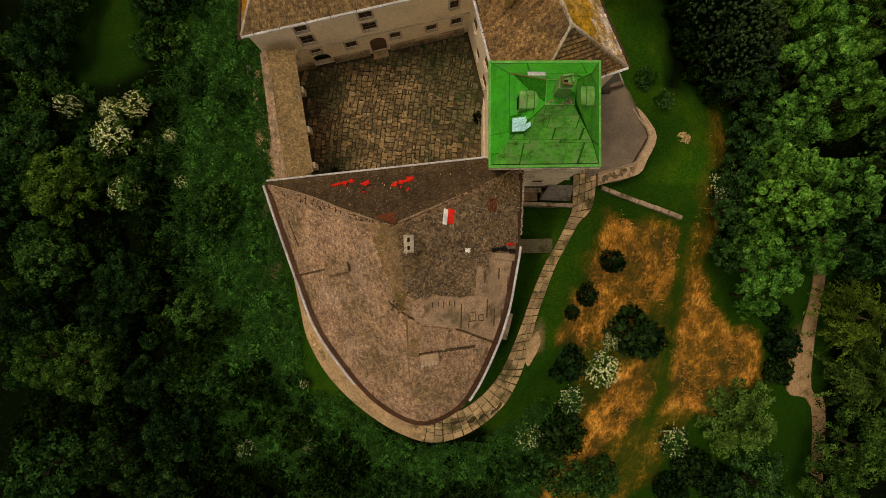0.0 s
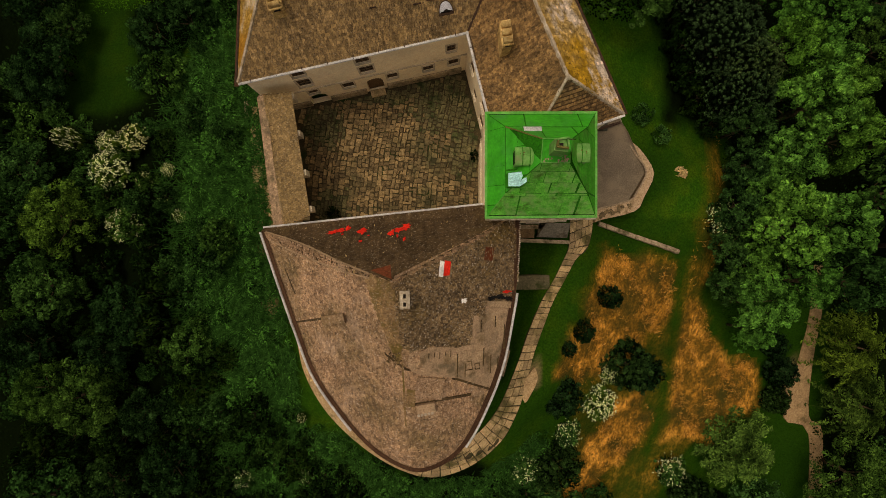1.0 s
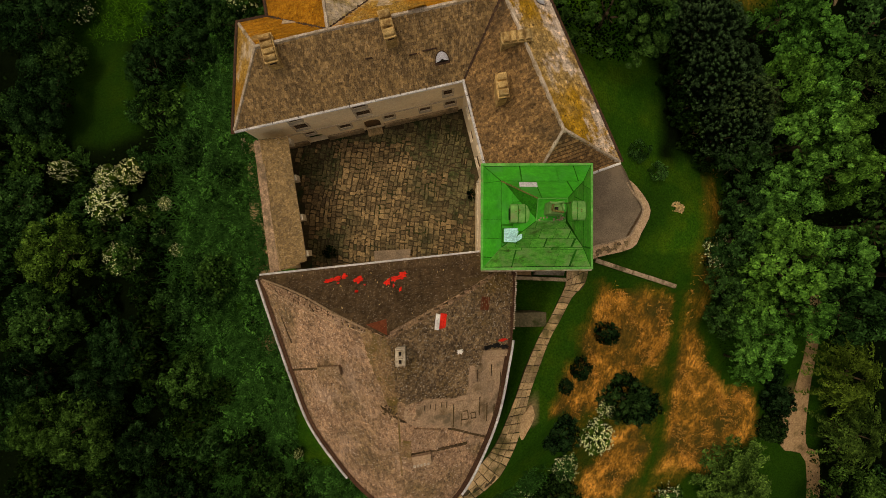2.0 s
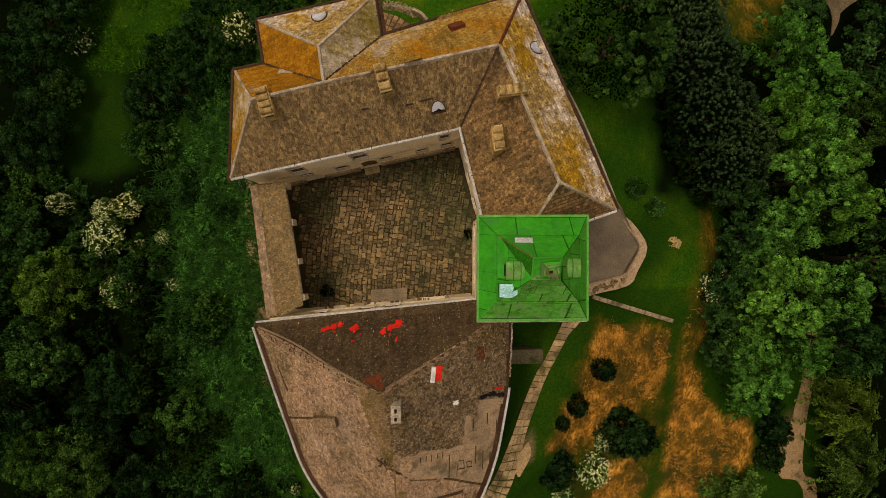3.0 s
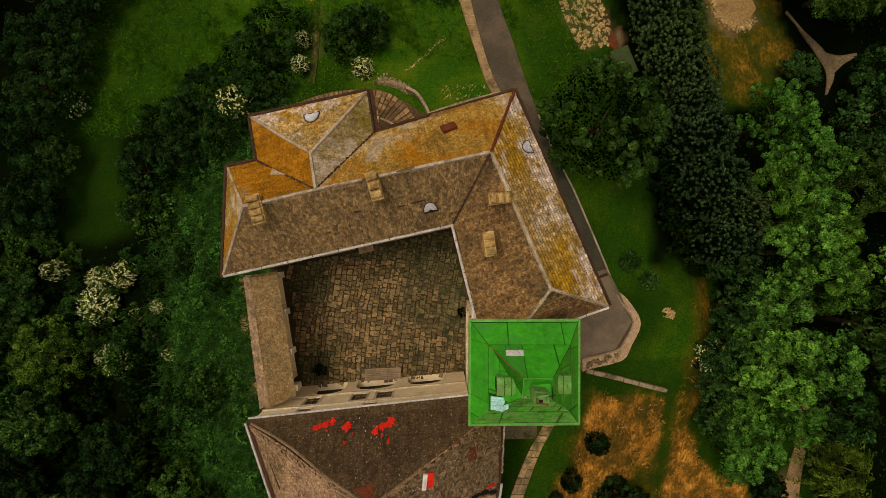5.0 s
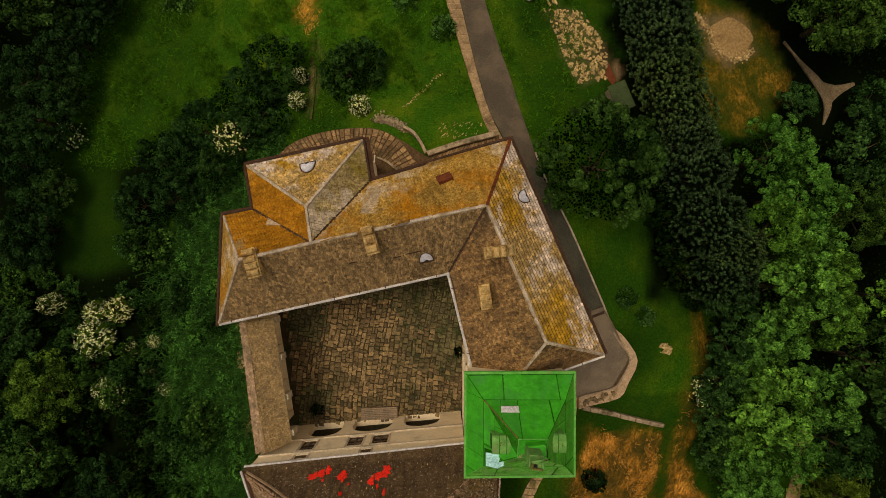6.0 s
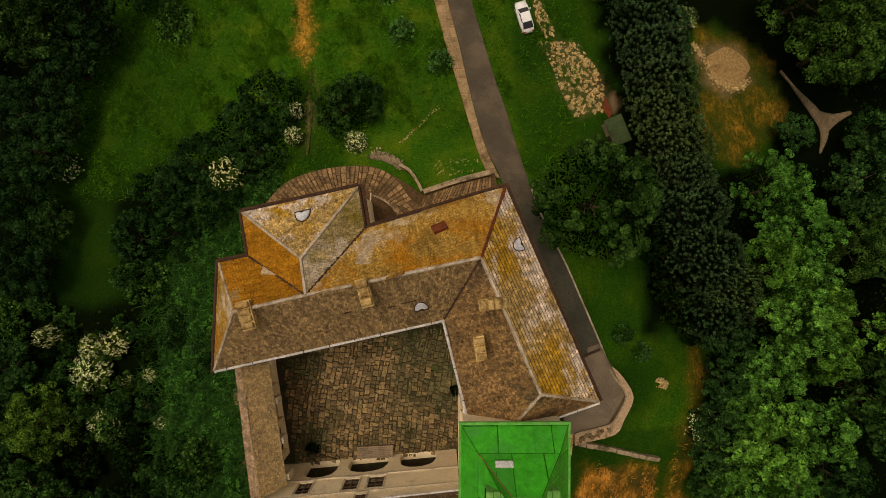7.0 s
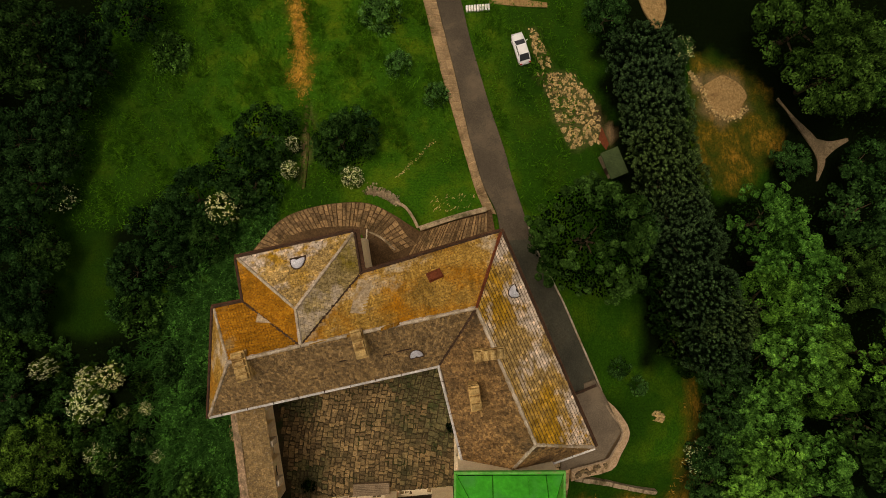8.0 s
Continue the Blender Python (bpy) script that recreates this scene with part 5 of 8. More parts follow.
roof_field("roof_field", [(-3.6, 1.5), (-2.85, 1.94), (-0.16, 3.3), (4.07, 5.5), (6.9, 7.0), (6.95, 2.62), (6.6, -0.02), (4.3, -0.45), (4.1, -1.72), (2.95, -1.6), (2.66, -4.07), (-0.5, -3.9), (-3.0, -3.86)],
           ROOF_SHINGLE, 0.10, 0.22, 0.2, "dark gritty shingle field", 71, math.pi / 2, 0.07)
roof_field("roof_field", [(-6.2, 2.45), (-3.6, 1.7), (-2.95, 1.0), (-3.1, -3.86), (-3.5, -5.4), (-4.3, -3.12), (-5.2, -0.58)], ROOF_OCHRE, 0.08, 0.3, 0.3, "mossy brown roof strip", 72, 0.3)
roof_field("roof_field", [(4.3, -0.71), (6.55, -0.6), (5.8, -4.77), (4.88, -8.4), (1.56, -7.12), (-2.35, -6.1), (-1.92, -4.0), (2.82, -4.25), (3.06, -1.6)], ROOF_PALE, 0.07, 0.0, 0.3, "pale slab roofing with missing pieces", 73)
r = random.Random(12)
SLABS = [(4.3, -0.8), (6.4, -0.8), (5.75, -4.77), (4.75, -8.3), (1.56, -7.05), (-2.25, -6.0), (-1.9, -4.2), (2.9, -4.4), (3.1, -1.7)]
x = -2.3
while x < 6.5:  # raised pale roof slabs in columns
    w = r.uniform(0.55, 0.8)
    y = -8.6 + r.uniform(0, 0.8)
    while y < -0.7:
        h = r.uniform(0.7, 1.7)
        q = [(x + 0.02 + i * (w - 0.04), y + 0.015 + j * (h - 0.03) + r.uniform(-0.02, 0.02)) for i, j in ((0, 0), (1, 0), (1, 1), (0, 1))]
        if all(inside(a, b, SLABS) for a, b in q) and r.random() < 0.93:
            lift = r.uniform(0.09, 0.14)
            part("roof_slab", Geo().slab([(a, b, south_z(a, b) + lift) for a, b in q], 0.07), ROOF_PALE_PIECE, south)
        y += h
    x += w
g = Geo()
for x, y0, y1 in ((1.6, -7.0, -4.85), (3.75, -3.05, -2.0), (4.0, -6.3, -4.55), (4.7, -7.05, -5.3), (5.1, -2.75, -1.7), (6.0, -4.9, -2.6), (2.3, -7.05, -6.4), (5.4, -6.75, -5.6),
                  (-0.88, -5.0, -4.5), (-0.4, -4.9, -4.5), (0.05, -5.1, -4.5), (0.55, -4.9, -4.5), (1.0, -5.0, -4.5)):  # dark slots between slabs
    k = 0.07 if y1 - y0 > 0.8 else 0.05
    q = [(x - k, y0), (x + k * 0.6, y0), (x + k, y1), (x - k * 0.6, y1)]
    g.slab([(a, b, south_z(a, b) + 0.17) for a, b in q], 0.1)
part("roof_gaps", g, ROOF_BROWN, south, "dark gaps between slabs", "stuff")
# seams, ledges and low blocks on the roof


def roof_bar(name, pts, width, high, mat, label=""):
    g = Geo()
    for a, b in zip(pts[:-1], pts[1:]):
        d = Vector((b[0] - a[0], b[1] - a[1])).normalized()
        o = Vector((-d.y, d.x)) * width / 2
        q = [(a[0] - o.x, a[1] - o.y), (b[0] - o.x, b[1] - o.y), (b[0] + o.x, b[1] + o.y), (a[0] + o.x, a[1] + o.y)]
        g.slab([(x, y, south_z(x, y) + high) for x, y in q], high + 0.1)
    return part(name, g, mat, south, label)


roof_bar("seam", [(-4.4, -4.6), (-2.81, -5.84), (1.56, -7.2), (5.2, -8.9)], 0.2, 0.1, ROOF_BROWN, "dark roof seam")
roof_bar("seam", [(-14.2, -2.6), (-10.3, -1.8)], 0.18, 0.1, ROOF_BROWN, "dark roof seam")
roof_bar("seam", [(-3.1, -5.2), (-3.0, -11.5)], 0.14, 0.08, ROOF_OCHRE)
roof_bar("seam", [(-5.0, -9.8), (1.5, -10.2)], 0.16, 0.06, ROOF_OCHRE)
roof_bar("seam", [(-14.2, 2.6), (-13.2, 0.2)], 0.1, 0.08, ROOF_BROWN)
roof_bar("roof_block", [(-10.3, -1.95), (-8.05, -1.5)], 0.85, 0.7, ROOF_PINK, "low shingled roof block")
roof_bar("roof_block", [(-2.0, -7.55), (0.35, -7.95)], 2.0, 0.3, ROOF_PINK, "low shingled roof block")
roof_bar("roof_block", [(-2.9, -8.6), (-2.05, -8.7)], 1.7, 0.1, ROOF_OCHRE, "mossy strip beside the block")
roof_bar("seam", [(-2.1, -9.25), (0.5, -8.95), (2.9, -8.85)], 0.24, 0.16, ROOF_BROWN, "dark gap under the roof block")
hatch = roof_bar("roof_hatch", [(-1.95, -9.75), (-0.35, -9.55)], 1.0, 0.62, ROOF_PALE, "pale box-like roof hatch")
for k in range(5):
    x = -1.8 + 0.3 * k
    part("slat", Geo().box((x, -10.18 + 0.04 * k, south_z(x, -10.1) + 0.42), (0.2, 0.22, 0.5), 0.12), RIDGE_PALE, hatch)
g = Geo()
for x, y, w, d in ((2.62, -6.05, 0.6, 0.8), (3.42, -6.2, 0.42, 0.55)):  # outlines of two covered openings
    for q in (-1, 1):
        a, b = (x + q * w / 2, y), (x, y + q * d / 2)
        g.box((*a, south_z(*a) + 0.15), (0.07, d, 0.08), 0.12).box((*b, south_z(*b) + 0.15), (w, 0.07, 0.08), 0.12)
part("covered_openings", g, ROOF_BROWN, south, "dark outlines of covered openings", "stuff")
roof_bar("roof_hatch", [(4.05, 4.0), (4.85, 3.9)], 1.2, 0.16, RUST, "rust-red roof hatch")
part("roof_hatch", Geo().slab([(x, y, nface(x, y) + 0.12) for x, y in ((-5.6, 2.65), (-4.0, 3.05), (-3.75, 2.0))], 0.08), RUST, south, "rust-red triangular flashing")
HIP_A = spline([(-16.2, 5.95), (-13.6, 5.25), (-11.2, 4.45), (-8.6, 3.4), (-5.6, 2.35)], 6)
HIP_B = spline([(-15.9, 5.35), (-13.4, 4.25), (-10.9, 3.4), (-8.3, 2.6), (-5.7, 2.05)], 6)
n = len(HIP_A)
rows = [[(x, y, south_z(x, y) + k) for x, y in line] for line, k in ((HIP_A, 0.0), (HIP_A, 0.2), (HIP_B, 0.2), (HIP_B, 0.0))]
g = Geo().add(sum(rows, []), [(k * n + i, (k + 1) * n + i, (k + 1) * n + i + 1, k * n + i + 1) for k in range(3) for i in range(n - 1)])
hip = part("hip_band", g, ROOF_BROWN, south, "dark band of rough hip courses")
rr = random.Random(35)
n = 84
for k in range(n):  # broken cross courses between the two pale edges of the hip
    t = k / n * (len(HIP_A) - 1)
    i, f = int(t), t - int(t)
    p = [HIP_A[i][q] + (HIP_A[i + 1][q] - HIP_A[i][q]) * f for q in (0, 1)]
    q2 = [HIP_B[i][q] + (HIP_B[i + 1][q] - HIP_B[i][q]) * f for q in (0, 1)]
    cuts = [0.04, rr.uniform(0.3, 0.45), rr.uniform(0.55, 0.75), 0.96]
    for a, b in zip(cuts[:-1], cuts[1:]):
        if rr.random() < 0.85:
            m = [p[q] + (q2[q] - p[q]) * (a + b) / 2 for q in (0, 1)]
            part("cross_course", Geo().box((m[0], m[1], south_z(*m) + 0.25), (0.09, math.hypot(p[0] - q2[0], p[1] - q2[1]) * (b - a) * 0.86, 0.09), math.atan2(q2[1] - p[1], q2[0] - p[0]) + math.pi / 2 + rr.uniform(-0.15, 0.15)), ROOF_PINK, hip)
g = Geo()
ridge_line(g, [(x, y, south_z(x, y) + 0.16) for x, y in HIP_A[::3]], 0.16, 0.08, 0.3, 36)
ridge_line(g, [(x, y, south_z(x, y) + 0.16) for x, y in HIP_B[::3]], 0.22, 0.08, 0.3, 37)
part("hip_edges", g, ROOF_PALE_PIECE, hip, "pale broken edge tiles", "stuff")
part("hip_tiles", ridge_line(Geo(), [(*S_NE, SZ + 0.05), (2.2, 4.9, 23.45), (APEX.x + 0.4, APEX.y + 0.25, AZ - 0.1)], 0.26, 0.1, 0.35, 32), ROOF_PINK, south, kind="stuff")
chimney(south, -2.65, 0.4, 25.5, 27.8, 0.62, 1.25, 0.02, 2, mat=surface("whitewashed_brick", (0.34, 0.28, 0.20), (0.52, 0.45, 0.35), 0.95, 5.0, 0.9, stain=(0.2, 0.13, 0.07), stain_scale=1.2))
# eave boards and gutters
n = len(S_EAVE)
EAVE_IN = offset_line(S_EAVE, 0.48)
g = Geo().add([(*p, SZ + 0.10) for p in S_EAVE] + [(x, y, south_z(x, y) + 0.12) for x, y in EAVE_IN] + [(*p, SZ - 0.1) for p in S_EAVE],
              [(i, i + 1, n + i + 1, n + i) for i in range(n - 1)] + [(2 * n + i, 2 * n + i + 1, i + 1, i) for i in range(n - 1)])
part("eave_board", g, EAVE_BROWN, south, "brown eave flashing")
for lo, hi in ((0, 24), (44, 65)):
    line = offset_line(S_EAVE, -0.16)[lo:hi]
    part("gutter", Geo().tube([(x, y, SZ - 0.02) for x, y in line], 0.12, 8), GALVANISED, south, "pale galvanised eaves gutter")
g = Geo()
r = random.Random(3)
for k in range(34):
    t = k / 33
    a = (7.32 + 0.2 * t, 1.4 + 6.2 * t)
    g.box((a[0] + r.uniform(-0.05, 0.05), a[1], SZ + 0.12), (0.14, r.uniform(0.08, 0.15), 0.14), r.uniform(-0.3, 0.3))
part("edge_stones", g, RIDGE_PALE, south, "row of pale edge stones", "stuff")
# walls
S_WALL = offset_line(S_EAVE, 0.45)
S_BACK = offset_line(S_EAVE, 1.05)
g = Geo().add([(*p, 4.0) for p in S_WALL] + [(*p, SZ - 0.15) for p in S_WALL] + [(*p, 4.0) for p in S_BACK] + [(*p, SZ - 0.15) for p in S_BACK],
              [(i, i + 1, n + i + 1, n + i) for i in range(n - 1)] + [(2 * n + i + 1, 2 * n + i, 3 * n + i, 3 * n + i + 1) for i in range(n - 1)] + [(n + i, n + i + 1, 3 * n + i + 1, 3 * n + i) for i in range(n - 1)])
part("wall", g, PLASTER, south, "curved plaster outer wall")
SN = ((4.2, 8.2), (-16.0, 6.3))
SN_L = math.hypot(20.2, 1.9)
S_OPEN = [(3.4, 7.0, 9.8, 13.8, 1.5), (8.2, 12.6, 9.8, 13.5, 1.5), (13.9, 17.9, 9.8, 13.4, 1.5), (3.7, 5.1, 14.85, 17.2, 0), (8.5, 10.0, 14.85, 17.2, 0), (11.0, 12.6, 14.85, 17.2, 0), (10.2, 11.2, 18.25, 19.2, 0), (3.8, 5.0, 18.25, 19.2, 0)]
S_OPEN = [(SN_L - b, SN_L - a, c, d3, e) for a, b, c, d3, e in S_OPEN]
part("court_wall", wall_geo(*SN, 7.0, SZ - 0.15, 0.7, S_OPEN), PLASTER, south, "cream courtyard wall with round arcade arches")
for o in S_OPEN:
    if not o[4]:
        window(south, *SN, *o[:4])
        surround(south, *SN, *o[:4])
for zz, hh in ((14.4, 0.18), (17.85, 0.12), (19.75, 0.3)):
    m = (Vector(SN[0]) + Vector(SN[1])) / 2
    part("string_course", Geo().box((m.x - 0.01, m.y + 0.05, zz), (SN_L, 0.2, hh), math.atan2(1.9, 20.2)), SILL, south)
part("arcade_back_wall", Geo().box((-5.9, 3.9, 11.5), (21.0, 0.4, 6.0), math.atan2(1.9, 20.2)), PLASTER, south, "shaded back wall of the arcade")
part("gutter", Geo().tube([(4.1, 8.6, SZ - 0.04), (-16.5, 6.38, SZ - 0.04)], 0.1, 8), GALVANISED, south, "thin pale eaves gutter")

# ---------------------------------------------------------------- tower
tower = thing("tower", 8.75, 11.65, 7.2, "square castle tower under a bright green sheet roof", "tower")
TX0, TX1, TY0, TY1, TZ = 4.05, 13.5, 7.1, 16.15, 23.5
kx0, kx1, ky0, ky1, KZ = 5.45, 12.2, 8.95, 14.4, 25.6
TOP = [(7.75, 10.95, 28.5), (9.95, 10.95, 28.5), (9.95, 12.6, 29.2), (7.75, 12.6, 29.2)]
outer = [(TX0, TY0, TZ), (TX1, TY0 + 0.1, TZ), (TX1, TY1, TZ), (TX0, TY1 - 0.05, TZ)]
kink = [(kx0, ky0, KZ), (kx1, ky0, KZ), (kx1, ky1, KZ), (kx0, ky1, KZ)]


def clip(poly, a, b):
    """The part of a plan polygon left of the line a-b."""
    out = []
    side = [(b[0] - a[0]) * (p[1] - a[1]) - (b[1] - a[1]) * (p[0] - a[0]) for p in poly]
    for i, p in enumerate(poly):
        q, sp, sq = poly[(i + 1) % len(poly)], side[i], side[(i + 1) % len(poly)]
        if sp >= 0:
            out.append(p)
        if sp * sq < 0:
            t = sp / (sp - sq)
            out.append((p[0] + (q[0] - p[0]) * t, p[1] + (q[1] - p[1]) * t))
    return out


def lay_sheets(parent, pts, w, h, mat, seed):
    """Sheet panels in courses, cut to the edges of a roof face; each is a part."""
    rr = random.Random(seed)
    zf = plane_z(pts[:3])
    plan = [(p[0], p[1]) for p in pts]
    o, u = Vector(plan[0]), (Vector(plan[1]) - Vector(plan[0])).normalized()
    v = Vector((-u.y, u.x))
    for j in range(int(9 / h)):
        for i in range(-3, int(13 / w)):
            skew = 0.08 * h
            a0, b0 = i * w + (j % 2) * w * 0.5 + rr.uniform(-0.08, 0.08), j * h
            cell = [tuple(o + u * (a0 + da) + v * (b0 + db)) for da, db in ((0.02, 0.015), (w - 0.02, 0.015), (w - 0.02 + skew, h - 0.015), (0.02 + skew, h - 0.015))]
            for a, b in zip(plan, plan[1:] + plan[:1]):
                cell = clip(cell, a, b) if len(cell) > 2 else []
            if len(cell) > 2:
                lift = rr.uniform(0.03, 0.06)
                part("sheet", Geo().slab([(x, y, zf(x, y) + lift) for x, y in cell], 0.04), mat, parent)


TOWER_FACES = [[outer[i], outer[(i + 1) % 4], kink[(i + 1) % 4], kink[i]] for i in range(4)] + [[kink[i], kink[(i + 1) % 4], TOP[(i + 1) % 4], TOP[i]] for i in range(4)]
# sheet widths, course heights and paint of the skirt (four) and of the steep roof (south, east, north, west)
# south and east paints are lighter to even out the light
TOWER_LAY = [(1.25, 1.6, GREEN_STAINED_LIT), (1.7, 1.7, GREEN_WORN_LIT), (1.55, 1.8, GREEN_ROOF), (1.6, 1.6, GREEN_ROOF), (1.15, 0.72, GREEN_STAINED_LIT), (1.3, 1.3, GREEN_WORN_LIT), (1.35, 1.9, GREEN_ROOF), (1.2, 0.8, GREEN_ROOF)]
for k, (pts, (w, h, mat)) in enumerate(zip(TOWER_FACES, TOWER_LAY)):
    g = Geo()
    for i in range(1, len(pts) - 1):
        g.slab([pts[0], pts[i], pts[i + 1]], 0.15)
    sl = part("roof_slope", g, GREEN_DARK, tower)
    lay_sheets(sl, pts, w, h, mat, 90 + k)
rim = inset([(x, y) for x, y, z in outer], -0.12)
rim_in = inset([(x, y) for x, y, z in outer], 0.14)
for i in range(4):
    j = (i + 1) % 4
    part("roof_rim", Geo().prism([rim[i], rim[j], rim_in[j], rim_in[i]], TZ - 0.12, TZ + 0.16), GREEN_RIM, tower, "pale green eave rim")
    a, b = inset([(x, y) for x, y, z in outer], 0.2)[i], inset([(x, y) for x, y, z in outer], 0.2)[j]
    part("gutter_channel", Geo().tube([(*a, TZ + 0.2), (*b, TZ + 0.2)], 0.075, 6), GREEN_BLACK, tower, "dark channel behind the eave rim")
    part("hip_seam", Geo().tube([(outer[i][0], outer[i][1], outer[i][2] + 0.05), (kink[i][0], kink[i][1], kink[i][2] + 0.05)], 0.035, 6), GREEN_DARK if i else GREEN_RIM, tower)
    part("hip_seam", Geo().tube([(kink[i][0], kink[i][1], kink[i][2] + 0.06), (TOP[i][0], TOP[i][1], TOP[i][2] + 0.04)], 0.06 if i == 3 else 0.035, 6), HIP_RUST if i == 3 else GREEN_DARK, tower, "rust-stained hip seam" if i == 3 else "")
    part("break_seam", Geo().tube([(kink[i][0], kink[i][1], KZ + 0.05), (kink[j][0], kink[j][1], KZ + 0.04)], 0.035, 6), GREEN_DARK, tower)
part("cornice_edge", Geo().tube([(TX0 - 0.08, TY0 - 0.14, TZ - 0.2), (TX1 + 0.08, TY0 - 0.04, TZ - 0.2)], 0.12, 8), RIDGE_PALE, tower, "pale eave cornice")


def barrel(x0, x1, y0, y1, z0, z1, rise, n=8):
    """A box with a shallow barrel top whose ridge runs along x."""
    ym, hw = (y0 + y1) / 2, (y1 - y0) / 2
    prof = [(y1, z0), (y0, z0)] + [(ym - hw * math.cos(math.pi * k / n), z1 + rise * math.sin(math.pi * k / n)) for k in range(n + 1)]
    return loft(Geo(), [[(x, py, pz) for py, pz in prof] for x in (x0, x1)])


for x0, x1, y0, y1, zt, flip in ((5.9, 7.6, 10.85, 12.3, 27.75, 1), (9.75, 11.6, 11.05, 12.55, 28.0, -1)):
    dm = part("dormer", Geo().box(((x0 + x1) / 2, (y0 + y1) / 2, zt - 1.5), (x1 - x0 - 0.16, y1 - y0 - 0.16, 3.0)), GREEN_PALE, tower, "faded green dormer")
    part("dormer_roof", barrel(x0, x1, y0, y1, zt - 0.1, zt, 0.3), GREEN_PALE, dm, "faded barrel-shaped sheet cover")
    xf = x0 if flip > 0 else x1
    part("dormer_louvre", Geo().box((xf + 0.06 * flip, (y0 + y1) / 2, zt - 0.75), (0.1, 0.9, 0.9)), GREEN_BLACK, dm)
    for k in range(2):  # seams over the barrel
        xs = x0 + (x1 - x0) * (k + 1) / 3
        part("dormer_seam", barrel(xs - 0.03, xs + 0.03, y0 - 0.02, y1 + 0.02, zt - 0.1, zt, 0.33), GREEN_DARK, dm)
    rr = random.Random(int(zt * 100))
    for k in range(3):
        part("patch", Geo().box((xf + flip * rr.uniform(0.12, 0.9), (y0 + y1) / 2 + rr.uniform(-0.25, 0.25), zt + 0.29), (rr.uniform(0.08, 0.2), 0.07, 0.08), rr.uniform(0, 3)), HIP_RUST, dm, "rusty patch")
lantern = part("lantern", Geo().prism([(p[0], p[1]) for p in TOP], 27.0, lambda x, y: 28.55 + 0.42 * (y - 10.95)).box((9.05, 11.9, 29.3), (1.5, 0.95, 0.9), 0.1, 0.85), GREEN_ROOF, tower, "stepped green sheet cap under the chimney")
part("cap_edge", Geo().tube([(*TOP[0][:2], 28.6), (*TOP[1][:2], 28.6), (*TOP[2][:2], 29.28), (*TOP[3][:2], 29.28), (*TOP[0][:2], 28.6)], 0.05, 6), GREEN_RIM, lantern)
ct = part("chimney", Geo().box((8.7, 11.72, 30.2), (1.0, 0.86, 1.8), -0.1).box((8.66, 11.76, 31.3), (0.84, 0.7, 0.6), 0.06, 0.9), GREEN_PALE, tower, "stained sheet-clad chimney stack")
for dx, dy, w, d in ((0, 0.3, 0.84, 0.13), (0, -0.3, 0.84, 0.13), (0.355, 0, 0.13, 0.47), (-0.355, 0, 0.13, 0.47)):
    part("chimney_rim", Geo().box((8.65 + dx, 11.75 + dy, 31.66), (w, d, 0.24 + 0.12 * (dx > 0) + 0.1 * (dy > 0)), 0.5 * (dx + dy)), GREEN_PALE if dx > 0 or dy > 0 else HIP_RUST, ct, "stained uneven brick rim")
part("flue_opening", Geo().box((8.55, 11.65, 31.63), (0.26, 0.2, 0.1)), SOOT, ct)
rr = random.Random(66)
for k in range(24):  # crumbling brick and mortar round the stack
    t = rr.random()
    px, py = (7.95 + 2.0 * t, 11.1 + rr.uniform(-0.1, 0.15)) if k % 2 else (9.55 + rr.uniform(-0.1, 0.25), 11.0 + 1.1 * t)
    part("loose_brick", Geo().box((px, py, 28.6 + 0.42 * (py - 10.95)), (rr.uniform(0.1, 0.22), rr.uniform(0.06, 0.12), 0.12), rr.uniform(0, 3)), STONE_WALL, ct)
part("stay_rod", Geo().tube([(8.95, 12.0, 31.75), (9.6, 12.05, 31.5)], 0.035, 5), DARK_METAL, ct)
west_sky = [(5.5, 10.5), (5.5, 9.35), (6.45, 9.3), (6.95, 9.65), (6.95, 10.55)]
skl = part("skylight", Geo().prism(west_sky, 25.2, lambda x, y: 26.5 + 0.47 * (x - 5.5)), GREEN_DARK, tower, "raised roof light under a pale blue sheet")
part("panel", Geo().slab([(x, y, 26.55 + 0.47 * (x - 5.5)) for x, y in inset(west_sky[::-1], -0.05)[::-1]], 0.04), SKYLIGHT, skl, "pale blue corrugated panel")
skn = part("skylight", Geo().prism([(6.8, 13.5), (8.15, 13.5), (8.15, 14.15), (6.8, 14.15)], 25.6, lambda x, y: 26.55 + 0.75 * (14.15 - y)), GREEN_ROOF, tower, "raised roof light with a grey panel")
part("panel", Geo().slab([(x, y, 26.6 + 0.75 * (14.15 - y)) for x, y in ((6.76, 13.5), (8.19, 13.5), (8.19, 14.19), (6.76, 14.19))], 0.04), GREY_PANEL, skn, "grey sheet panel")
TW = [(4.4, 7.45), (13.15, 7.45), (13.15, 15.8), (4.4, 15.8)]
T_OPEN = {0: [(1.2, 2.4, 11.0, 12.8, 0), (3.9, 6.9, 20.6, 21.2, 0), (1.6, 4.8, 16.2, 16.8, 0), (5.4, 6.6, 11.0, 12.8, 0)]}
for i in range(4):
    part("wall", wall_geo(*butt(TW[i], TW[(i + 1) % 4], TW[(i + 2) % 4], 0.7), 4.0, TZ - 0.12, 0.7, T_OPEN.get(i, ())), PLASTER, tower, "cream plaster tower wall")
for o in T_OPEN[0]:
    window(tower, TW[0], TW[1], *o[:4], bars=(3, 2) if o[1] - o[0] > 2 else (2, 3))
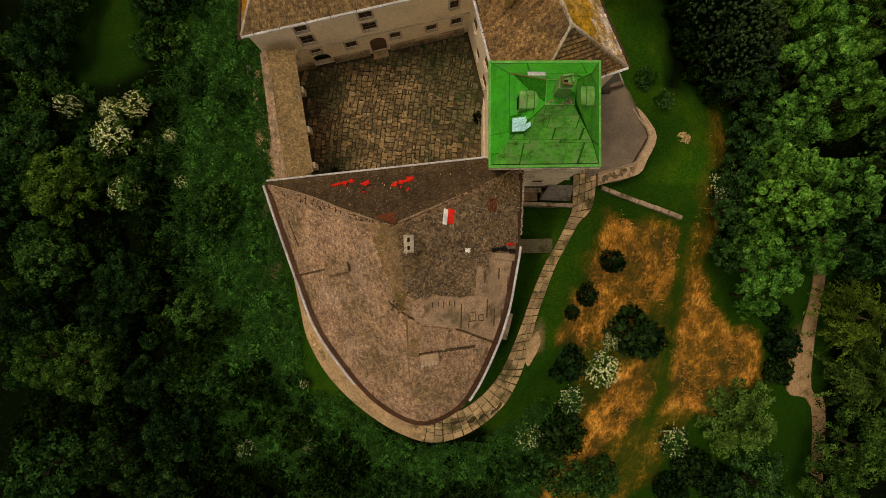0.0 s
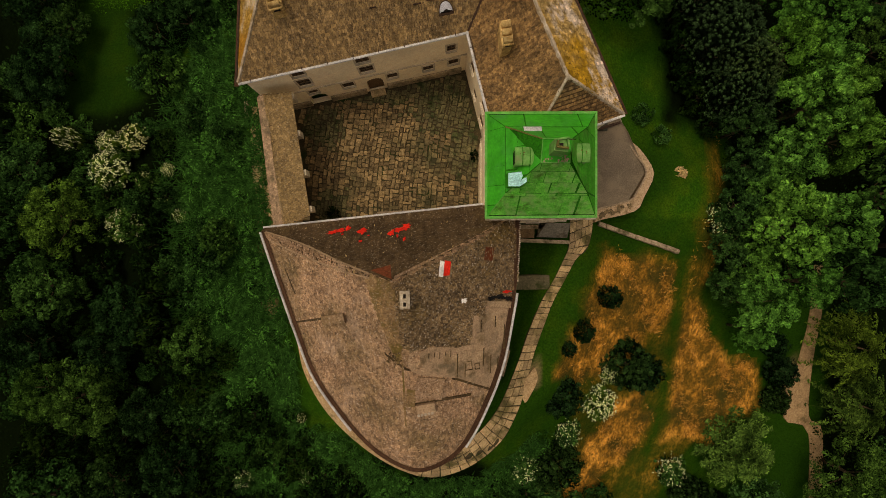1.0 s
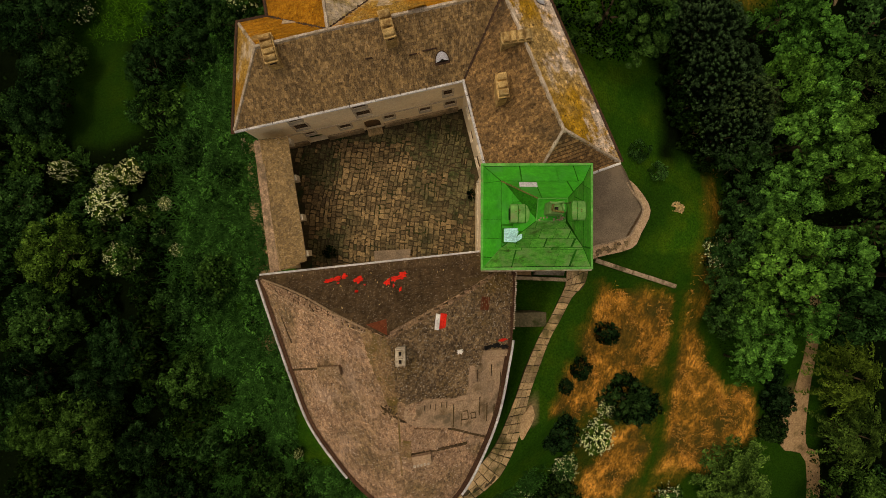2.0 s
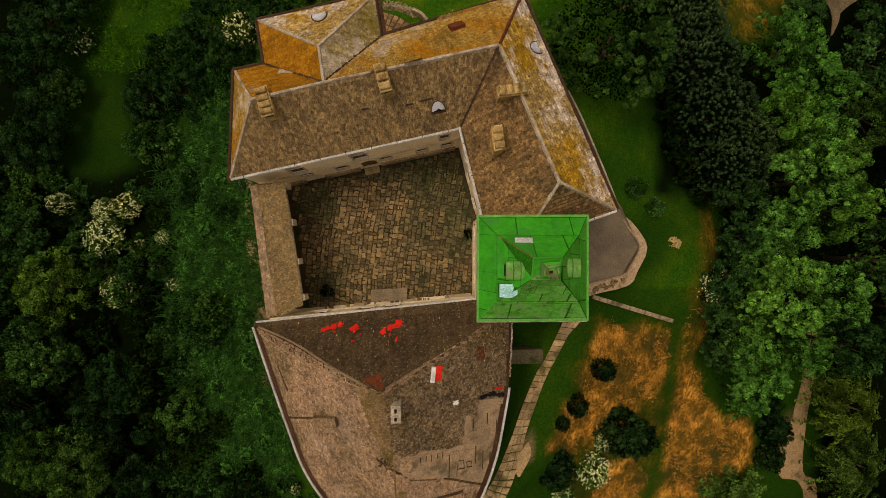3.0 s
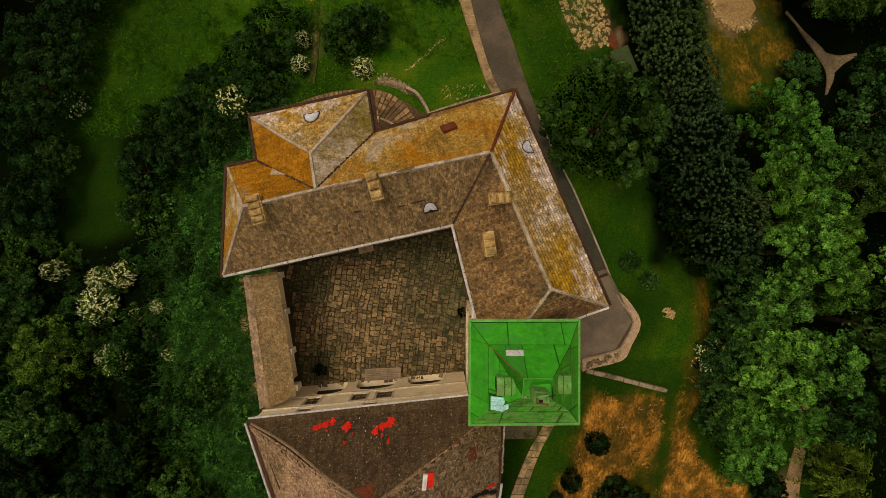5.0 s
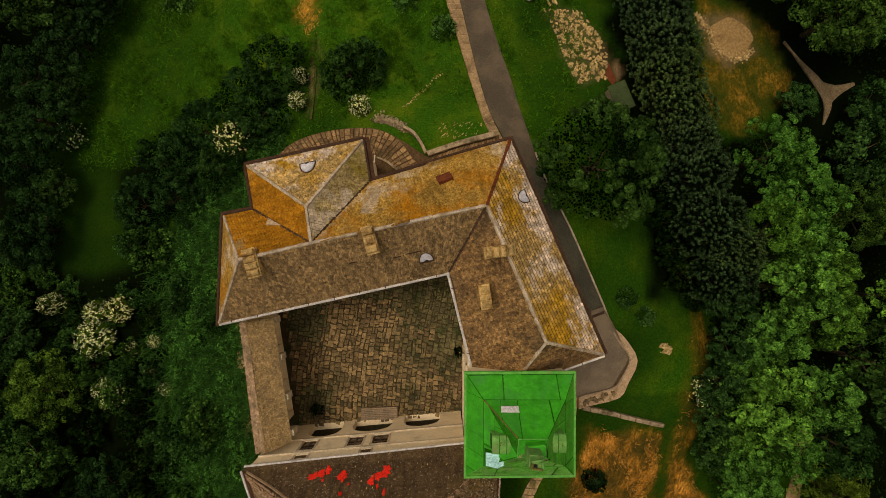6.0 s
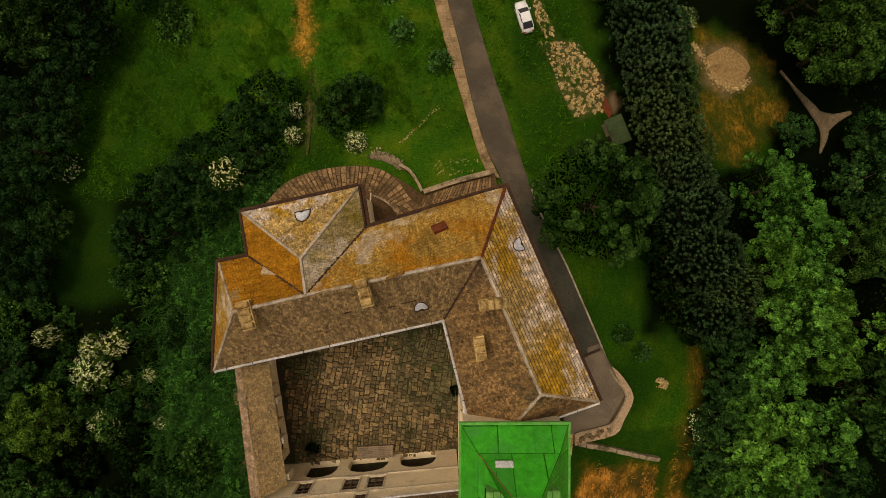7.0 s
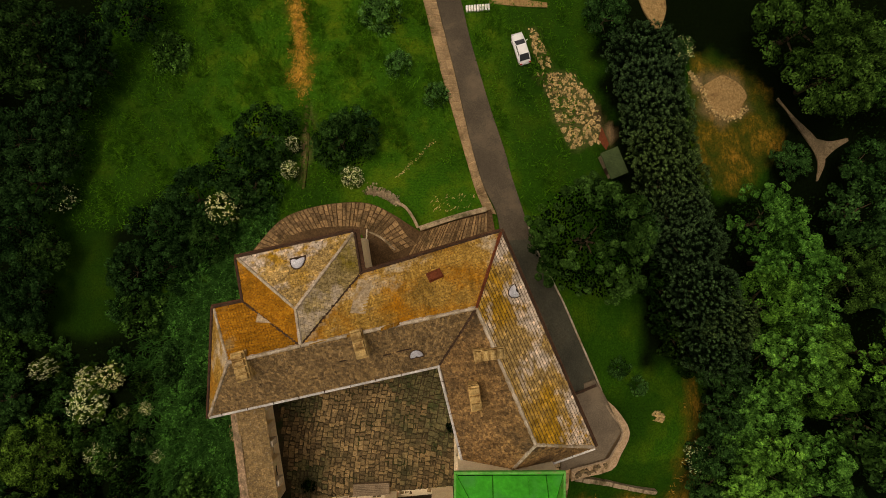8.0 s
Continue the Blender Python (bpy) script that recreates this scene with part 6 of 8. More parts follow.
for zz, k in ((23.1, 0.34), (19.4, 0.16), (14.4, 0.18)):
    g = Geo()
    for a, b in zip(TW, TW[1:] + TW[:1]):
        m = ((a[0] + b[0]) / 2, (a[1] + b[1]) / 2)
        dx, dy = b[0] - a[0], b[1] - a[1]
        L = math.hypot(dx, dy)
        g.box((m[0] + dy / L * 0.08, m[1] - dx / L * 0.08, zz), (L + 0.3, 0.2, k), math.atan2(dy, dx))
    part("cornice", g, SILL, tower)

# sloped infill roof between the palace and the tower
setting("link_roof", Geo().slab([(4.35, 15.0, 19.9), (9.2, 15.3, 21.6), (9.3, 16.2, 21.9), (4.5, 16.6, 20.1)], 0.5).box((4.75, 15.6, 14.5), (0.5, 1.6, 11.0)), PLASTER, "cream plaster link between palace and tower", "wall")

# ---------------------------------------------------------------- terrace, court, walls
setting("terrace", Geo().prism(TER, 3.0, lambda x, y: 7.15 + 0.9 * max(0.0, min(1.0, (y - 13.7) / 4.6))), TERRACE, "grey asphalt terrace beside the tower", "terrace")


def wall_strip(line_out, line_in, z0, z1):
    g = Geo()
    for a, b, c, d in zip(line_out[:-1], line_out[1:], line_in[1:], line_in[:-1]):
        g.prism([a, b, c, d], z0, z1)
    return g


P_OUT = spline([(22.9, 17.3), (24.2, 16.1), (25.65, 13.5), (24.5, 10.7), (23.4, 8.95), (19.6, 7.95), (18.6, 7.6)], 3)
P_IN = spline([(22.4, 17.6), (23.4, 15.9), (24.8, 13.6), (23.6, 11.1), (22.7, 10.1), (19.4, 9.2), (18.6, 8.9)], 3)
parapet = setting("parapet", wall_strip(P_OUT, P_IN, 2.5, 7.45), PARAPET, "tan stone parapet round the terrace", "parapet")
part("coping", wall_strip(offset_line(P_IN, -0.02), offset_line(P_IN, -0.2), 7.4, 7.62), WOOD, parapet, "dark timber rail")
r = random.Random(5)
g = Geo()
for k in range(26):
    t = r.random()
    x, y = 19.2 + 3.6 * t, 8.35 + 1.05 * t + r.uniform(-0.25, 0.35)
    g.box((x, y, 7.52), (r.uniform(0.2, 0.6), r.uniform(0.15, 0.35), r.uniform(0.1, 0.25)), r.uniform(0, 3))
part("parapet_rubble", g, RUIN, parapet, "loose rubble on the wall", "stuff")
low = Geo()
for i in range(11):
    t0, t1 = i / 11, (i + 0.94) / 11
    ax, ay, bx, by = 19.3 + 11.6 * t0, 7.5 - 3.5 * t0, 19.3 + 11.6 * t1, 7.5 - 3.5 * t1
    n = Vector((3.5, 11.6)).normalized() * 0.26
    h = r.uniform(0.5, 0.75)
    low.prism([(ax - n.x, ay - n.y), (bx - n.x, by - n.y), (bx + n.x, by + n.y), (ax + n.x, ay + n.y)], lambda x, y: ground(x, y) - 0.6, lambda x, y, hh=h: ground(x, y) + hh)
setting("boundary_wall", low, STONE_WALL, "low pale stone wall running down the slope", "low wall")
setting("cellar_roof", Geo().slab([(11.4, 5.8, 8.3), (15.0, 5.7, 8.3), (15.1, 7.4, 9.5), (12.3, 7.4, 9.5)], 0.6).box((13.2, 6.6, 7.6), (3.2, 1.4, 1.4)), CELLAR, "grey sheet roof over the cellar stair", "cellar roof")
setting("stair_wall", Geo().box((12.4, 5.3, 6.2), (6.0, 0.4, 4.0), -0.04).box((9.0, 6.0, 6.4), (3.6, 0.35, 3.0)).box((9.8, 7.0, 6.6), (4.6, 0.5, 3.4)), STONE_WALL, "low stone wall by the cellar stair", "low wall")
setting("cellar_floor", Geo().box((9.3, 6.5, 7.75), (3.8, 1.5, 0.5), -0.03), FAN_SLAB, "tan flagged floor before the cellar stair", "floor")
setting("drain_channel", Geo().slab([(x, y, max(8.16, ground(x, y) + 0.34)) for x, y in ((18.3, 18.2), (21.4, 19.25), (21.3, 19.55), (18.2, 18.5))], 0.06), DARK_METAL, "dark iron drain grating across the drive", "drain")
setting("concrete_apron", Geo().box((10.4, 0.35, 6.4), (5.4, 1.7, 2.2), 0.02), MOSSY, "mossy concrete slab in the grass", "slab")
setting("concrete_post", Geo().box((7.4, -9.2, 7.2), (1.2, 3.2, 0.9), -0.25), STONE_WALL, "grey concrete step beside the wall", "step")

court = setting("courtyard", Geo().prism([(-18.4, 20.5), (3.2, 25.4), (5.2, 15.6), (5.0, 4.0), (-15.8, 3.0)], 6.0, 9.70), MORTAR, "stone-paved castle courtyard", "courtyard")

# steps and paving north of the bay
fan = setting("fan_paving", Geo().prism([(-19.3, 34.6)] + spline([(-19.0, 35.4), (-16.1, 38.7), (-12.8, 40.2), (-8.85, 40.9), (-5.5, 40.8), (-2.9, 39.6), (-0.4, 38.0), (0.3, 37.6)], 3) + [(8.6, 40.2), (9.2, 37.0), (-4.4, 33.3), (-5.6, 33.2), (-6.4, 37.2), (-16.5, 34.8)],
                                          5.0, 9.28), JOINT, "fan-shaped tan slab paving round the palace", "paving")
part("area_wall", Geo().prism(spline([(-5.6, 37.6), (-4.5, 37.15), (-3.4, 36.4), (-2.5, 35.5)], 4) + spline([(-2.65, 35.35), (-3.5, 36.2), (-4.6, 36.95), (-5.6, 37.4)], 4), 8.0, 9.65), STONE_WALL, fan, "pale curved kerb")
part("area_wall", Geo().box((-5.95, 36.2, 9.05), (0.16, 3.2, 0.6), -0.06), SILL, fan, "pale stair wall")
setting("planting_bed", Geo().prism([(-5.8, 37.4), (-4.55, 37.0), (-3.4, 36.2), (-2.6, 35.3), (-3.4, 33.9), (-5.8, 33.2)], 8.8, 9.33), JOINT, "bare dark earth bed in the curved kerb", "bed")
g = Geo()
n = 8
for a, b in zip(spline([(0.3, 37.9), (4.2, 39.2), (8.0, 40.2)], 4)[:-1], spline([(0.3, 37.9), (4.2, 39.2), (8.0, 40.2)], 4)[1:]):
    d = (Vector(b) - Vector(a)).normalized()
    o = Vector((-d.y, d.x)) * 0.28
    g.prism([(a[0] - o.x, a[1] - o.y), (b[0] - o.x, b[1] - o.y), (b[0] + o.x, b[1] + o.y), (a[0] + o.x, a[1] + o.y)], lambda x, y: ground(x, y) - 1.5, 9.85)
setting("retaining_wall", g, STONE_WALL, "tan stone retaining wall by the drive", "retaining wall")
r = random.Random(8)
g = Geo()
for x, y in spline([(-6.0, 42.4), (-4.6, 42.1), (-3.3, 41.5), (-2.4, 41.0)], 8):
    for k in range(34):
        s = r.uniform(0.07, 0.24)
        q = r.gauss(0, 0.36)
        g.box((x + r.gauss(0, 0.2), y + q, ground(x, y) + max(0.0, 0.55 - abs(q)) * r.random()), (s, s * r.uniform(0.6, 1), s * r.uniform(0.5, 0.9)), r.uniform(0, 3), r.uniform(0.6, 0.95))
tagged(new("ruined_wall", g.mesh("ruined_wall", STONE_WALL)), "tumbled brown rubble of a ruined wall", "rubble wall", "", "stuff")
wing_line = spline([(-2.5, 41.0), (-1.4, 40.4), (-0.5, 39.2), (0.1, 38.0)], 5)
setting("wing_wall", wall_strip(offset_line(wing_line, 0.16), offset_line(wing_line, -0.16), 6.0, lambda x, y: 9.85), STONE_WALL, "thin tan stone wall curving to the drive", "low wall")

# ---------------------------------------------------------------- plants
def leaf_quads(c, nrm, size, r, aspect=0.7):
    """Leaf rhombs at c (n, 3) facing nrm, with random turn."""
    n = len(c)
    nrm = nrm / (np.linalg.norm(nrm, axis=1, keepdims=True) + 1e-9)
    t = r.normal(size=(n, 3))
    t -= nrm * (t * nrm).sum(1, keepdims=True)
    t /= np.linalg.norm(t, axis=1, keepdims=True) + 1e-9
    b = np.cross(nrm, t)
    s = (size * r.uniform(0.6, 1.3, n))[:, None]
    drop = nrm * s * 0.18
    v = np.stack([c - t * s - drop, c - b * s * aspect, c + t * s - drop, c + b * s * aspect], 1).reshape(-1, 3)
    return v, np.arange(4 * n).reshape(-1, 4)


def ball(n, r, low=-1.0):
    """Random unit directions with z above low."""
    d = r.normal(size=(n * 3, 3))
    d /= np.linalg.norm(d, axis=1, keepdims=True)
    d = d[d[:, 2] > low]
    return d[:n]


def crown_mesh(name, seed, mat, lobes=16, subs=11, leaves=5200, leaf=0.062, centre=1.35, tall=0.8, lobe_r=(0.26, 0.42), sub_r=(0.1, 0.17), inner=10):
    """A crown of leaf clumps on rounded limbs, uneven in outline; radius about 1."""
    r = np.random.default_rng(seed)
    d = ball(lobes, r, -0.25)
    lr = r.uniform(*lobe_r, lobes)
    lc = d * (1.02 - lr * r.uniform(0.7, 1.9, lobes))[:, None]
    sc, sr = [], []
    lt = r.uniform(0.3, 1.0, lobes)
    for k in range(lobes):
        e = ball(subs, r, -0.35)
        q = r.uniform(*sub_r, len(e))
        sc.append(lc[k] + e * (lr[k] * r.uniform(0.75, 1.0, len(e)))[:, None])
        sr.append(q)
    sc, sr = np.concatenate(sc), np.concatenate(sr)
    k = r.integers(0, len(sc), leaves)
    st = r.normal(0, 0.2, len(sc))
    e = ball(leaves, r, -0.15)
    p = sc[k] + e * (sr[k] * r.uniform(0.6, 1.05, leaves) ** 0.5)[:, None]
    nn = e + np.array([0, 0, 0.12]) + r.normal(size=(leaves, 3)) * 0.16
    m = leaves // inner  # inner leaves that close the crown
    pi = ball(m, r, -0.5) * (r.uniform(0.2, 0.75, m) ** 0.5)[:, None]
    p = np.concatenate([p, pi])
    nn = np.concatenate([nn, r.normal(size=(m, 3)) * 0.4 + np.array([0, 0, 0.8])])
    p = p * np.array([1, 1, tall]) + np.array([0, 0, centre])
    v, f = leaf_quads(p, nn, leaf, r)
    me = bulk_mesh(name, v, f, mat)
    # inner leaves get the near-black tone: crown shade put into the colour
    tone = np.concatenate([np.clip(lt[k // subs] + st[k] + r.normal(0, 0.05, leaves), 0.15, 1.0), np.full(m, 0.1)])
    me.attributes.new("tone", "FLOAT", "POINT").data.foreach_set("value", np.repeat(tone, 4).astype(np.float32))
    return me


def tuft_crown(name, seed, mat, tufts=380, per=34, leaf=0.0160, centre=1.35, tall=0.8, tuft_r=(0.050, 0.066)):
    """A dense crown of small rounded tufts set evenly over lumpy limbs; radius about 1."""
    r = np.random.default_rng(seed)
    i = np.arange(tufts) + 0.5
    z = 1 - 1.32 * (i / tufts) ** 1.25
    a = i * 2.39996 + r.normal(0, 0.12, tufts)
    z = np.clip(z + r.normal(0, 0.03, tufts), -0.4, 1)
    q = np.sqrt(np.maximum(0, 1 - z * z))
    d = np.stack([q * np.cos(a), q * np.sin(a), z], 1)
    lump = np.array([noise.noise(Vector((x * 2.3, y * 2.3, zz * 2.3 + seed))) for x, y, zz in d])
    c = d * (0.92 + 0.24 * lump + r.normal(0, 0.02, tufts))[:, None]
    tr = r.uniform(*tuft_r, tufts)
    axis_ = d + np.array([0, 0, 0.7])
    axis_ /= np.linalg.norm(axis_, axis=1, keepdims=True)
    e = ball(tufts * per + 50, r, -1.0)[:tufts * per]
    ax = np.repeat(axis_, per, 0)
    s = (e * ax).sum(1, keepdims=True)
    e = np.where(s < -0.1, e - 2 * s * ax, e)
    h = np.maximum(0, (e * ax).sum(1, keepdims=True))
    p = np.repeat(c, per, 0) + np.repeat(tr, per)[:, None] * ((e - h * ax) * (1 - 0.35 * h) + ax * h * 1.9)
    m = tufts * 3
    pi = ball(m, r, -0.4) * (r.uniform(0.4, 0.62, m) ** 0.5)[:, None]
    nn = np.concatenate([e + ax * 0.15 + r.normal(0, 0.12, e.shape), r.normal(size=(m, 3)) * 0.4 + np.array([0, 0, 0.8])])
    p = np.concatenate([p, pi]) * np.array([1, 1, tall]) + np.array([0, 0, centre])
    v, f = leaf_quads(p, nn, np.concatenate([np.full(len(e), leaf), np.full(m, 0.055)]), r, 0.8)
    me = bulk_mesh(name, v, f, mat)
    # tuft bases and inner leaves darkened, tips lightened: light and shade by height
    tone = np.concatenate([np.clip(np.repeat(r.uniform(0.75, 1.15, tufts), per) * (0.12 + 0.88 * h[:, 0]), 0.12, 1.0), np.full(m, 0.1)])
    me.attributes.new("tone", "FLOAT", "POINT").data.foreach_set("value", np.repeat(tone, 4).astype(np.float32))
    return me


def trunk_geo(seed, high=1.35, rad=0.055, limbs=6):
    r = random.Random(seed)
    g = Geo().tube([(0, 0, -0.1), (r.uniform(-0.03, 0.03), r.uniform(-0.03, 0.03), high * 0.5), (0.02, 0.01, high)], [rad * 1.25, rad * 0.85, rad * 0.5], 8)
    for k in range(limbs):
        a = 2 * math.pi * k / limbs + r.uniform(-0.4, 0.4)
        z = high * r.uniform(0.5, 0.9)
        L = r.uniform(0.45, 0.7) * (1.0 if high > 1 else 0.45)
        g.tube([(0, 0, z), (math.cos(a) * L * 0.5, math.sin(a) * L * 0.5, z + 0.22), (math.cos(a) * L, math.sin(a) * L, z + r.uniform(0.25, 0.5))], [rad * 0.5, rad * 0.32, rad * 0.12], 5)
    return g


def spruce_mesh(name, seed, mat):
    """Layers of drooping needle branches round a stem; radius 1, height 2.15."""
    r = np.random.default_rng(seed)
    P, N, T = [], [], []
    for lay in range(15):
        t = lay / 14
        R = (1 - t) ** 0.8 * 0.98 + 0.04
        z = 0.35 + 1.75 * t
        for b in range(int(7 + 9 * (1 - t))):
            a = r.uniform(0, 2 * math.pi)
            L = R * r.uniform(0.75, 1.05)
            n = int(16 + 60 * L)
            s = r.uniform(0.05, 1, n) ** 0.7
            w = r.normal(0, 0.07, n) * (1.1 - s * 0.6)
            x, y = np.cos(a) * s * L - np.sin(a) * w, np.sin(a) * s * L + np.cos(a) * w
            zz = z - 0.22 * s * L + 0.1 * s * s - np.abs(w) * 0.4
            P.append(np.stack([x, y, zz], 1))
            N.append(np.stack([r.normal(0, 0.3, n), r.normal(0, 0.3, n), np.ones(n)], 1))
            # needles coloured darker towards the stem, as shade within the crown
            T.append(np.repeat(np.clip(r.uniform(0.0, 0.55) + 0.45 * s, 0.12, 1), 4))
    v, f = leaf_quads(np.concatenate(P), np.concatenate(N), 0.035, r, 0.4)
    me = bulk_mesh(name, v, f, mat)
    me.attributes.new("tone", "FLOAT", "POINT").data.foreach_set("value", np.concatenate(T).astype(np.float32))
    return me


def willow_mesh(name, seed, mat):
    """Long hanging sprays that sweep sideways; radius 1."""
    r = np.random.default_rng(seed)
    P, N, T = [], [], []
    for k in range(95):
        a, L = r.uniform(0, 2 * math.pi), r.uniform(0.35, 1.05)
        x0, y0 = np.cos(a) * L * 0.4, np.sin(a) * L * 0.4
        z0 = 2.0 - 0.55 * L + r.normal(0, 0.1)
        n = 64
        s = r.uniform(0, 1, n)
        w = r.normal(0, 0.085, n) * (1.15 - s)
        b = a + r.normal(0, 0.35)
        P.append(np.stack([x0 + np.cos(b) * s * L * 0.7 - np.sin(b) * w, y0 + np.sin(b) * s * L * 0.7 + np.cos(b) * w, z0 - 0.7 * s ** 2 * L - np.abs(w) * 0.8 + r.normal(0, 0.015, n)], 1))
        N.append(np.stack([np.cos(b) * s - np.sin(b) * w * 6, np.sin(b) * s + np.cos(b) * w * 6, np.ones(n) * 0.8], 1) + r.normal(0, 0.15, (n, 3)))
        # sprays also coloured darker towards the stem, as painted crown shade
        T.append(np.repeat(np.clip(r.uniform(0.15, 0.95) * (0.45 + 0.55 * s), 0.12, 1), 4))
    v, f = leaf_quads(np.concatenate(P), np.concatenate(N), 0.042, r, 0.34)
    me = bulk_mesh(name, v, f, mat)
    me.attributes.new("tone", "FLOAT", "POINT").data.foreach_set("value", np.concatenate(T).astype(np.float32))
    return me


def blossom_mesh(name, seed, heads, mat, centre, tall, R=1.0, spread=0.6):
    """Flat cream flower heads over the top of a shrub."""
    r = np.random.default_rng(seed)
    d = ball(heads, r, 0.05)
    keep = np.array([noise.noise(Vector((x * 3.1, y * 3.1, seed))) for x, y, z in d]) + 0.35 * d[:, 2] + r.normal(0, 0.1, heads) > 0.02
    d = d[keep]
    c = d * R * r.uniform(0.7, 1.06, len(d))[:, None] * np.array([1, 1, tall]) + np.array([0, 0, centre])
    P = (c[:, None, :] + r.normal(0, 0.022, (len(c), 5, 3))).reshape(-1, 3)
    N = np.repeat(d + np.array([0, 0, 0.8]), 5, 0) + r.normal(0, 0.25, (len(P), 3))
    v, f = leaf_quads(P, N, 0.022, r, 0.9)
    return bulk_mesh(name, v, f, mat)


def plant(name, crown, label, category, group, seed, shrub=False, blossom=None, high=1.35):
    """A prototype plant, base at the origin: trunk, crown, blossom."""
    ob = thing(name, 0, 0, 0, label, category, group)
    part("trunk", trunk_geo(seed, 0.55 if shrub else high, 0.03 if shrub else 0.055), BARK, ob, local=True, smooth=True)
    c = new("crown", crown)
    c.parent = ob
    if blossom:
        b = new("blossom", blossom)
        b.parent = ob
        tagged(b, "flat cream flower heads")
    return ob


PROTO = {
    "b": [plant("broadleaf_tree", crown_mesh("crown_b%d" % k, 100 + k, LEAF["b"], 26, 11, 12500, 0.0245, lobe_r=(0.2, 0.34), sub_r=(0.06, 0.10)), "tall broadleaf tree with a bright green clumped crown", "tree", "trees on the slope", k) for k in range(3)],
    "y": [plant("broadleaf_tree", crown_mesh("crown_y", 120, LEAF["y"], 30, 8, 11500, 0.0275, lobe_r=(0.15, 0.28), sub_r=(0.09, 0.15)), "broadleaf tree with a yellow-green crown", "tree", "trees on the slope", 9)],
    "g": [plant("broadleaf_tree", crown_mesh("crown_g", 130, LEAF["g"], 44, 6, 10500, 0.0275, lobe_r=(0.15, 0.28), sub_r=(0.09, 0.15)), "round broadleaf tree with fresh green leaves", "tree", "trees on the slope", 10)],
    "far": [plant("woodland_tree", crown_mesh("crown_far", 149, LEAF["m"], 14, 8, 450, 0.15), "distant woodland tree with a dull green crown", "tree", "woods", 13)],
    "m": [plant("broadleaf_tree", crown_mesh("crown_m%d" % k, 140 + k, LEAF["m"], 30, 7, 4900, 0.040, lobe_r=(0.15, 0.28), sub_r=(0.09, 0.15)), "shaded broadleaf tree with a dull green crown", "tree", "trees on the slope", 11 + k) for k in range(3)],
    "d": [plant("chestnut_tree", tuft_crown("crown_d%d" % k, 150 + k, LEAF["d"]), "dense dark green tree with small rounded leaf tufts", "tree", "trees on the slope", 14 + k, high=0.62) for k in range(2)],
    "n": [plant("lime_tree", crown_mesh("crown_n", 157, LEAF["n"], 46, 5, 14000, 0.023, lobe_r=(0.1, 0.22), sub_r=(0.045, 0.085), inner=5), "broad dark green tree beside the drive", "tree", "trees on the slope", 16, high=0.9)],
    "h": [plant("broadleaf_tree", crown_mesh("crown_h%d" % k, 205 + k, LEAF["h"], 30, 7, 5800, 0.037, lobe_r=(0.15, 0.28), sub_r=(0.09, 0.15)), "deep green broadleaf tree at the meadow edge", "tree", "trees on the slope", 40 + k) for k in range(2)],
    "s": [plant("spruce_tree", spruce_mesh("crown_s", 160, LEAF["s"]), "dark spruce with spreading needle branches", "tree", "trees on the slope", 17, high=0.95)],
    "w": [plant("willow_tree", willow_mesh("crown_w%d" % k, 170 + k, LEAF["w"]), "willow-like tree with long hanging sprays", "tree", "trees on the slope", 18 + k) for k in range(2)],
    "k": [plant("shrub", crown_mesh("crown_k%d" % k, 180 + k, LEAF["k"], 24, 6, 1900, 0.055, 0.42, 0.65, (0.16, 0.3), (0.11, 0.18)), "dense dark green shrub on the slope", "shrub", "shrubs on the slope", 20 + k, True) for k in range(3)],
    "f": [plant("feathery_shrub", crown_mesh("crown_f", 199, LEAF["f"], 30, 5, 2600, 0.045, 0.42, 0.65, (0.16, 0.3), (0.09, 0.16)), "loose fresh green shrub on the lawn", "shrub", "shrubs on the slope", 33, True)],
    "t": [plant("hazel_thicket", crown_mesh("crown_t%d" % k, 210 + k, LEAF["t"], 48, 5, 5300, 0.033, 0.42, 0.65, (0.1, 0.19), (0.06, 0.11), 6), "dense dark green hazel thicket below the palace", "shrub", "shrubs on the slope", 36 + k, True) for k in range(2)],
    "x": [plant("dark_shrub", crown_mesh("crown_x%d" % k, 186 + k, LEAF["x"], 22, 5, 1000, 0.078, 0.42, 0.65, (0.16, 0.3), (0.11, 0.18)), "blackish green shrub, shade painted into its leaves", "shrub", "shrubs on the slope", 30 + k, True) for k in range(2)],
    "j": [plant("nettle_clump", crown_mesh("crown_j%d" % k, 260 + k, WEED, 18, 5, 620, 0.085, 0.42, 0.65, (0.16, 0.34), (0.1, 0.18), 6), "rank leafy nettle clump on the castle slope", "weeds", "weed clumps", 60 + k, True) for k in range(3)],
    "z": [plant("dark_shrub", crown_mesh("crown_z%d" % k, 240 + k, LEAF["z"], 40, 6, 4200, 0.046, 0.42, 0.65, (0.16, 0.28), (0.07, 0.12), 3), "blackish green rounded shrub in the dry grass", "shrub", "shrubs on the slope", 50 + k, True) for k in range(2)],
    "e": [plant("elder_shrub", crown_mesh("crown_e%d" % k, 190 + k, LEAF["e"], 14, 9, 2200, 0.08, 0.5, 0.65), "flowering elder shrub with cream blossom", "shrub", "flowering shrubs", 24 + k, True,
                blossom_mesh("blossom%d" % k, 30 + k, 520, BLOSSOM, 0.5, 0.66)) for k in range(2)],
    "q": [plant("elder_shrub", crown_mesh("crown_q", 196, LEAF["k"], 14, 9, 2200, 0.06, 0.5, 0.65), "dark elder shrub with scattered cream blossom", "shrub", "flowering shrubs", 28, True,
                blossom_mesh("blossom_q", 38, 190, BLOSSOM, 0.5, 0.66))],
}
pr = random.Random(21)
stands = {}


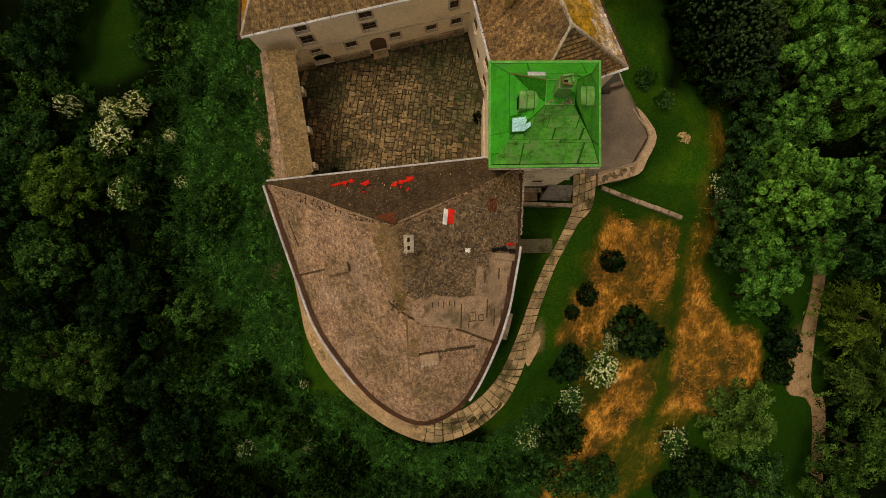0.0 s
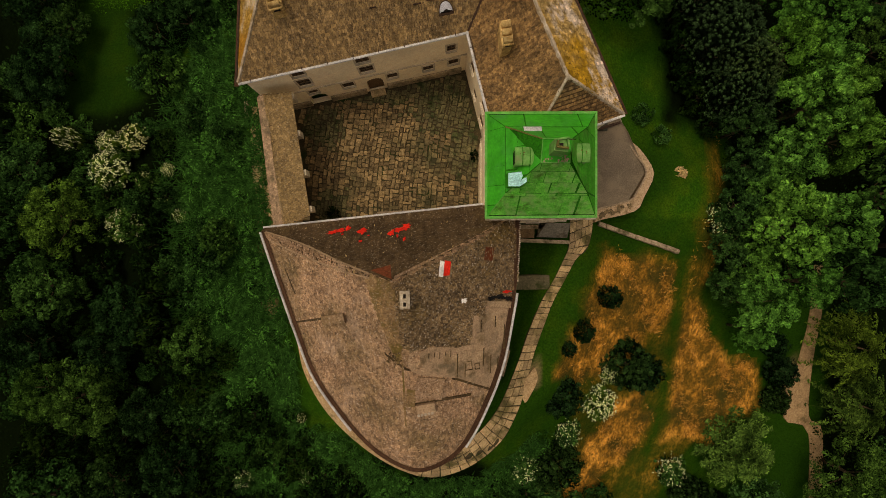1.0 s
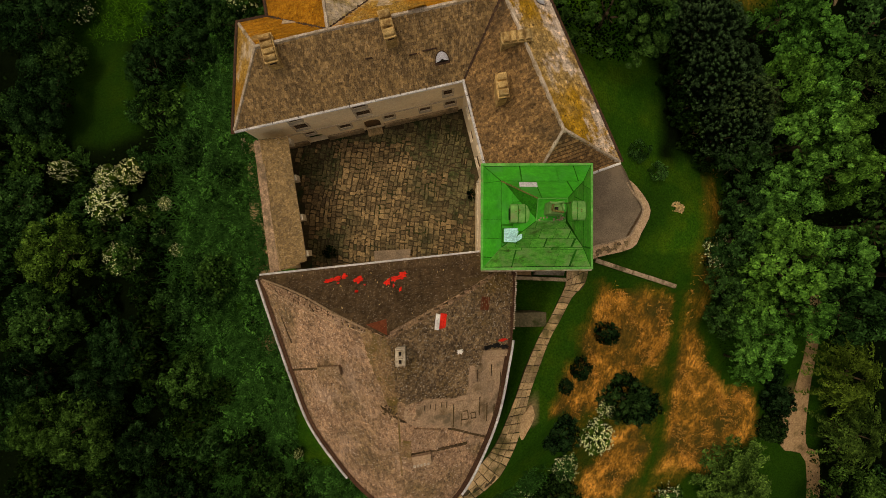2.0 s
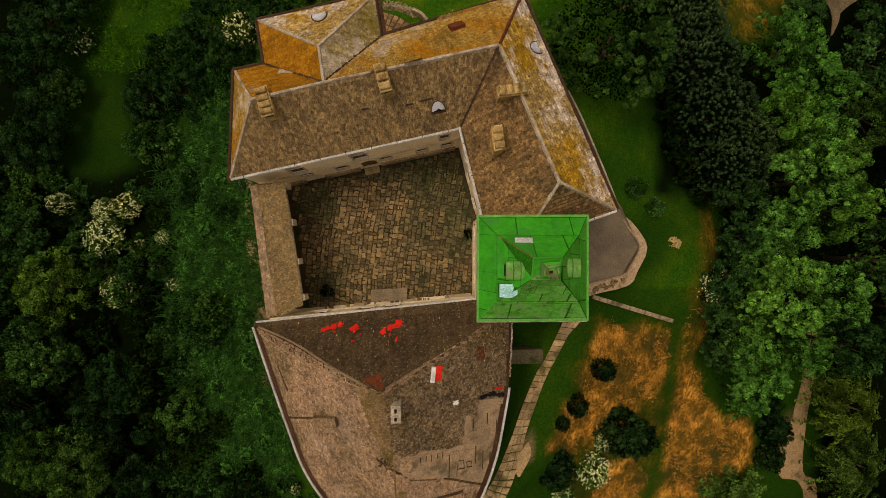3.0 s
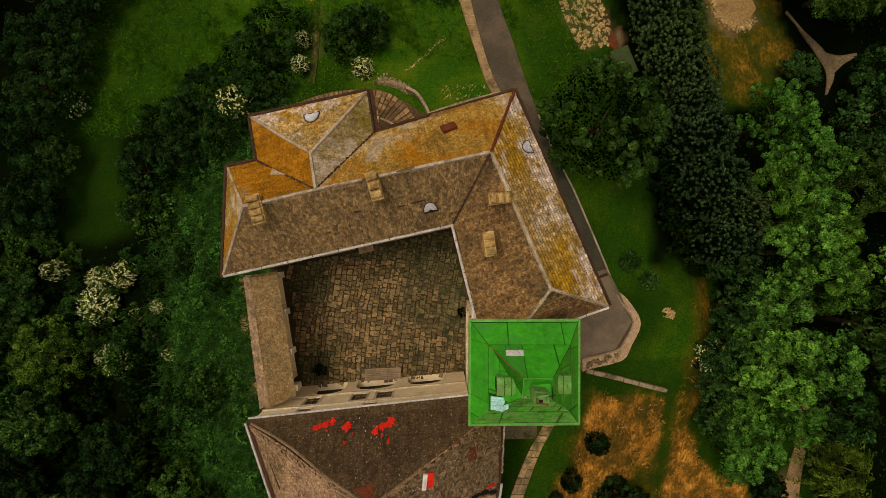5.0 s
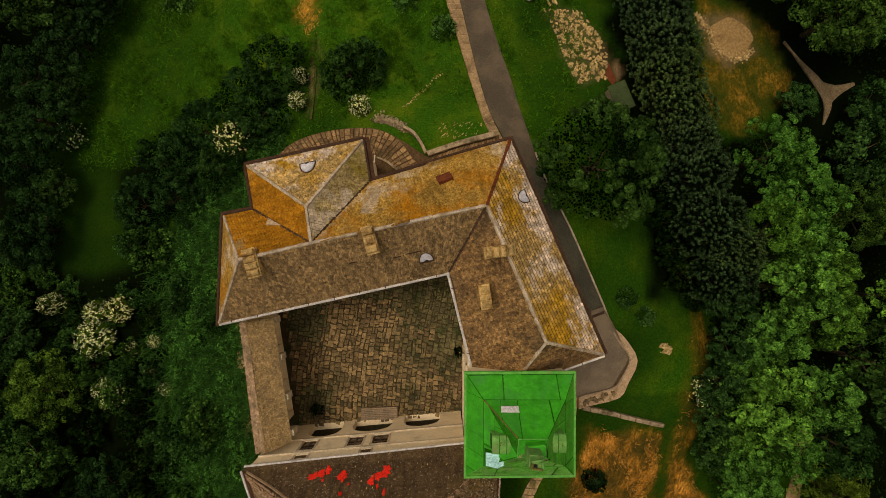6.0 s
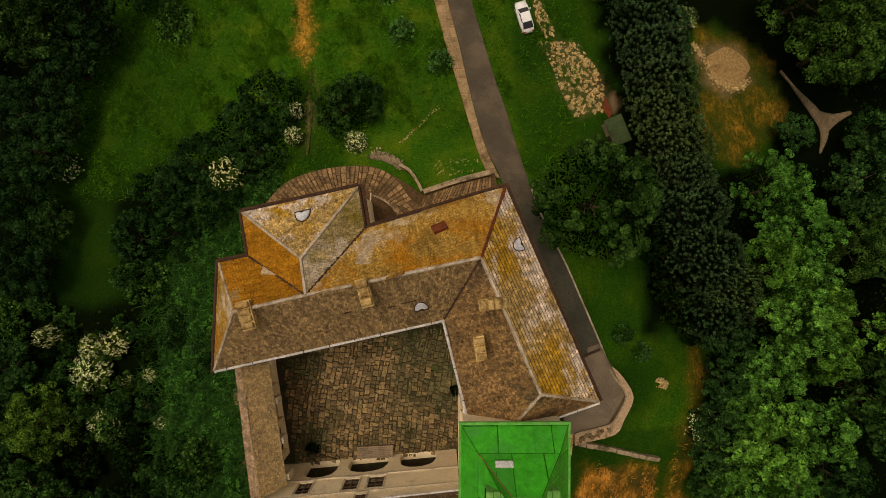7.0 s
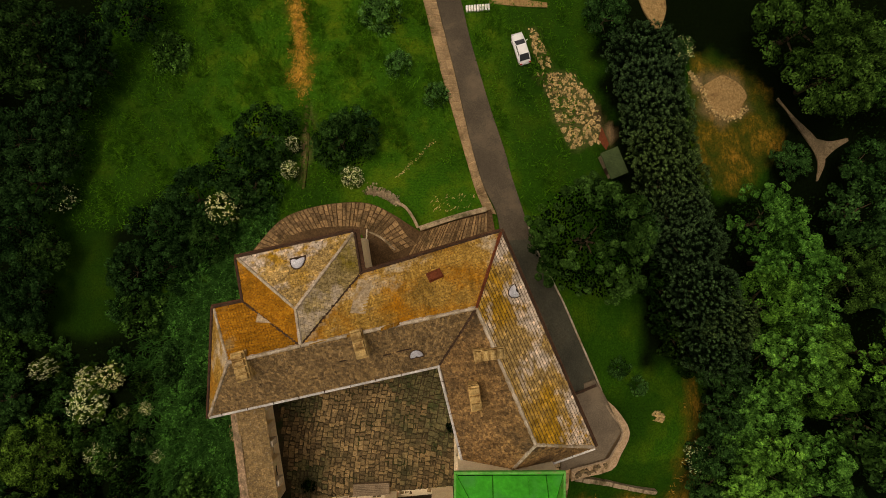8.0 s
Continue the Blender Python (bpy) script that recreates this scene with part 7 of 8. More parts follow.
def on_road(x, y):
    return inside_np(x, y, KERB_W + ROAD_E[::-1]) | inside_np(x, y, ROAD_W + ROAD_E[::-1]) | inside_np(x, y, TER) | inside_np(x, y, offset_line(RIM_OUT, -0.3) + RIM_IN[::-1])


def put(kind, x, y, rad, top):
    z = ground(x, y) - 0.1
    unit = {"k": 1.08, "t": 1.08, "x": 1.08, "j": 1.08, "z": 1.08, "f": 1.08, "e": 1.18, "q": 1.18}.get(kind, 2.15)
    high = max((top - z) / unit, rad * (0.55 if kind in "kexftqzj" else 0.6))
    first = pr.choice(PROTO[kind])
    place = pose(x, y, z, 0, 0, pr.uniform(0, 360)) @ Matrix.Diagonal((rad * pr.uniform(0.94, 1.08), rad * pr.uniform(0.94, 1.08), high, 1))
    if first.name in stands:
        copy_thing(first, place)
    else:
        stands[first.name] = place  # the first of its kind stands here itself


def grove(kind, *rows):
    """Plants of one kind: x, y, crown radius, height of the top."""
    for row in rows:
        put(kind, *row)


# bright broadleaf trees, east side
grove("b", (42.9, 7.5, 6.3, 9.5), (45.9, 21.9, 5.2, 10.5), (41.5, -2.8, 5.3, 6), (47.8, 0.1, 4.6, 5.5), (51.5, 7.8, 5, 7), (43.4, 15.4, 4.5, 8.5),
      (41.4, 11.9, 4.2, 7), (41.2, 3, 4, 4), (42, -6.6, 3.3, 3), (45.2, 39.1, 5.2, 7), (47.7, 33.6, 5.4, 8.5), (49.2, 26.1, 4.7, 9), (66, 20, 6, 6),
      (67, 62, 6, 2))
# dark chestnuts, east side
grove("d", (37.0, 23.4, 4.0, 9), (38.0, 26.8, 3.8, 9.5), (29.6, 60.9, 4.8, 5), (30.6, 52.6, 4.9, 6.5), (31.8, 44.2, 4.7, 8), (33.4, 36.4, 4.6, 9),
      (35.2, 30.0, 4.5, 9.5), (32.4, 40.2, 4.0, 8.5), (31.0, 48.4, 4.2, 7.5), (30.0, 56.8, 4.2, 6))
# yellow-green trees, east side
grove("y", (50.6, 18.3, 4.4, 9), (44.1, 28.8, 4.8, 8.5), (49.3, 23.6, 4, 9.5))
# dull green trees, east side
grove("m", (37.6, 4.5, 2.9, 5), (37.8, 9.8, 3, 6.5), (38.2, 15, 3, 7.5), (37.9, -0.5, 2.6, 3.5), (38.2, 19.6, 3.2, 8.5), (47.9, -36.1, 5.2, -7),
      (26.3, 38.6, 3.8, 7.5), (65.5, 60, 4.5, 1), (62.4, 41.2, 5.8, 0), (54.2, 48.6, 2.9, -5), (25.2, 67.3, 3.4, 2),
      (64.9, 48.6, 4, -2), (60, 12, 6, 7), (57, 0, 5, 3), (68, 5, 6, 4), (70, -30, 6, -6), (70, 36, 6, 2))
# spruce, east side
grove("s", (44.1, -25.5, 7.3, -4.5))
# willows, east side
grove("w", (61.1, -9.9, 6.2, -4), (63.6, -19.3, 6.3, -5))
# fresh green trees, east side
grove("g", (62.8, -30.2, 6.3, -5), (60.7, -37.4, 4.8, -8), (53.2, 66.4, 7.4, 3), (57.6, 60, 6.3, 3), (58.6, 63.7, 5.1, 4), (60.5, 31.9, 4.9, 2))
# the big lime by the drive, east side
grove("n", (19.9, 36.6, 7.3, 11))
# deep green trees by the meadow, west side
grove("h", (-52.6, 60.4, 5.7, 2), (-47.5, 63.6, 4.9, 1.5), (-54.8, 66.8, 4.6, 1), (-49.7, 56.1, 4.6, 1), (-45.6, 61, 3.5, 0), (-40.4, 69.3, 4.7, 0),
      (-56.3, 50.9, 4.3, 0), (-53.7, 44.6, 5, 0.5), (-49.9, 48.9, 3.5, 0), (-55.2, 38.4, 5, 0.5), (-51.8, 35.3, 3.9, 0), (-54.9, 27.6, 4.2, 1),
      (-52.8, 29.3, 4.5, 2.5))
# fresh green trees, west side
grove("g", (-49.9, 8.1, 5.2, 4.5), (-47.2, -15, 5, 5.5), (-52.5, -14.4, 4, 4.5))
# dull green trees, west side
grove("m", (-56, 14.9, 4.1, 3), (-51.9, -0.7, 4.4, 4.5), (-32.5, -8.5, 3.2, 5))
grove("h", (-55.6, -8.8, 4.1, 3), (-41.2, -4.3, 4, 4), (-45.5, -9.6, 3.7, 3), (-39.6, -17.7, 3.7, 3))
# broad shaded trees, south-west corner
grove("m", (-55.9, -30.8, 6.1, 1))
grove("h", (-45.7, -28.7, 4.9, 2), (-36.6, -25.6, 4.5, 2), (-38.4, -33.4, 4.3, 0))
# flowering elders, west side
grove("e", (-40.1, 18.9, 1.9, 4), (-43.5, 18.3, 1.6, 3.5), (-43.9, 14.8, 2.7, 3), (-50.5, 19.3, 1.6, 2.5), (-39.1, 13.5, 1.2, 2.5),
      (-42.6, 7.6, 2.6, 1.5), (-35.5, 14.7, 1, 3), (-36.2, 10.7, 0.7, 3), (-33.7, 8.7, 1, 3.5),
      (-17.5, -17, 0.6, 5.5), (-24.3, 40.7, 2.3, 7.1), (-8, 44.2, 1.4, 8), (-16.1, 45.3, 1.2, 6.5), (-15.9, 48.7, 1, 6))
# flowering elders, east side
grove("e", (20.9, -15.8, 2.4, 3), (22.1, -12, 1.3, 3))
# dark elders with scattered blossom
grove("q", (36.8, 8.2, 2.6, 3.5), (16.5, -19.6, 2.1, 3.5), (10.9, -23.8, 2, 4), (34.3, -28.7, 2.6, -5.5), (38.1, 65, 2.0, -3.5), (-50.8, 42.8, 2.2, -1.5), (-27.4, -27.8, 1.4, -0.5), (-18.1, -26.4, 1.2, 1))
# loose shrubs on the lawn, east side
grove("f", (2.1, 55.4, 1.9, 4.5), (27.5, 18.5, 1.3, 6.5))
# loose shrubs on the lawn, west side
grove("f", (-2.9, 59.7, 2.1, 3), (-5.4, 67.4, 3.4, 1.5))
# hazel thicket, west side
grove("t", (-9.5, 48.3, 4.0, 8), (-8.3, 50.0, 3.4, 6), (-19.1, 50, 4.6, 6), (-23.3, 46, 4.3, 6), (-28.5, 41.8, 4.3, 5.5), (-20.7, 43.1, 4.2, 7),
      (-33.8, 38.2, 4.3, 5), (-36.9, 32.4, 4, 4.5), (-25.5, 36.8, 3.5, 7), (-31.7, 33.2, 3.5, 6))
# dark shrubs, east side
grove("z", (20.7, -1.5, 1.7, 7.5), (17.2, -5.5, 1.5, 8.5), (15.4, -7.6, 1, 8.5))
grove("k", (24.8, 21, 1.5, 7), (11.6, -28.8, 3.7, 3),
      (22.1, -32.7, 3.6, -2), (16.8, -32.1, 3.5, 0))
# blackish shrubs added at the foot of the chestnuts to stand in for shade
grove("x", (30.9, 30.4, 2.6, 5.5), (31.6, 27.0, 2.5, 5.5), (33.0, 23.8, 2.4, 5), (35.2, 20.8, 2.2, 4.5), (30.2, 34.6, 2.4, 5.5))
# blackish shrubs by the dry field
grove("z", (50.2, -10, 2.5, -6), (51.7, -14.4, 2.9, -6.5), (51.4, -18.7, 2.6, -7), (24.2, -10.6, 3.9, 3.5), (27.3, -12.2, 3, 2.5), (15.1, -24, 4, 4), (15.2, -14, 2.8, 6), (38.0, -33.0, 3.2, -6), (42.5, -36.0, 3.4, -7), (34.5, -36.5, 2.8, -5))
# dark shrubs, west side
grove("k", (-35.7, 26.7, 3.2, 5), (-36, 63.4, 3.3, -3))
# shrub thickets west and south of the castle
put("x", -12.2, 8.5, 1.0, 11.3)
put("x", 4.1, 15.0, 0.8, 11.0)
CLEARING = [(-57, 40), (-43, 38), (-40, 24), (-46, 22), (-54, 24)]
taken = []
tries = 0
while len(taken) < 225 and tries < 20000:
    tries += 1
    x, y = pr.uniform(-64, 8), pr.uniform(-46, 32)
    rr = pr.uniform(1.3, 3.2)
    if math.hypot(x / 20, (y - 10) / 33.5) < 1.12 + rr * 0.05 or inside(x, y, CLEARING) or (x > -27.5 + 3.0 * math.sin(y * 0.4) + 1.5 * math.sin(y * 1.1) and y > -14):
        continue
    if y > 22 and x > -40 or any(math.hypot(x - a, y - b) < (rr + c) * 0.55 for a, b, c in taken):
        continue
    taken.append((x, y, rr))
    # blackish kind favoured south and far west, its colour imitating shaded gaps
    put("x" if pr.random() < (0.85 if y < -8 else 0.7 if x < -36 and y < 9 else 0.12) else "k", x, y, rr, ground(x, y) + rr * pr.uniform(0.7, 1.8))
# nettle clumps on the castle slope
clumps, tries = [], 0
while len(clumps) < 100 and tries < 20000:
    tries += 1
    x, y = pr.uniform(-34, 4), pr.uniform(-32, 40)
    edge = math.hypot(x / 18.5, (y - 10) / 31)
    rr = pr.uniform(0.7, 1.6)
    if edge < 1.24 or edge > 1.75 or not (x < -18 or y < -21) or bool(on_road(np.array([x]), np.array([y]))[0]) or any(math.hypot(x - a, y - b) < (rr + c) * 0.8 for a, b, c in clumps):
        continue
    clumps.append((x, y, rr))
    put("j", x, y, rr, ground(x, y) + rr * pr.uniform(0.8, 1.3))
# woods beyond the view and behind the shrubs
for k in range(60):
    x = pr.choice((-1, 1)) * pr.uniform(66, 100)
    y = pr.uniform(-60, 95)
    put("far", x, y, pr.uniform(4, 6.5), ground(x, y) + pr.uniform(7, 12))
for row in PROTO.values():
    for ob in row:
        ob.matrix_basis = stands.get(ob.name, pose(104, 20, ground(104, 20) - 0.1) @ Matrix.Scale(4.0, 4))


def grass(name, n, region, mat, label, high, wide, seed, lean=0.5, blades=4, box=(-78, 80, -50, 82)):
    """Tufts of bent blades over a plan region: region(x, y) gives density 0..1 (arrays)."""
    r = np.random.default_rng(seed)
    x, y = r.uniform(box[0], box[1], n * 4), r.uniform(box[2], box[3], n * 4)
    k = region(x, y) > r.uniform(0, 1, n * 4)
    x, y = x[k][:n], y[k][:n]
    z = ground_np(x, y)
    x, y, z = (np.repeat(q, blades) for q in (x, y, z))
    m = len(x)
    x, y = x + r.normal(0, 0.16, m), y + r.normal(0, 0.16, m)
    a = r.uniform(0, 2 * math.pi, m)
    h, w, L = high * r.uniform(0.5, 1.4, m), wide * r.uniform(0.6, 1.3, m), lean * high * r.uniform(0.3, 1.6, m)
    dx, dy = np.cos(a), np.sin(a)
    base = np.stack([x, y, z - 0.03], 1)
    sd = np.stack([-dy * w, dx * w, 0 * w], 1)
    mid = base + np.stack([dx * L * 0.4, dy * L * 0.4, h * 0.7], 1)
    tip = base + np.stack([dx * L * 1.3, dy * L * 1.3, h], 1)
    v = np.stack([base - sd, base + sd, mid + sd * 0.8, mid - sd * 0.8, tip], 1).reshape(-1, 3)
    i = np.arange(m)[:, None] * 5
    f = np.concatenate([np.concatenate([i, i + 1, i + 2], 1), np.concatenate([i, i + 2, i + 3], 1), np.concatenate([i + 3, i + 2, i + 4], 1)])
    return tagged(new(name, bulk_mesh(name, v, f, mat)), label, "grass", "", "stuff")


def off_castle(x, y, k=1.06):
    return np.hypot(x / 18.5, (y - 10) / 31) > k


def slope_region(x, y):
    return off_castle(x, y, 1.12) * ~on_road(x, y) * (x < -18) * (x > -38) * (y > -30) * (y < 42) * np.clip((x + 38) / 12, 0, 1)


def lawn_region(x, y):
    d = np.zeros(x.shape)
    for poly in DRY_FIELDS[:3] + DRY_FIELDS[4:5]:
        d = np.maximum(d, edge_distance(x, y, poly) > 0.2)
    return off_castle(x, y, 1.18) * (1 - d) * (1 - on_road(x, y)) * (x > -50) * (x < 56) * np.where((y > 38) & (x < 30), np.where(x > 11, 0.35 * np.clip((25 - x) / 6, 0.05, 1), 1.0), 0.0)


def dry_region(x, y):
    d = np.zeros(x.shape)
    for poly, power in zip(DRY_FIELDS[:5], DRY_POWER):
        d = np.maximum(d, power * np.clip(edge_distance(x, y, poly) / 2.5 + 0.3, 0, 1))
    return d * off_castle(x, y, 1.05) * (1 - on_road(x, y)) * (1 - 0.8 * inside_np(x, y, GREEN_STRIP)) * np.clip(0.35 + 0.65 * drifts(x * 0.6, y * 0.6 + 3), 0, 1)


def drifts(x, y):
    """Uneven drifts of the rank grass, 0 to 1."""
    return np.clip(0.55 + 0.45 * np.sin(x * 1.1 + 0.7 * np.sin(y * 0.6)) * np.sin(y * 0.75 + 0.9 * np.sin(x * 0.5)) + 0.25 * np.sin(x * 2.7 + y * 1.9), 0.05, 1)


grass("tall_grass", 11000, lambda x, y: slope_region(x, y) * drifts(x, y), GRASS, "rank green grass on the castle slope", 0.85, 0.06, 41, 0.9, 4, (-38, -17, -32, 42))
grass("foot_grass", 5000, lambda x, y: off_castle(x, y, 1.12) * ~on_road(x, y) * (y < -19) * drifts(x, y), GRASS, "rank green grass below the round wall", 0.7, 0.05, 45, 0.9, 4, (-22, 14, -40, -18))

def weeds():
    """Rank leafy clumps among the slope grass."""
    r = np.random.default_rng(52)
    x, y = r.uniform(-40, 14, 30000), r.uniform(-34, 42, 30000)
    edge = np.hypot(x / 18.5, (y - 10) / 31)
    k = (edge > 1.14) & (edge < 1.8) & ((x < -18) | (y < -18)) & (r.uniform(0, 1, 30000) < 0.75) & ~on_road(x, y)
    x, y = x[k][:3000], y[k][:3000]
    s = r.uniform(0.4, 1.0, len(x)) * (0.45 + 0.75 * drifts(x, y))
    c = np.stack([x, y, ground_np(x, y)], 1)
    m = 20
    e = ball(len(x) * m + 100, r, 0.0)[:len(x) * m]
    p = np.repeat(c, m, 0) + e * np.repeat(s, m)[:, None] * np.array([0.8, 0.8, 1.5])
    v, f = leaf_quads(p, e + np.array([0, 0, 0.3]), 0.13, r, 0.42)
    me = bulk_mesh("weeds", v, f, WEED)
    tone = np.repeat(np.clip(0.15 + 0.7 * drifts(x * 0.7 + 1, y * 0.7) + r.normal(0, 0.18, len(x)), 0.15, 1.0), m * 4)
    me.attributes.new("tone", "FLOAT", "POINT").data.foreach_set("value", tone.astype(np.float32))
    tagged(new("weeds", me), "rank leafy weeds on the castle slope", "weeds", "", "stuff")



weeds()
grass("lawn_grass", 28000, lawn_region, LAWN, "rough green lawn on the hill", 0.22, 0.05, 42, 1.2, 2)
grass("meadow_weeds", 9000, lambda x, y: lawn_region(x, y) * (drifts(x * 0.45, y * 0.45) > 0.72) * (x < 22), LAWN, "taller weed patches in the meadow", 0.5, 0.05, 48, 0.8, 3, (-46, 22, 40, 84))
grass("dry_grass", 6000, lambda x, y: dry_region(x, y) * np.clip(drifts(x * 0.5 + 2, y * 0.4) * 1.6 - 0.55, 0.03, 1), STRAW, "tangled dry orange grass", 0.2, 0.026, 43, 1.3, 5, (12, 52, -42, 22))
grass("dry_strip", 1500, dry_region, STRAW, "dry grass on the trodden strip", 0.2, 0.024, 46, 1.6, 4, (-24, -12, 52, 78))


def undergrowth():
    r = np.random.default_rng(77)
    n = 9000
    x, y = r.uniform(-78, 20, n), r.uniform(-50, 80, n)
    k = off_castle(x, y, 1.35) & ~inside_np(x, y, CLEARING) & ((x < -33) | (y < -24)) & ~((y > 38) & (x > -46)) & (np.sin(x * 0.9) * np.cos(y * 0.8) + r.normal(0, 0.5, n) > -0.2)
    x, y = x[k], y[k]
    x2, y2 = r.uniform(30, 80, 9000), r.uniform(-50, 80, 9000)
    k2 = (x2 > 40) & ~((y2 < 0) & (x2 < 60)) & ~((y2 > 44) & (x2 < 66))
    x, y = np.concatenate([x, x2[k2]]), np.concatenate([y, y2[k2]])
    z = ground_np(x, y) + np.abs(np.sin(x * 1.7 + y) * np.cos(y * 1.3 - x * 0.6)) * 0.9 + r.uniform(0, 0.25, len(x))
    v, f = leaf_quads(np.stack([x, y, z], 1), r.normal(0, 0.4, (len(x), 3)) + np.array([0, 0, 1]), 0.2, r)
    # blackish leaf colour again, as shade painted beneath the trees
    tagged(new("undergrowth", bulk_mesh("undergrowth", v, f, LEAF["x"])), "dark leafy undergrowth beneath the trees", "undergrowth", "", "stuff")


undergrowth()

# ---------------------------------------------------------------- loose things
def make_car(x, y, z, rz):
    car = thing("car", 0, 0, 0, "white saloon car parked on the grass", "car")
    g = Geo()
    prof = [(-2.2, 0.50, 0.58, 0.45), (-2.12, 0.68, 0.70, 0.38), (-1.95, 0.79, 0.82, 0.3), (-1.3, 0.86, 0.93, 0.25), (-0.6, 0.87, 0.95, 0.22), (0.6, 0.87, 0.95, 0.22), (1.3, 0.85, 0.90, 0.25), (1.85, 0.79, 0.76, 0.3), (2.06, 0.68, 0.66, 0.36), (2.18, 0.48, 0.54, 0.42)]
    loft(g, [[(w * 0.9, yy, b), (w, yy, b + 0.12), (w, yy, (b + t) / 2), (w * 0.93, yy, t), (-w * 0.93, yy, t), (-w, yy, (b + t) / 2), (-w, yy, b + 0.12), (-w * 0.9, yy, b)] for yy, w, t, b in prof])
    part("body", g, CAR_PAINT, car, local=True, smooth=True)
    cab = [(-1.75, 0.66, 0.95), (-1.0, 0.62, 1.36), (0.25, 0.62, 1.40), (1.05, 0.68, 0.97)]
    g = Geo()
    loft(g, [[(w + 0.06, yy, 0.9), (w, yy, t), (-w, yy, t), (-w - 0.06, yy, 0.9)] for yy, w, t in cab])
    part("cabin_glass", g, GLASS, car, local=True)
    part("roof", loft(Geo(), [[(w, yy, t - 0.03), (w - 0.08, yy, t + 0.03), (-w + 0.08, yy, t + 0.03), (-w, yy, t - 0.03)] for yy, w, t in ((-1.02, 0.64, 1.37), (-0.4, 0.65, 1.42), (0.28, 0.64, 1.41))]), CAR_PAINT, car, local=True)
    for sx in (-1, 1):
        for a, b in (((-1.0, 1.36), (-1.72, 0.94)), ((0.27, 1.38), (1.02, 0.95)), ((-0.35, 1.38), (-0.36, 0.94))):
            part("pillar", Geo().tube([(sx * 0.66, *a), (sx * 0.74, *b)], 0.05, 6), CAR_PAINT, car, local=True)
        part("mirror", Geo().box((sx * 0.98, 0.75, 0.98), (0.2, 0.1, 0.14)), CAR_PAINT, car, local=True)
        part("headlight", Geo().box((sx * 0.58, 2.02, 0.66), (0.32, 0.22, 0.14)), LAMP_GLASS, car, local=True)
        part("tail_light", Geo().box((sx * 0.62, -2.06, 0.7), (0.3, 0.16, 0.14)), TAIL_GLASS, car, local=True)
        for yy in (-1.33, 1.33):
            w = part("wheel", Geo().tube([(sx * 0.66, yy, 0.31), (sx * 0.87, yy, 0.31)], 0.31, 16), TYRE, car, local=True)
            part("rim", Geo().tube([(sx * 0.8, yy, 0.31), (sx * 0.885, yy, 0.31)], 0.19, 12), GALVANISED, w, local=True)
    car.matrix_basis = pose(x, y, z, 0, 0, rz)
    return car


make_car(13.45, 62.6, ground(13.45, 62.6) + 0.02, 17.0)


def make_shed(x, y, rz):
    z = ground(x, y)
    sh = thing("shed", 0, 0, 0, "small garden shed with a green felt roof", "shed")
    part("wall", Geo().box((0, 0, 0.85), (2.0, 3.2, 2.1)), WOOD, sh, local=True)
    part("roof", Geo().slab([(-1.25, -1.85, 2.15), (1.25, -1.85, 2.05), (1.25, 1.85, 2.05), (-1.25, 1.85, 2.15)], 0.1), SHED_ROOF, sh, local=True)
    for k in range(3):
        part("roof_batten", Geo().box((0, -1.2 + 1.2 * k, 2.17), (2.4, 0.05, 0.05)), SHED_ROOF, sh, local=True)
    part("door", Geo().box((-1.02, -0.6, 0.95), (0.06, 0.9, 1.9)), DARK_METAL, sh, local=True)
    part("doorstep", Geo().box((-1.35, -1.0, 0.12), (0.6, 0.9, 0.3)), RIDGE_PALE, sh, "pale concrete doorstep", local=True)
    sh.matrix_basis = pose(x, y, z, 0, 0, rz)


make_shed(25.4, 46.9, 23)
panel = tagged(new("rusty_sheet", Geo().slab([(24.5, 52.2, 0.5), (24.2, 50.6, 0.1), (25.2, 49.0, 0.1), (25.5, 49.9, 0.5)], 0.06).mesh("rusty_sheet", RUST)), "rust-red metal sheet lying beside the rubble", "metal sheet")
panel.location.z = ground(24.8, 50.5)

# rubble spread, sand edge, stone heap
r = random.Random(17)
for nm, poly, count in (("rubble_spread", RUB, 2600), ("rubble_strip", RUB2, 420)):
    g = Geo()
    while count:
        x, y = r.uniform(14, 25), r.uniform(48, 67)
        if inside(x, y, poly) and noise.noise(Vector((x * 1.5, y * 1.5, 2))) + 0.5 * noise.noise(Vector((x * 4.0, y * 4.0, 5))) > 0.02:
            s = r.uniform(0.08, 0.26)
            g.box((x, y, ground(x, y) + s * 0.15), (s, s * r.uniform(0.5, 1), s * 0.5), r.uniform(0, 3), r.uniform(0.5, 0.9))
            count -= 1
    tagged(new(nm, g.mesh(nm, RUBBLE)), "pale broken rubble strewn on the ground", "rubble", "", "stuff")
g = Geo()
for k in range(330):
    if k < 210:  # along the southern edge
        a = r.uniform(3.2, 5.9)
        q = r.gauss(1.0, 0.09)
        x, y = 45.4 + 3.7 * q * math.cos(a), 58.6 + 3.3 * q * math.sin(a)
    else:  # a spur towards the trees
        u = r.random()
        x, y = 42.2 - 2.6 * u + r.gauss(0, 0.35), 58.6 + 3.2 * u + r.gauss(0, 0.3)
    s = r.uniform(0.1, 0.32)
    g.box((x, y, ground(x, y) + s * 0.25), (s, s * 0.7, s * 0.7), r.uniform(0, 3), 0.7)
tagged(new("sand_rubble", g.mesh("sand_rubble", RUBBLE)), "loose pale stones at the edge of the sand", "rubble", "", "stuff")
heap = thing("stone_heap", 30.7, 14.1, ground(30.7, 14.1), "small square heap of pale stones", "stone heap")
g = Geo()
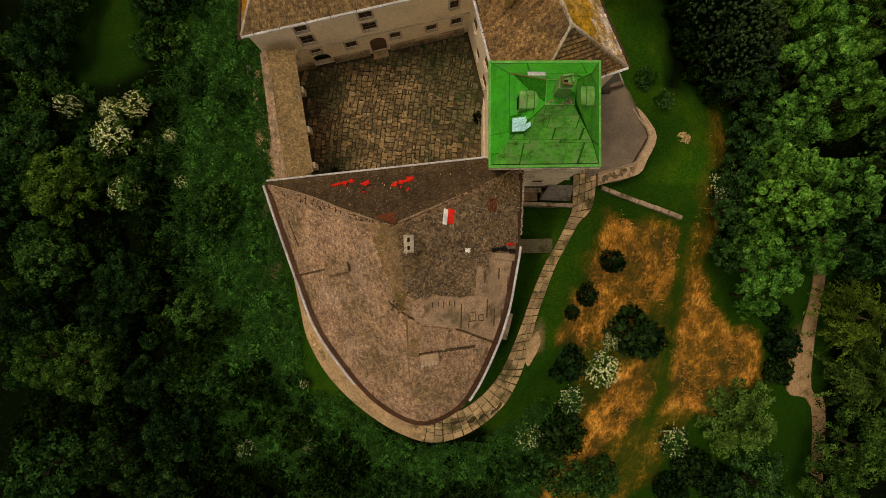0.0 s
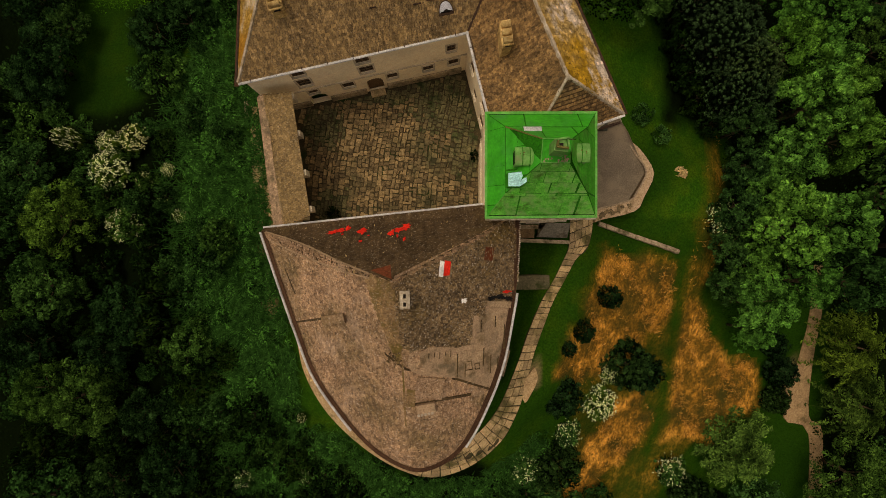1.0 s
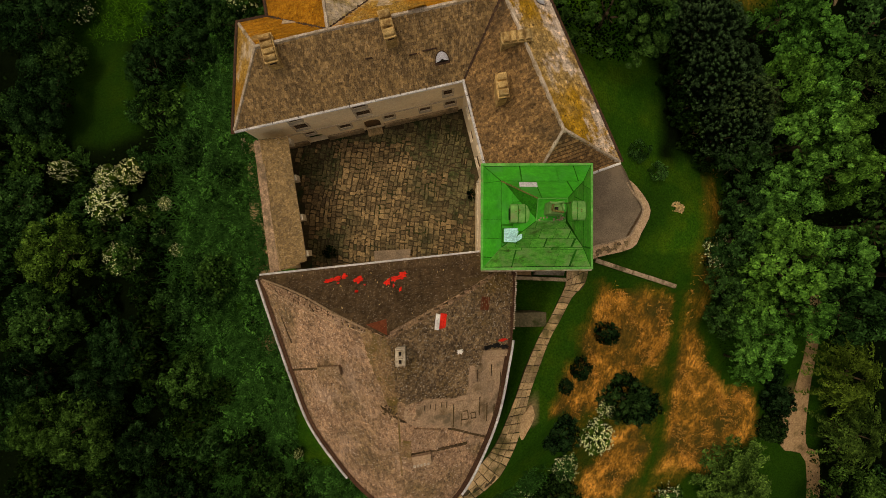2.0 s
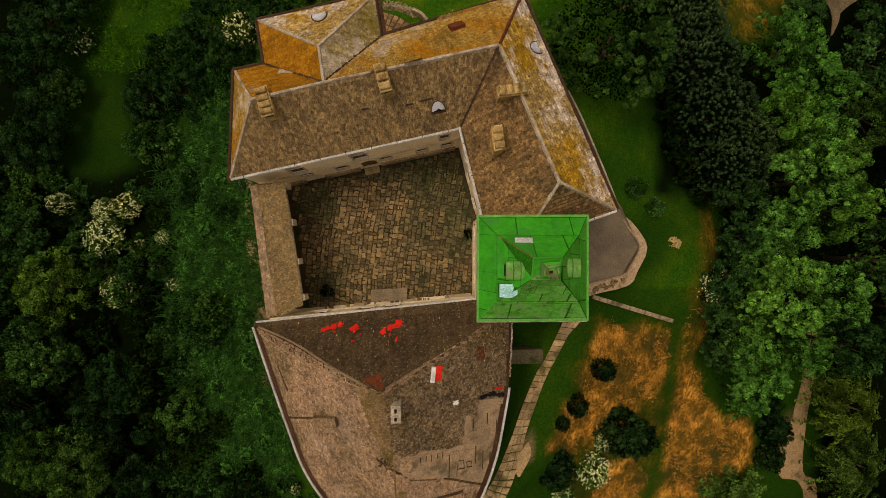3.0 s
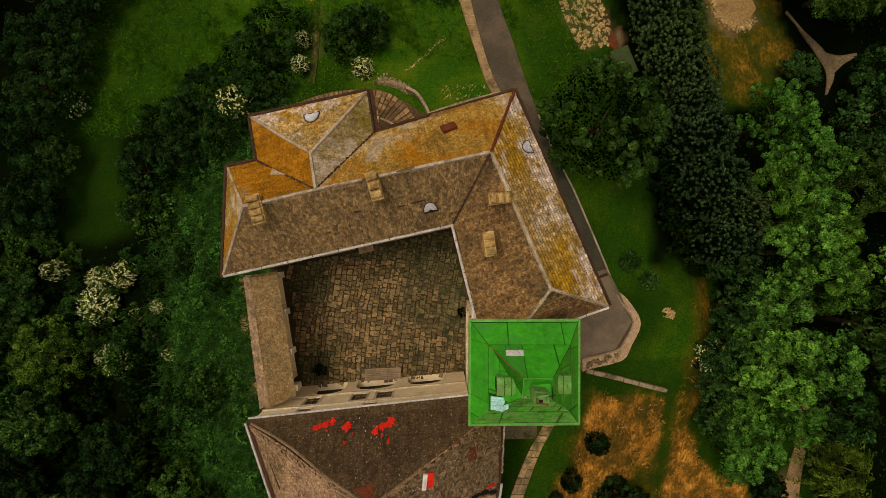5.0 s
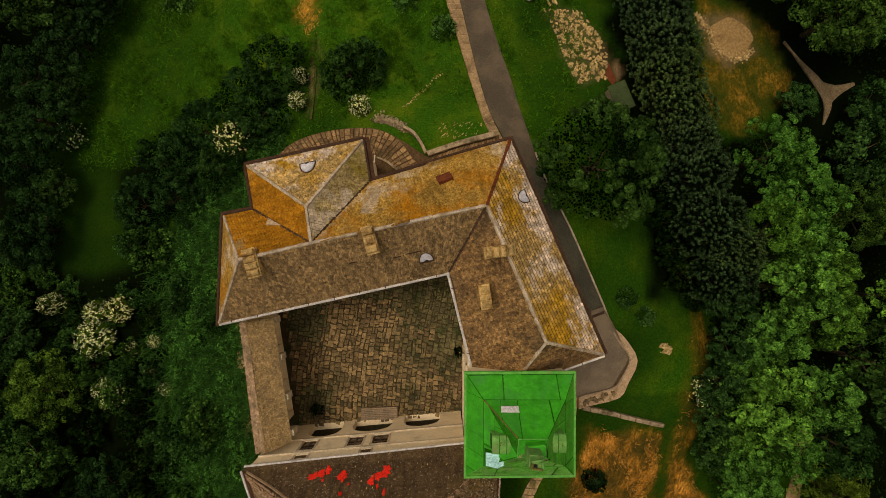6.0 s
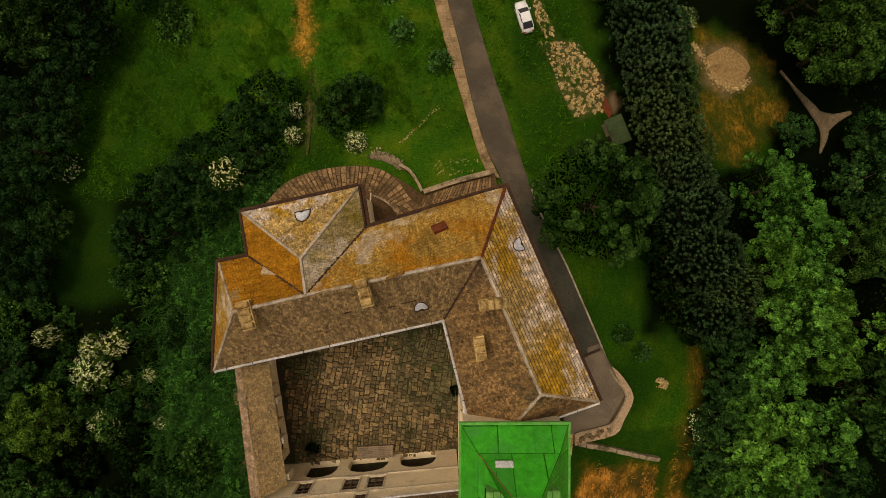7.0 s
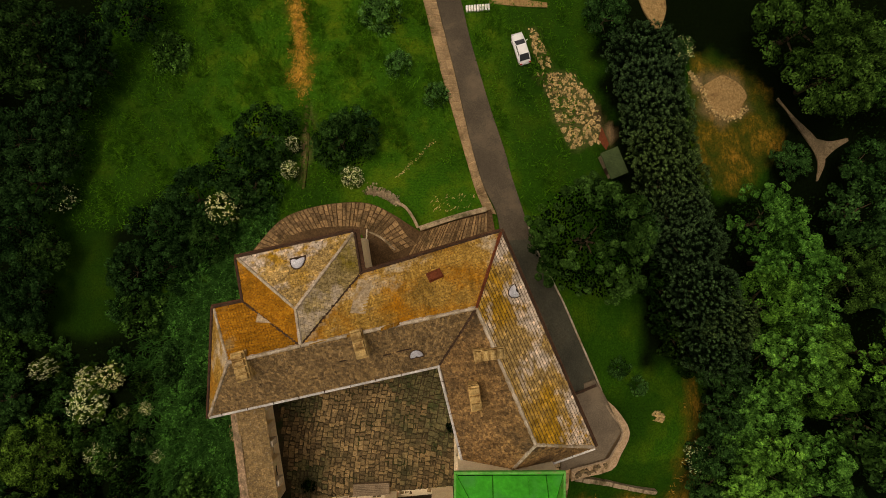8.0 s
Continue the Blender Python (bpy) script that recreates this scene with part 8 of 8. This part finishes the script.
for k in range(90):
    a, q = r.uniform(0, 6.28), r.uniform(0, 0.8)
    s = r.uniform(0.12, 0.3)
    g.box((q * math.cos(a), q * math.sin(a) * 1.1, 0.1 + (0.85 - q) * 0.55 * r.random()), (s, s * 0.8, s * 0.6), r.uniform(0, 3), 0.75)
part("stones", g, RUBBLE, heap, kind="stuff", local=True)
for k in range(9):
    g = Geo().box((0, 0, 0.2), (0.28, 0.95, 0.42), 0, 0.9)
    b = tagged(new("concrete_block", g.mesh("concrete_block", WHITE_CLOTH)), "white concrete barrier block beside the drive", "block", "barrier blocks")
    b.location, b.rotation_euler = (6.3 + 0.38 * k, 69.2 + 0.04 * k, ground(6.3 + 0.38 * k, 69.2)), (0, 0, 0.05)
setting("side_path", draped([(9.5, 71.6), (14, 71.4), (18, 71.2)], [(9.5, 70.4), (14, 70.2), (18, 70.4)], 0.06), SAND, "sandy side path off the drive", "path")
setting("side_path_east", draped(spline([(31.5, 76), (32.6, 72.0), (34.4, 68.6)], 4), spline([(36.0, 76), (36.6, 72.0), (35.4, 68.6)], 4), 0.05), SAND, "sandy patch among the trees", "path")


def plank(x, y, L, rz, label):
    z = ground(x, y)
    ob = thing("bench", 0, 0, 0, label, "bench", "benches along the wall")
    for k in (-0.13, 0.13):
        part("slat", Geo().box((k, 0, 0.45), (0.2, L, 0.06)), WOOD, ob, local=True)
    for k in (-0.35, 0.35):
        part("leg", Geo().box((0, k * L, 0.2), (0.4, 0.1, 0.44)), WOOD, ob, local=True)
    ob.matrix_basis = pose(x, y, z, 0, 0, rz)


plank(-23.5, 21.2, 2.0, 2, "narrow weathered wooden bench by the wall")
plank(-17.4, -4.6, 2.0, 16, "narrow weathered wooden bench by the wall")
plank(-16.6, -6.8, 2.2, 16, "narrow weathered wooden bench by the wall")
g = Geo()
for k in range(22):
    s = r.uniform(0.2, 0.5)
    g.box((-15.2 + r.gauss(0, 0.45), -11.0 + r.gauss(0, 0.5), ground(-15.2, -11) + 0.15), (s, s * 0.7, s * 0.5), r.uniform(0, 3), 0.85)
tagged(new("stone_pile", g.mesh("stone_pile", RUBBLE)), "small pile of pale stones on the ledge", "stone pile", "", "stuff")
g = Geo()
for k in range(70):
    t = r.random()
    s = r.uniform(0.05, 0.13)
    x, y = -2.8 + 4.8 * t + r.gauss(0, 0.1), 44.2 + 5.4 * t + r.gauss(0, 0.12)
    g.box((x, y, ground(x, y) + 0.06), (s, s * 1.4, 0.14), r.uniform(0, 3), 0.8)
tagged(new("stone_line", g.mesh("stone_line", RUBBLE)), "broken line of small pale stones in the lawn", "stones", "", "stuff")
g = Geo()
for k in range(70):
    x, y = r.uniform(1.5, 6.8), r.uniform(40.0, 42.2)
    if y > 39.4 + (x - 1.5) * 0.25:
        s = r.uniform(0.05, 0.16)
        g.box((x, y, ground(x, y) + 0.05), (s * 0.5, s * 2.4, 0.12), r.uniform(-1.0, -0.2), 0.8)
tagged(new("grass_stones", g.mesh("grass_stones", RUBBLE)), "flat pale stones half sunk in the grass", "stones", "", "stuff")

# low timber stage in front of the middle arch of the court
stage = thing("stage", -5.1, 7.9, 9.8, "low weathered timber stage before the courtyard arch", "platform")
for k in range(7):
    part("board", Geo().box((-5.1 + 0.01 * (k % 3), 7.42 + 0.2 * k, 10.28), (4.15 - 0.05 * (k % 2), 0.18, 0.06), 0.05), WOOD, stage)
part("frame", Geo().box((-5.1, 8.02, 10.02), (4.05, 1.3, 0.44), 0.05), WOOD, stage)

# sheets lying on the south roof


def cloth(name, outline, mat, label, category, zf, lift=0.2, seed=0):
    rr = random.Random(seed)
    m = (sum(p[0] for p in outline) / len(outline), sum(p[1] for p in outline) / len(outline))
    g = Geo()
    n = len(outline)
    ring = [(*p, zf(*p) + lift + rr.uniform(-0.03, 0.05)) for p in outline]
    mid = [((p[0] + m[0]) / 2, (p[1] + m[1]) / 2, zf((p[0] + m[0]) / 2, (p[1] + m[1]) / 2) + lift + rr.uniform(0.0, 0.12)) for p in outline]
    c = (*m, zf(*m) + lift + 0.06)
    low = [(x, y, z - lift - 0.02) for x, y, z in ring]
    fs = [(i, (i + 1) % n, n + (i + 1) % n, n + i) for i in range(n)] + [(n + i, n + (i + 1) % n, 2 * n) for i in range(n)]
    fs += [(2 * n + 1 + (i + 1) % n, (i + 1) % n, i, 2 * n + 1 + i) for i in range(n)]
    g.add(ring + mid + [c] + low, fs)
    ob = new(name, g.mesh(name, mat))
    return tagged(ob, label, category)


def blob(cx, cy, rx, ry, seed, rot=0.0):
    rr = random.Random(seed)
    return [(cx + math.cos(a) * rx * q * math.cos(rot) - math.sin(a) * ry * q * math.sin(rot), cy + math.cos(a) * rx * q * math.sin(rot) + math.sin(a) * ry * q * math.cos(rot))
            for a in np.linspace(0, 2 * math.pi, 23)[:-1] for q in (rr.uniform(0.5, 1.15),)]


for k, (cx, cy, rx, ry, rot) in enumerate(((-9.75, 5.92, 0.62, 0.2, 0.2), (-9.05, 6.08, 0.38, 0.26, 0.1), (-8.5, 6.28, 0.34, 0.27, 0.4), (-7.05, 6.02, 0.52, 0.33, 0.1), (-4.35, 5.86, 0.36, 0.34, 0.6), (-3.75, 6.15, 0.42, 0.3, 0.2),
                                           (-3.1, 6.42, 0.5, 0.34, 0.3), (-3.1, 5.3, 0.14, 0.24, 0.0), (-7.0, 5.05, 0.2, 0.13, 0.0), (-8.85, 5.72, 0.13, 0.1, 0.3), (-6.4, 5.6, 0.1, 0.08, 0.0), (-3.75, 5.55, 0.1, 0.15, 0.2))):
    cloth("red_sheet", blob(cx, cy, rx, ry, 40 + k, rot), RED_CLOTH, "crumpled bright red sheeting on the roof", "tarpaulin", nface, 0.12, k)
flag = thing("flag", 0.5, 2.7, south_z(0.5, 2.7), "white and red banner lying on the shingles", "flag")
for nm, x0, x1, mat in (("white_stripe", 0.08, 0.45, WHITE_CLOTH), ("red_stripe", 0.47, 1.0, RED_CLOTH)):
    pts = [(x0, 3.42), (x0 - 0.13, 2.1), (x1 - 0.13, 2.0 if mat is WHITE_CLOTH else 2.15), (x1, 3.3)]
    part(nm, Geo().slab([(x, y, south_z(x, y) + 0.3) for x, y in pts], 0.2), mat, flag)
for k, (cx, cy, rx, ry, rot) in enumerate(((4.75, -0.05, 0.6, 0.2, 0.2), (5.55, 0.02, 0.6, 0.24, -0.1), (6.35, -0.2, 0.55, 0.2, -0.2))):
    cloth("black_sheet", blob(cx, cy, rx, ry, 90 + k, rot), BLACK_CLOTH, "crumpled black sheeting at the roof edge", "tarpaulin", south_z, 0.25, 5 + k)
cloth("grey_sheet", [(4.3, -0.3), (6.7, -0.5), (6.6, -1.1), (4.35, -0.85)], ROOF_PALE_PIECE, "pale tan sheet under the black cover", "sheeting", south_z, 0.2, 12)
cloth("red_sheet", blob(6.2, 0.45, 0.5, 0.16, 77), RED_CLOTH, "red sheeting beside the black cover", "tarpaulin", south_z, 0.2, 9)
cloth("white_sheet", blob(2.15, -0.1, 0.3, 0.26, 78), WHITE_CLOTH, "scrap of white sheeting on the shingles", "sheeting", south_z, 0.22, 10)
g = Geo()
for k in range(80):  # leaf litter and moss tufts on the roofs
    x, y = r.uniform(-13, 5), r.uniform(2.2, 7.6)
    if y > APEX.y and nface(x, y) > SZ and not (y < 4.5 and abs(x + 4) > 6):
        s = r.uniform(0.03, 0.09)
        g.box((x, y, nface(x, y) + 0.05), (s * 0.6, s * 2.4, 0.06), r.uniform(-0.4, 0.4))
tagged(new("roof_litter", g.mesh("roof_litter", RUBBLE)), "pale litter scattered on the dark roof", "litter", "", "stuff")

g = Geo()
for k in range(60):  # broken tiles along the ochre strip
    t = r.random()
    x, y = -4.9 + 1.2 * t + r.gauss(0, 0.16), 0.2 - 4.2 * t + r.gauss(0, 0.2)
    s = r.uniform(0.06, 0.2)
    g.box((x, y, south_z(x, y) + 0.14), (s, s * r.uniform(0.6, 1.4), 0.08), r.uniform(0, 3), 0.85)
tagged(new("broken_tiles", g.mesh("broken_tiles", FAN_SLAB)), "broken reddish tiles strewn on the roof", "broken tiles", "", "stuff")
g = Geo()
for k in range(36):
    x, y = -3.9 + r.gauss(0, 0.4), -4.8 + r.gauss(0, 0.3)
    s = r.uniform(0.08, 0.26)
    g.box((x, y, south_z(x, y) + 0.13), (s, s * 0.5, 0.1), r.uniform(0, 3), 0.85)
tagged(new("roof_debris", g.mesh("roof_debris", ROOF_BROWN)), "dark crumbled debris on the roof", "debris", "", "stuff")

# ---------------------------------------------------------------- single stones of the pavements


def stone_mesh(name, outline, thick, mat, edge=0.035, z=0.0):
    """A flat stone with a worn edge, centred on its own origin."""
    n = len(outline)
    L = max(max(abs(x), abs(y)) for x, y in outline)
    k = max(0.6, 1 - edge / L)
    v = [(x, y, -thick) for x, y in outline] + [(x, y, -0.03) for x, y in outline] + [(x * k, y * k, z) for x, y in outline]
    f = [(i, (i + 1) % n, n + (i + 1) % n, n + i) for i in range(n)] + [(n + i, n + (i + 1) % n, 2 * n + (i + 1) % n, 2 * n + i) for i in range(n)] + [tuple(range(2 * n, 3 * n))]
    return v, f


def lay(name, parent, quads, mat, rest_mat, near, limit=300, thick=0.14, label="", zf=None):
    """Lays stones given as plan quads; the nearest to a line of the plan are parts, the rest is one joined part."""
    rr = random.Random(len(quads))
    quads = sorted(quads, key=near)
    rest = Geo()
    for i, q in enumerate(quads):
        c = (sum(p[0] for p in q) / len(q), sum(p[1] for p in q) / len(q))
        z = zf(*c) + rr.uniform(-0.015, 0.03)
        v, f = stone_mesh(name, [(p[0] - c[0], p[1] - c[1]) for p in q], thick, mat)
        v = [(x, y, zz + zf(x + c[0], y + c[1]) - zf(*c)) for x, y, zz in v]
        if i < limit:
            me = bpy.data.meshes.new(name)
            me.from_pydata(v, [], f)
            me.materials.append(mat)
            ob = new(name, me)
            ob.location = (c[0], c[1], z)
            ob.rotation_euler = (rr.uniform(-0.012, 0.012), rr.uniform(-0.012, 0.012), 0)
            ob.parent = parent
        else:
            rest.add([(x + c[0], y + c[1], zz + z) for x, y, zz in v], f)
    if rest.v:
        ob = new(name + "s", rest.mesh(name + "s", rest_mat))
        ob.parent = parent
        tagged(ob, label, kind="stuff")


def quad_rows(poly, turn, rmin, rmax, smin, smax, seed, gap=0.05, bend=None):
    """Irregular courses of stones in a plan polygon."""
    rr = random.Random(seed)
    cs, sn = math.cos(turn), math.sin(turn)
    loc = [(x * cs + y * sn, -x * sn + y * cs) for x, y in poly]
    u0, u1 = min(p[0] for p in loc) - 3, max(p[0] for p in loc) + 3
    b, b1 = min(p[1] for p in loc) - 3, max(p[1] for p in loc) + 3
    out = []
    while b < b1:
        h = rr.uniform(rmin, rmax)
        a = u0 + rr.random()
        while a < u1:
            w = rr.uniform(smin, smax)
            split = rr.random() < 0.22 and h > 0.6
            for b2, h2 in (((b, h * 0.52), (b + h * 0.52, h * 0.48)) if split else ((b, h),)):
                q = []
                for i, j in ((0, 0), (1, 0), (1, 1), (0, 1)):
                    x, y = a + i * w + (gap if i == 0 else -gap) / 2, b2 + j * h2 + (gap if j == 0 else -gap) / 2
                    x, y = x + rr.uniform(-0.09, 0.09), y + rr.uniform(-0.09, 0.09)
                    if bend:
                        x, y = bend(x, y)
                    q.append((x * cs - y * sn, x * sn + y * cs))
                c = (sum(p[0] for p in q) / 4, sum(p[1] for p in q) / 4)
                if inside(*c, poly):
                    out.append(q)
            a += w
        b += h
    return out


def court_bend(x, y):
    return x + 0.12 * math.sin(y * 0.45 + 0.6) + 0.05 * math.sin(y * 1.3 + x), y + 0.5 * math.sin(x * 0.16) + 0.06 * math.sin(x * 1.1 + y * 0.5)


court_quads = quad_rows([(-16.3, 20.2), (2.5, 24.5), (4.6, 15.6), (4.4, 7.9), (-14.2, 6.2)], radians(84), 0.36, 0.72, 0.36, 0.74, 5, 0.08, court_bend)
MOSS_BEDS = ((0.5, 21.0, 4.2, 3.6), (3.0, 15.5, 1.6, 4.5), (-13.5, 18.2, 3.0, 2.4), (-12.2, 9.0, 2.6, 2.0), (-6.0, 21.6, 4.0, 1.0))
mr = random.Random(31)


def mossy(q):
    """Whether a court stone lies in a moss bed; the beds have frayed edges."""
    x, y = q[0]
    return min(math.hypot((x - bx) / rx, (y - by) / ry) for bx, by, rx, ry in MOSS_BEDS) + mr.uniform(-0.3, 0.3) < 0.95


green_quads = [q for q in court_quads if mossy(q)]
lay("stone", court, [q for q in court_quads if q not in green_quads], COBBLE, COBBLE_REST, lambda q: abs(q[0][0] + 5), 200, 0.14, "worn courtyard paving stones", lambda x, y: 9.80)
lay("mossy_stone", court, green_quads, MOSS_STONE, MOSS_STONE_REST, lambda q: abs(q[0][0] - 1), 100, 0.14, "moss-grown courtyard paving stones", lambda x, y: 9.80)

# slab path round the south-east foot of the walls
PATH_L = spline([(15.7, 10.3), (15.5, 5.2), (15.3, 4.2), (15.0, 3.5), (13.5, 0.5), (12.1, -1.9), (10.4, -6.0), (9.3, -9.2), (7.4, -13.8), (5.7, -16.4), (3.8, -18.2), (1.8, -19.4), (-0.3, -19.6), (-1.9, -19.2)], 6)
PATH_R = spline([(18.7, 10.3), (18.4, 6.6), (17.6, 4.2), (16.4, 3.3), (14.8, 0.4), (13.5, -2.0), (12.0, -6.0), (11.0, -9.0), (9.9, -13.5), (7.9, -17.9), (5.6, -20.8), (2.9, -22.9), (-0.3, -24.2), (-2.9, -24.1)], 6)
path_floor = setting("slab_path", draped(PATH_L, PATH_R, 0.16, 3.2), MORTAR, "tan slab path along the castle wall", "path")


def ribbon(left, right, across, seed, step=1.0, gap=0.05):
    rr = random.Random(seed)
    out = []
    n = len(left)
    dist = [0]
    for i in range(n - 1):
        dist.append(dist[-1] + math.hypot((left[i + 1][0] + right[i + 1][0] - left[i][0] - right[i][0]) / 2, (left[i + 1][1] + right[i + 1][1] - left[i][1] - right[i][1]) / 2))

    def at(s, k):
        for i in range(n - 1):
            if s <= dist[i + 1] or i == n - 2:
                t = (s - dist[i]) / (dist[i + 1] - dist[i])
                lx, ly = left[i][0] + (left[i + 1][0] - left[i][0]) * t, left[i][1] + (left[i + 1][1] - left[i][1]) * t
                rx, ry = right[i][0] + (right[i + 1][0] - right[i][0]) * t, right[i][1] + (right[i + 1][1] - right[i][1]) * t
                return lx + (rx - lx) * k, ly + (ry - ly) * k
    s = 0.0
    while s < dist[-1] - 0.3:
        L = step * rr.uniform(0.75, 1.3)
        m = across(s / dist[-1], rr)
        cuts = [0] + sorted((i + rr.uniform(-0.18, 0.18)) / m for i in range(1, m)) + [1]
        for k0, k1 in zip(cuts[:-1], cuts[1:]):
            j = [rr.uniform(-0.05, 0.05) for _ in range(4)]
            e = min(dist[-1], s + L)
            g = 0.012
            out.append([at(s + gap + j[0], k0 + g), at(s + gap + j[1], k1 - g), at(e - gap + j[2], k1 - g), at(e - gap + j[3], k0 + g)])
        s += L
    return out


setting("earth_patch", Geo().prism([(10.7 + 0.7 * math.cos(a) * (1 + 0.15 * math.sin(3 * a)) + 0.55 * math.sin(a), -11.9 + 1.9 * math.sin(a) * (1 + 0.1 * math.cos(4 * a))) for a in np.linspace(0, 2 * math.pi, 24)[:-1]],
                                  lambda x, y: ground(x, y) - 0.3, lambda x, y: ground(x, y) + 0.33), EARTH, "orange earth patch at the path edge", "earth")
path_quads = ribbon(PATH_L, PATH_R, lambda t, rr: (4 if t < 0.15 else 1 if t < 0.29 else rr.choice((2, 2, 3)) if t < 0.5 else rr.choice((3, 4))), 6, 1.0)
lay("slab", path_floor, path_quads, SLAB, SLAB, lambda q: q[0][0], 300, 0.15, "tan slabs", lambda x, y: ground(x, y) + 0.24)

# fan paving: rings of slabs, straight joints across
fan_quads = []
F_OUT = spline([(-18.95, 35.4), (-16.1, 38.68), (-12.8, 40.18), (-8.85, 40.88), (-5.5, 40.75), (-2.95, 39.5), (-1.4, 37.4), (0.2, 36.0)], 5)
F_IN = spline([(-17.0, 35.0), (-14.6, 37.0), (-11.5, 37.9), (-8.8, 38.1), (-6.3, 38.0), (-4.9, 37.3), (-3.7, 36.2), (-2.5, 34.8)], 5)
fan_quads += ribbon(F_IN, F_OUT, lambda t, rr: rr.choice((3, 4, 4)), 9, 0.5)
fan_quads += ribbon([(-1.0, 34.8), (3.0, 36.0), (8.2, 37.6)], [(0.4, 37.4), (4.2, 38.8), (8.2, 39.8)], lambda t, rr: rr.choice((1, 2)), 10, 0.36)
lay("slab", fan, fan_quads, FAN_SLAB, FAN_SLAB, lambda q: q[0][0], 300, 0.15, "tan slabs", lambda x, y: 9.36)
walk_way = bpy.data.objects["footway"]
kerb_quads = ribbon(KERB_W, KERB_E, lambda t, rr: rr.choice((2, 2, 3)), 11, 1.1)
lay("slab", walk_way, kerb_quads, FOOTWAY, FOOTWAY, lambda q: q[0][1], 300, 0.12, "tan slabs", lambda x, y: ground(x, y) + 0.33)
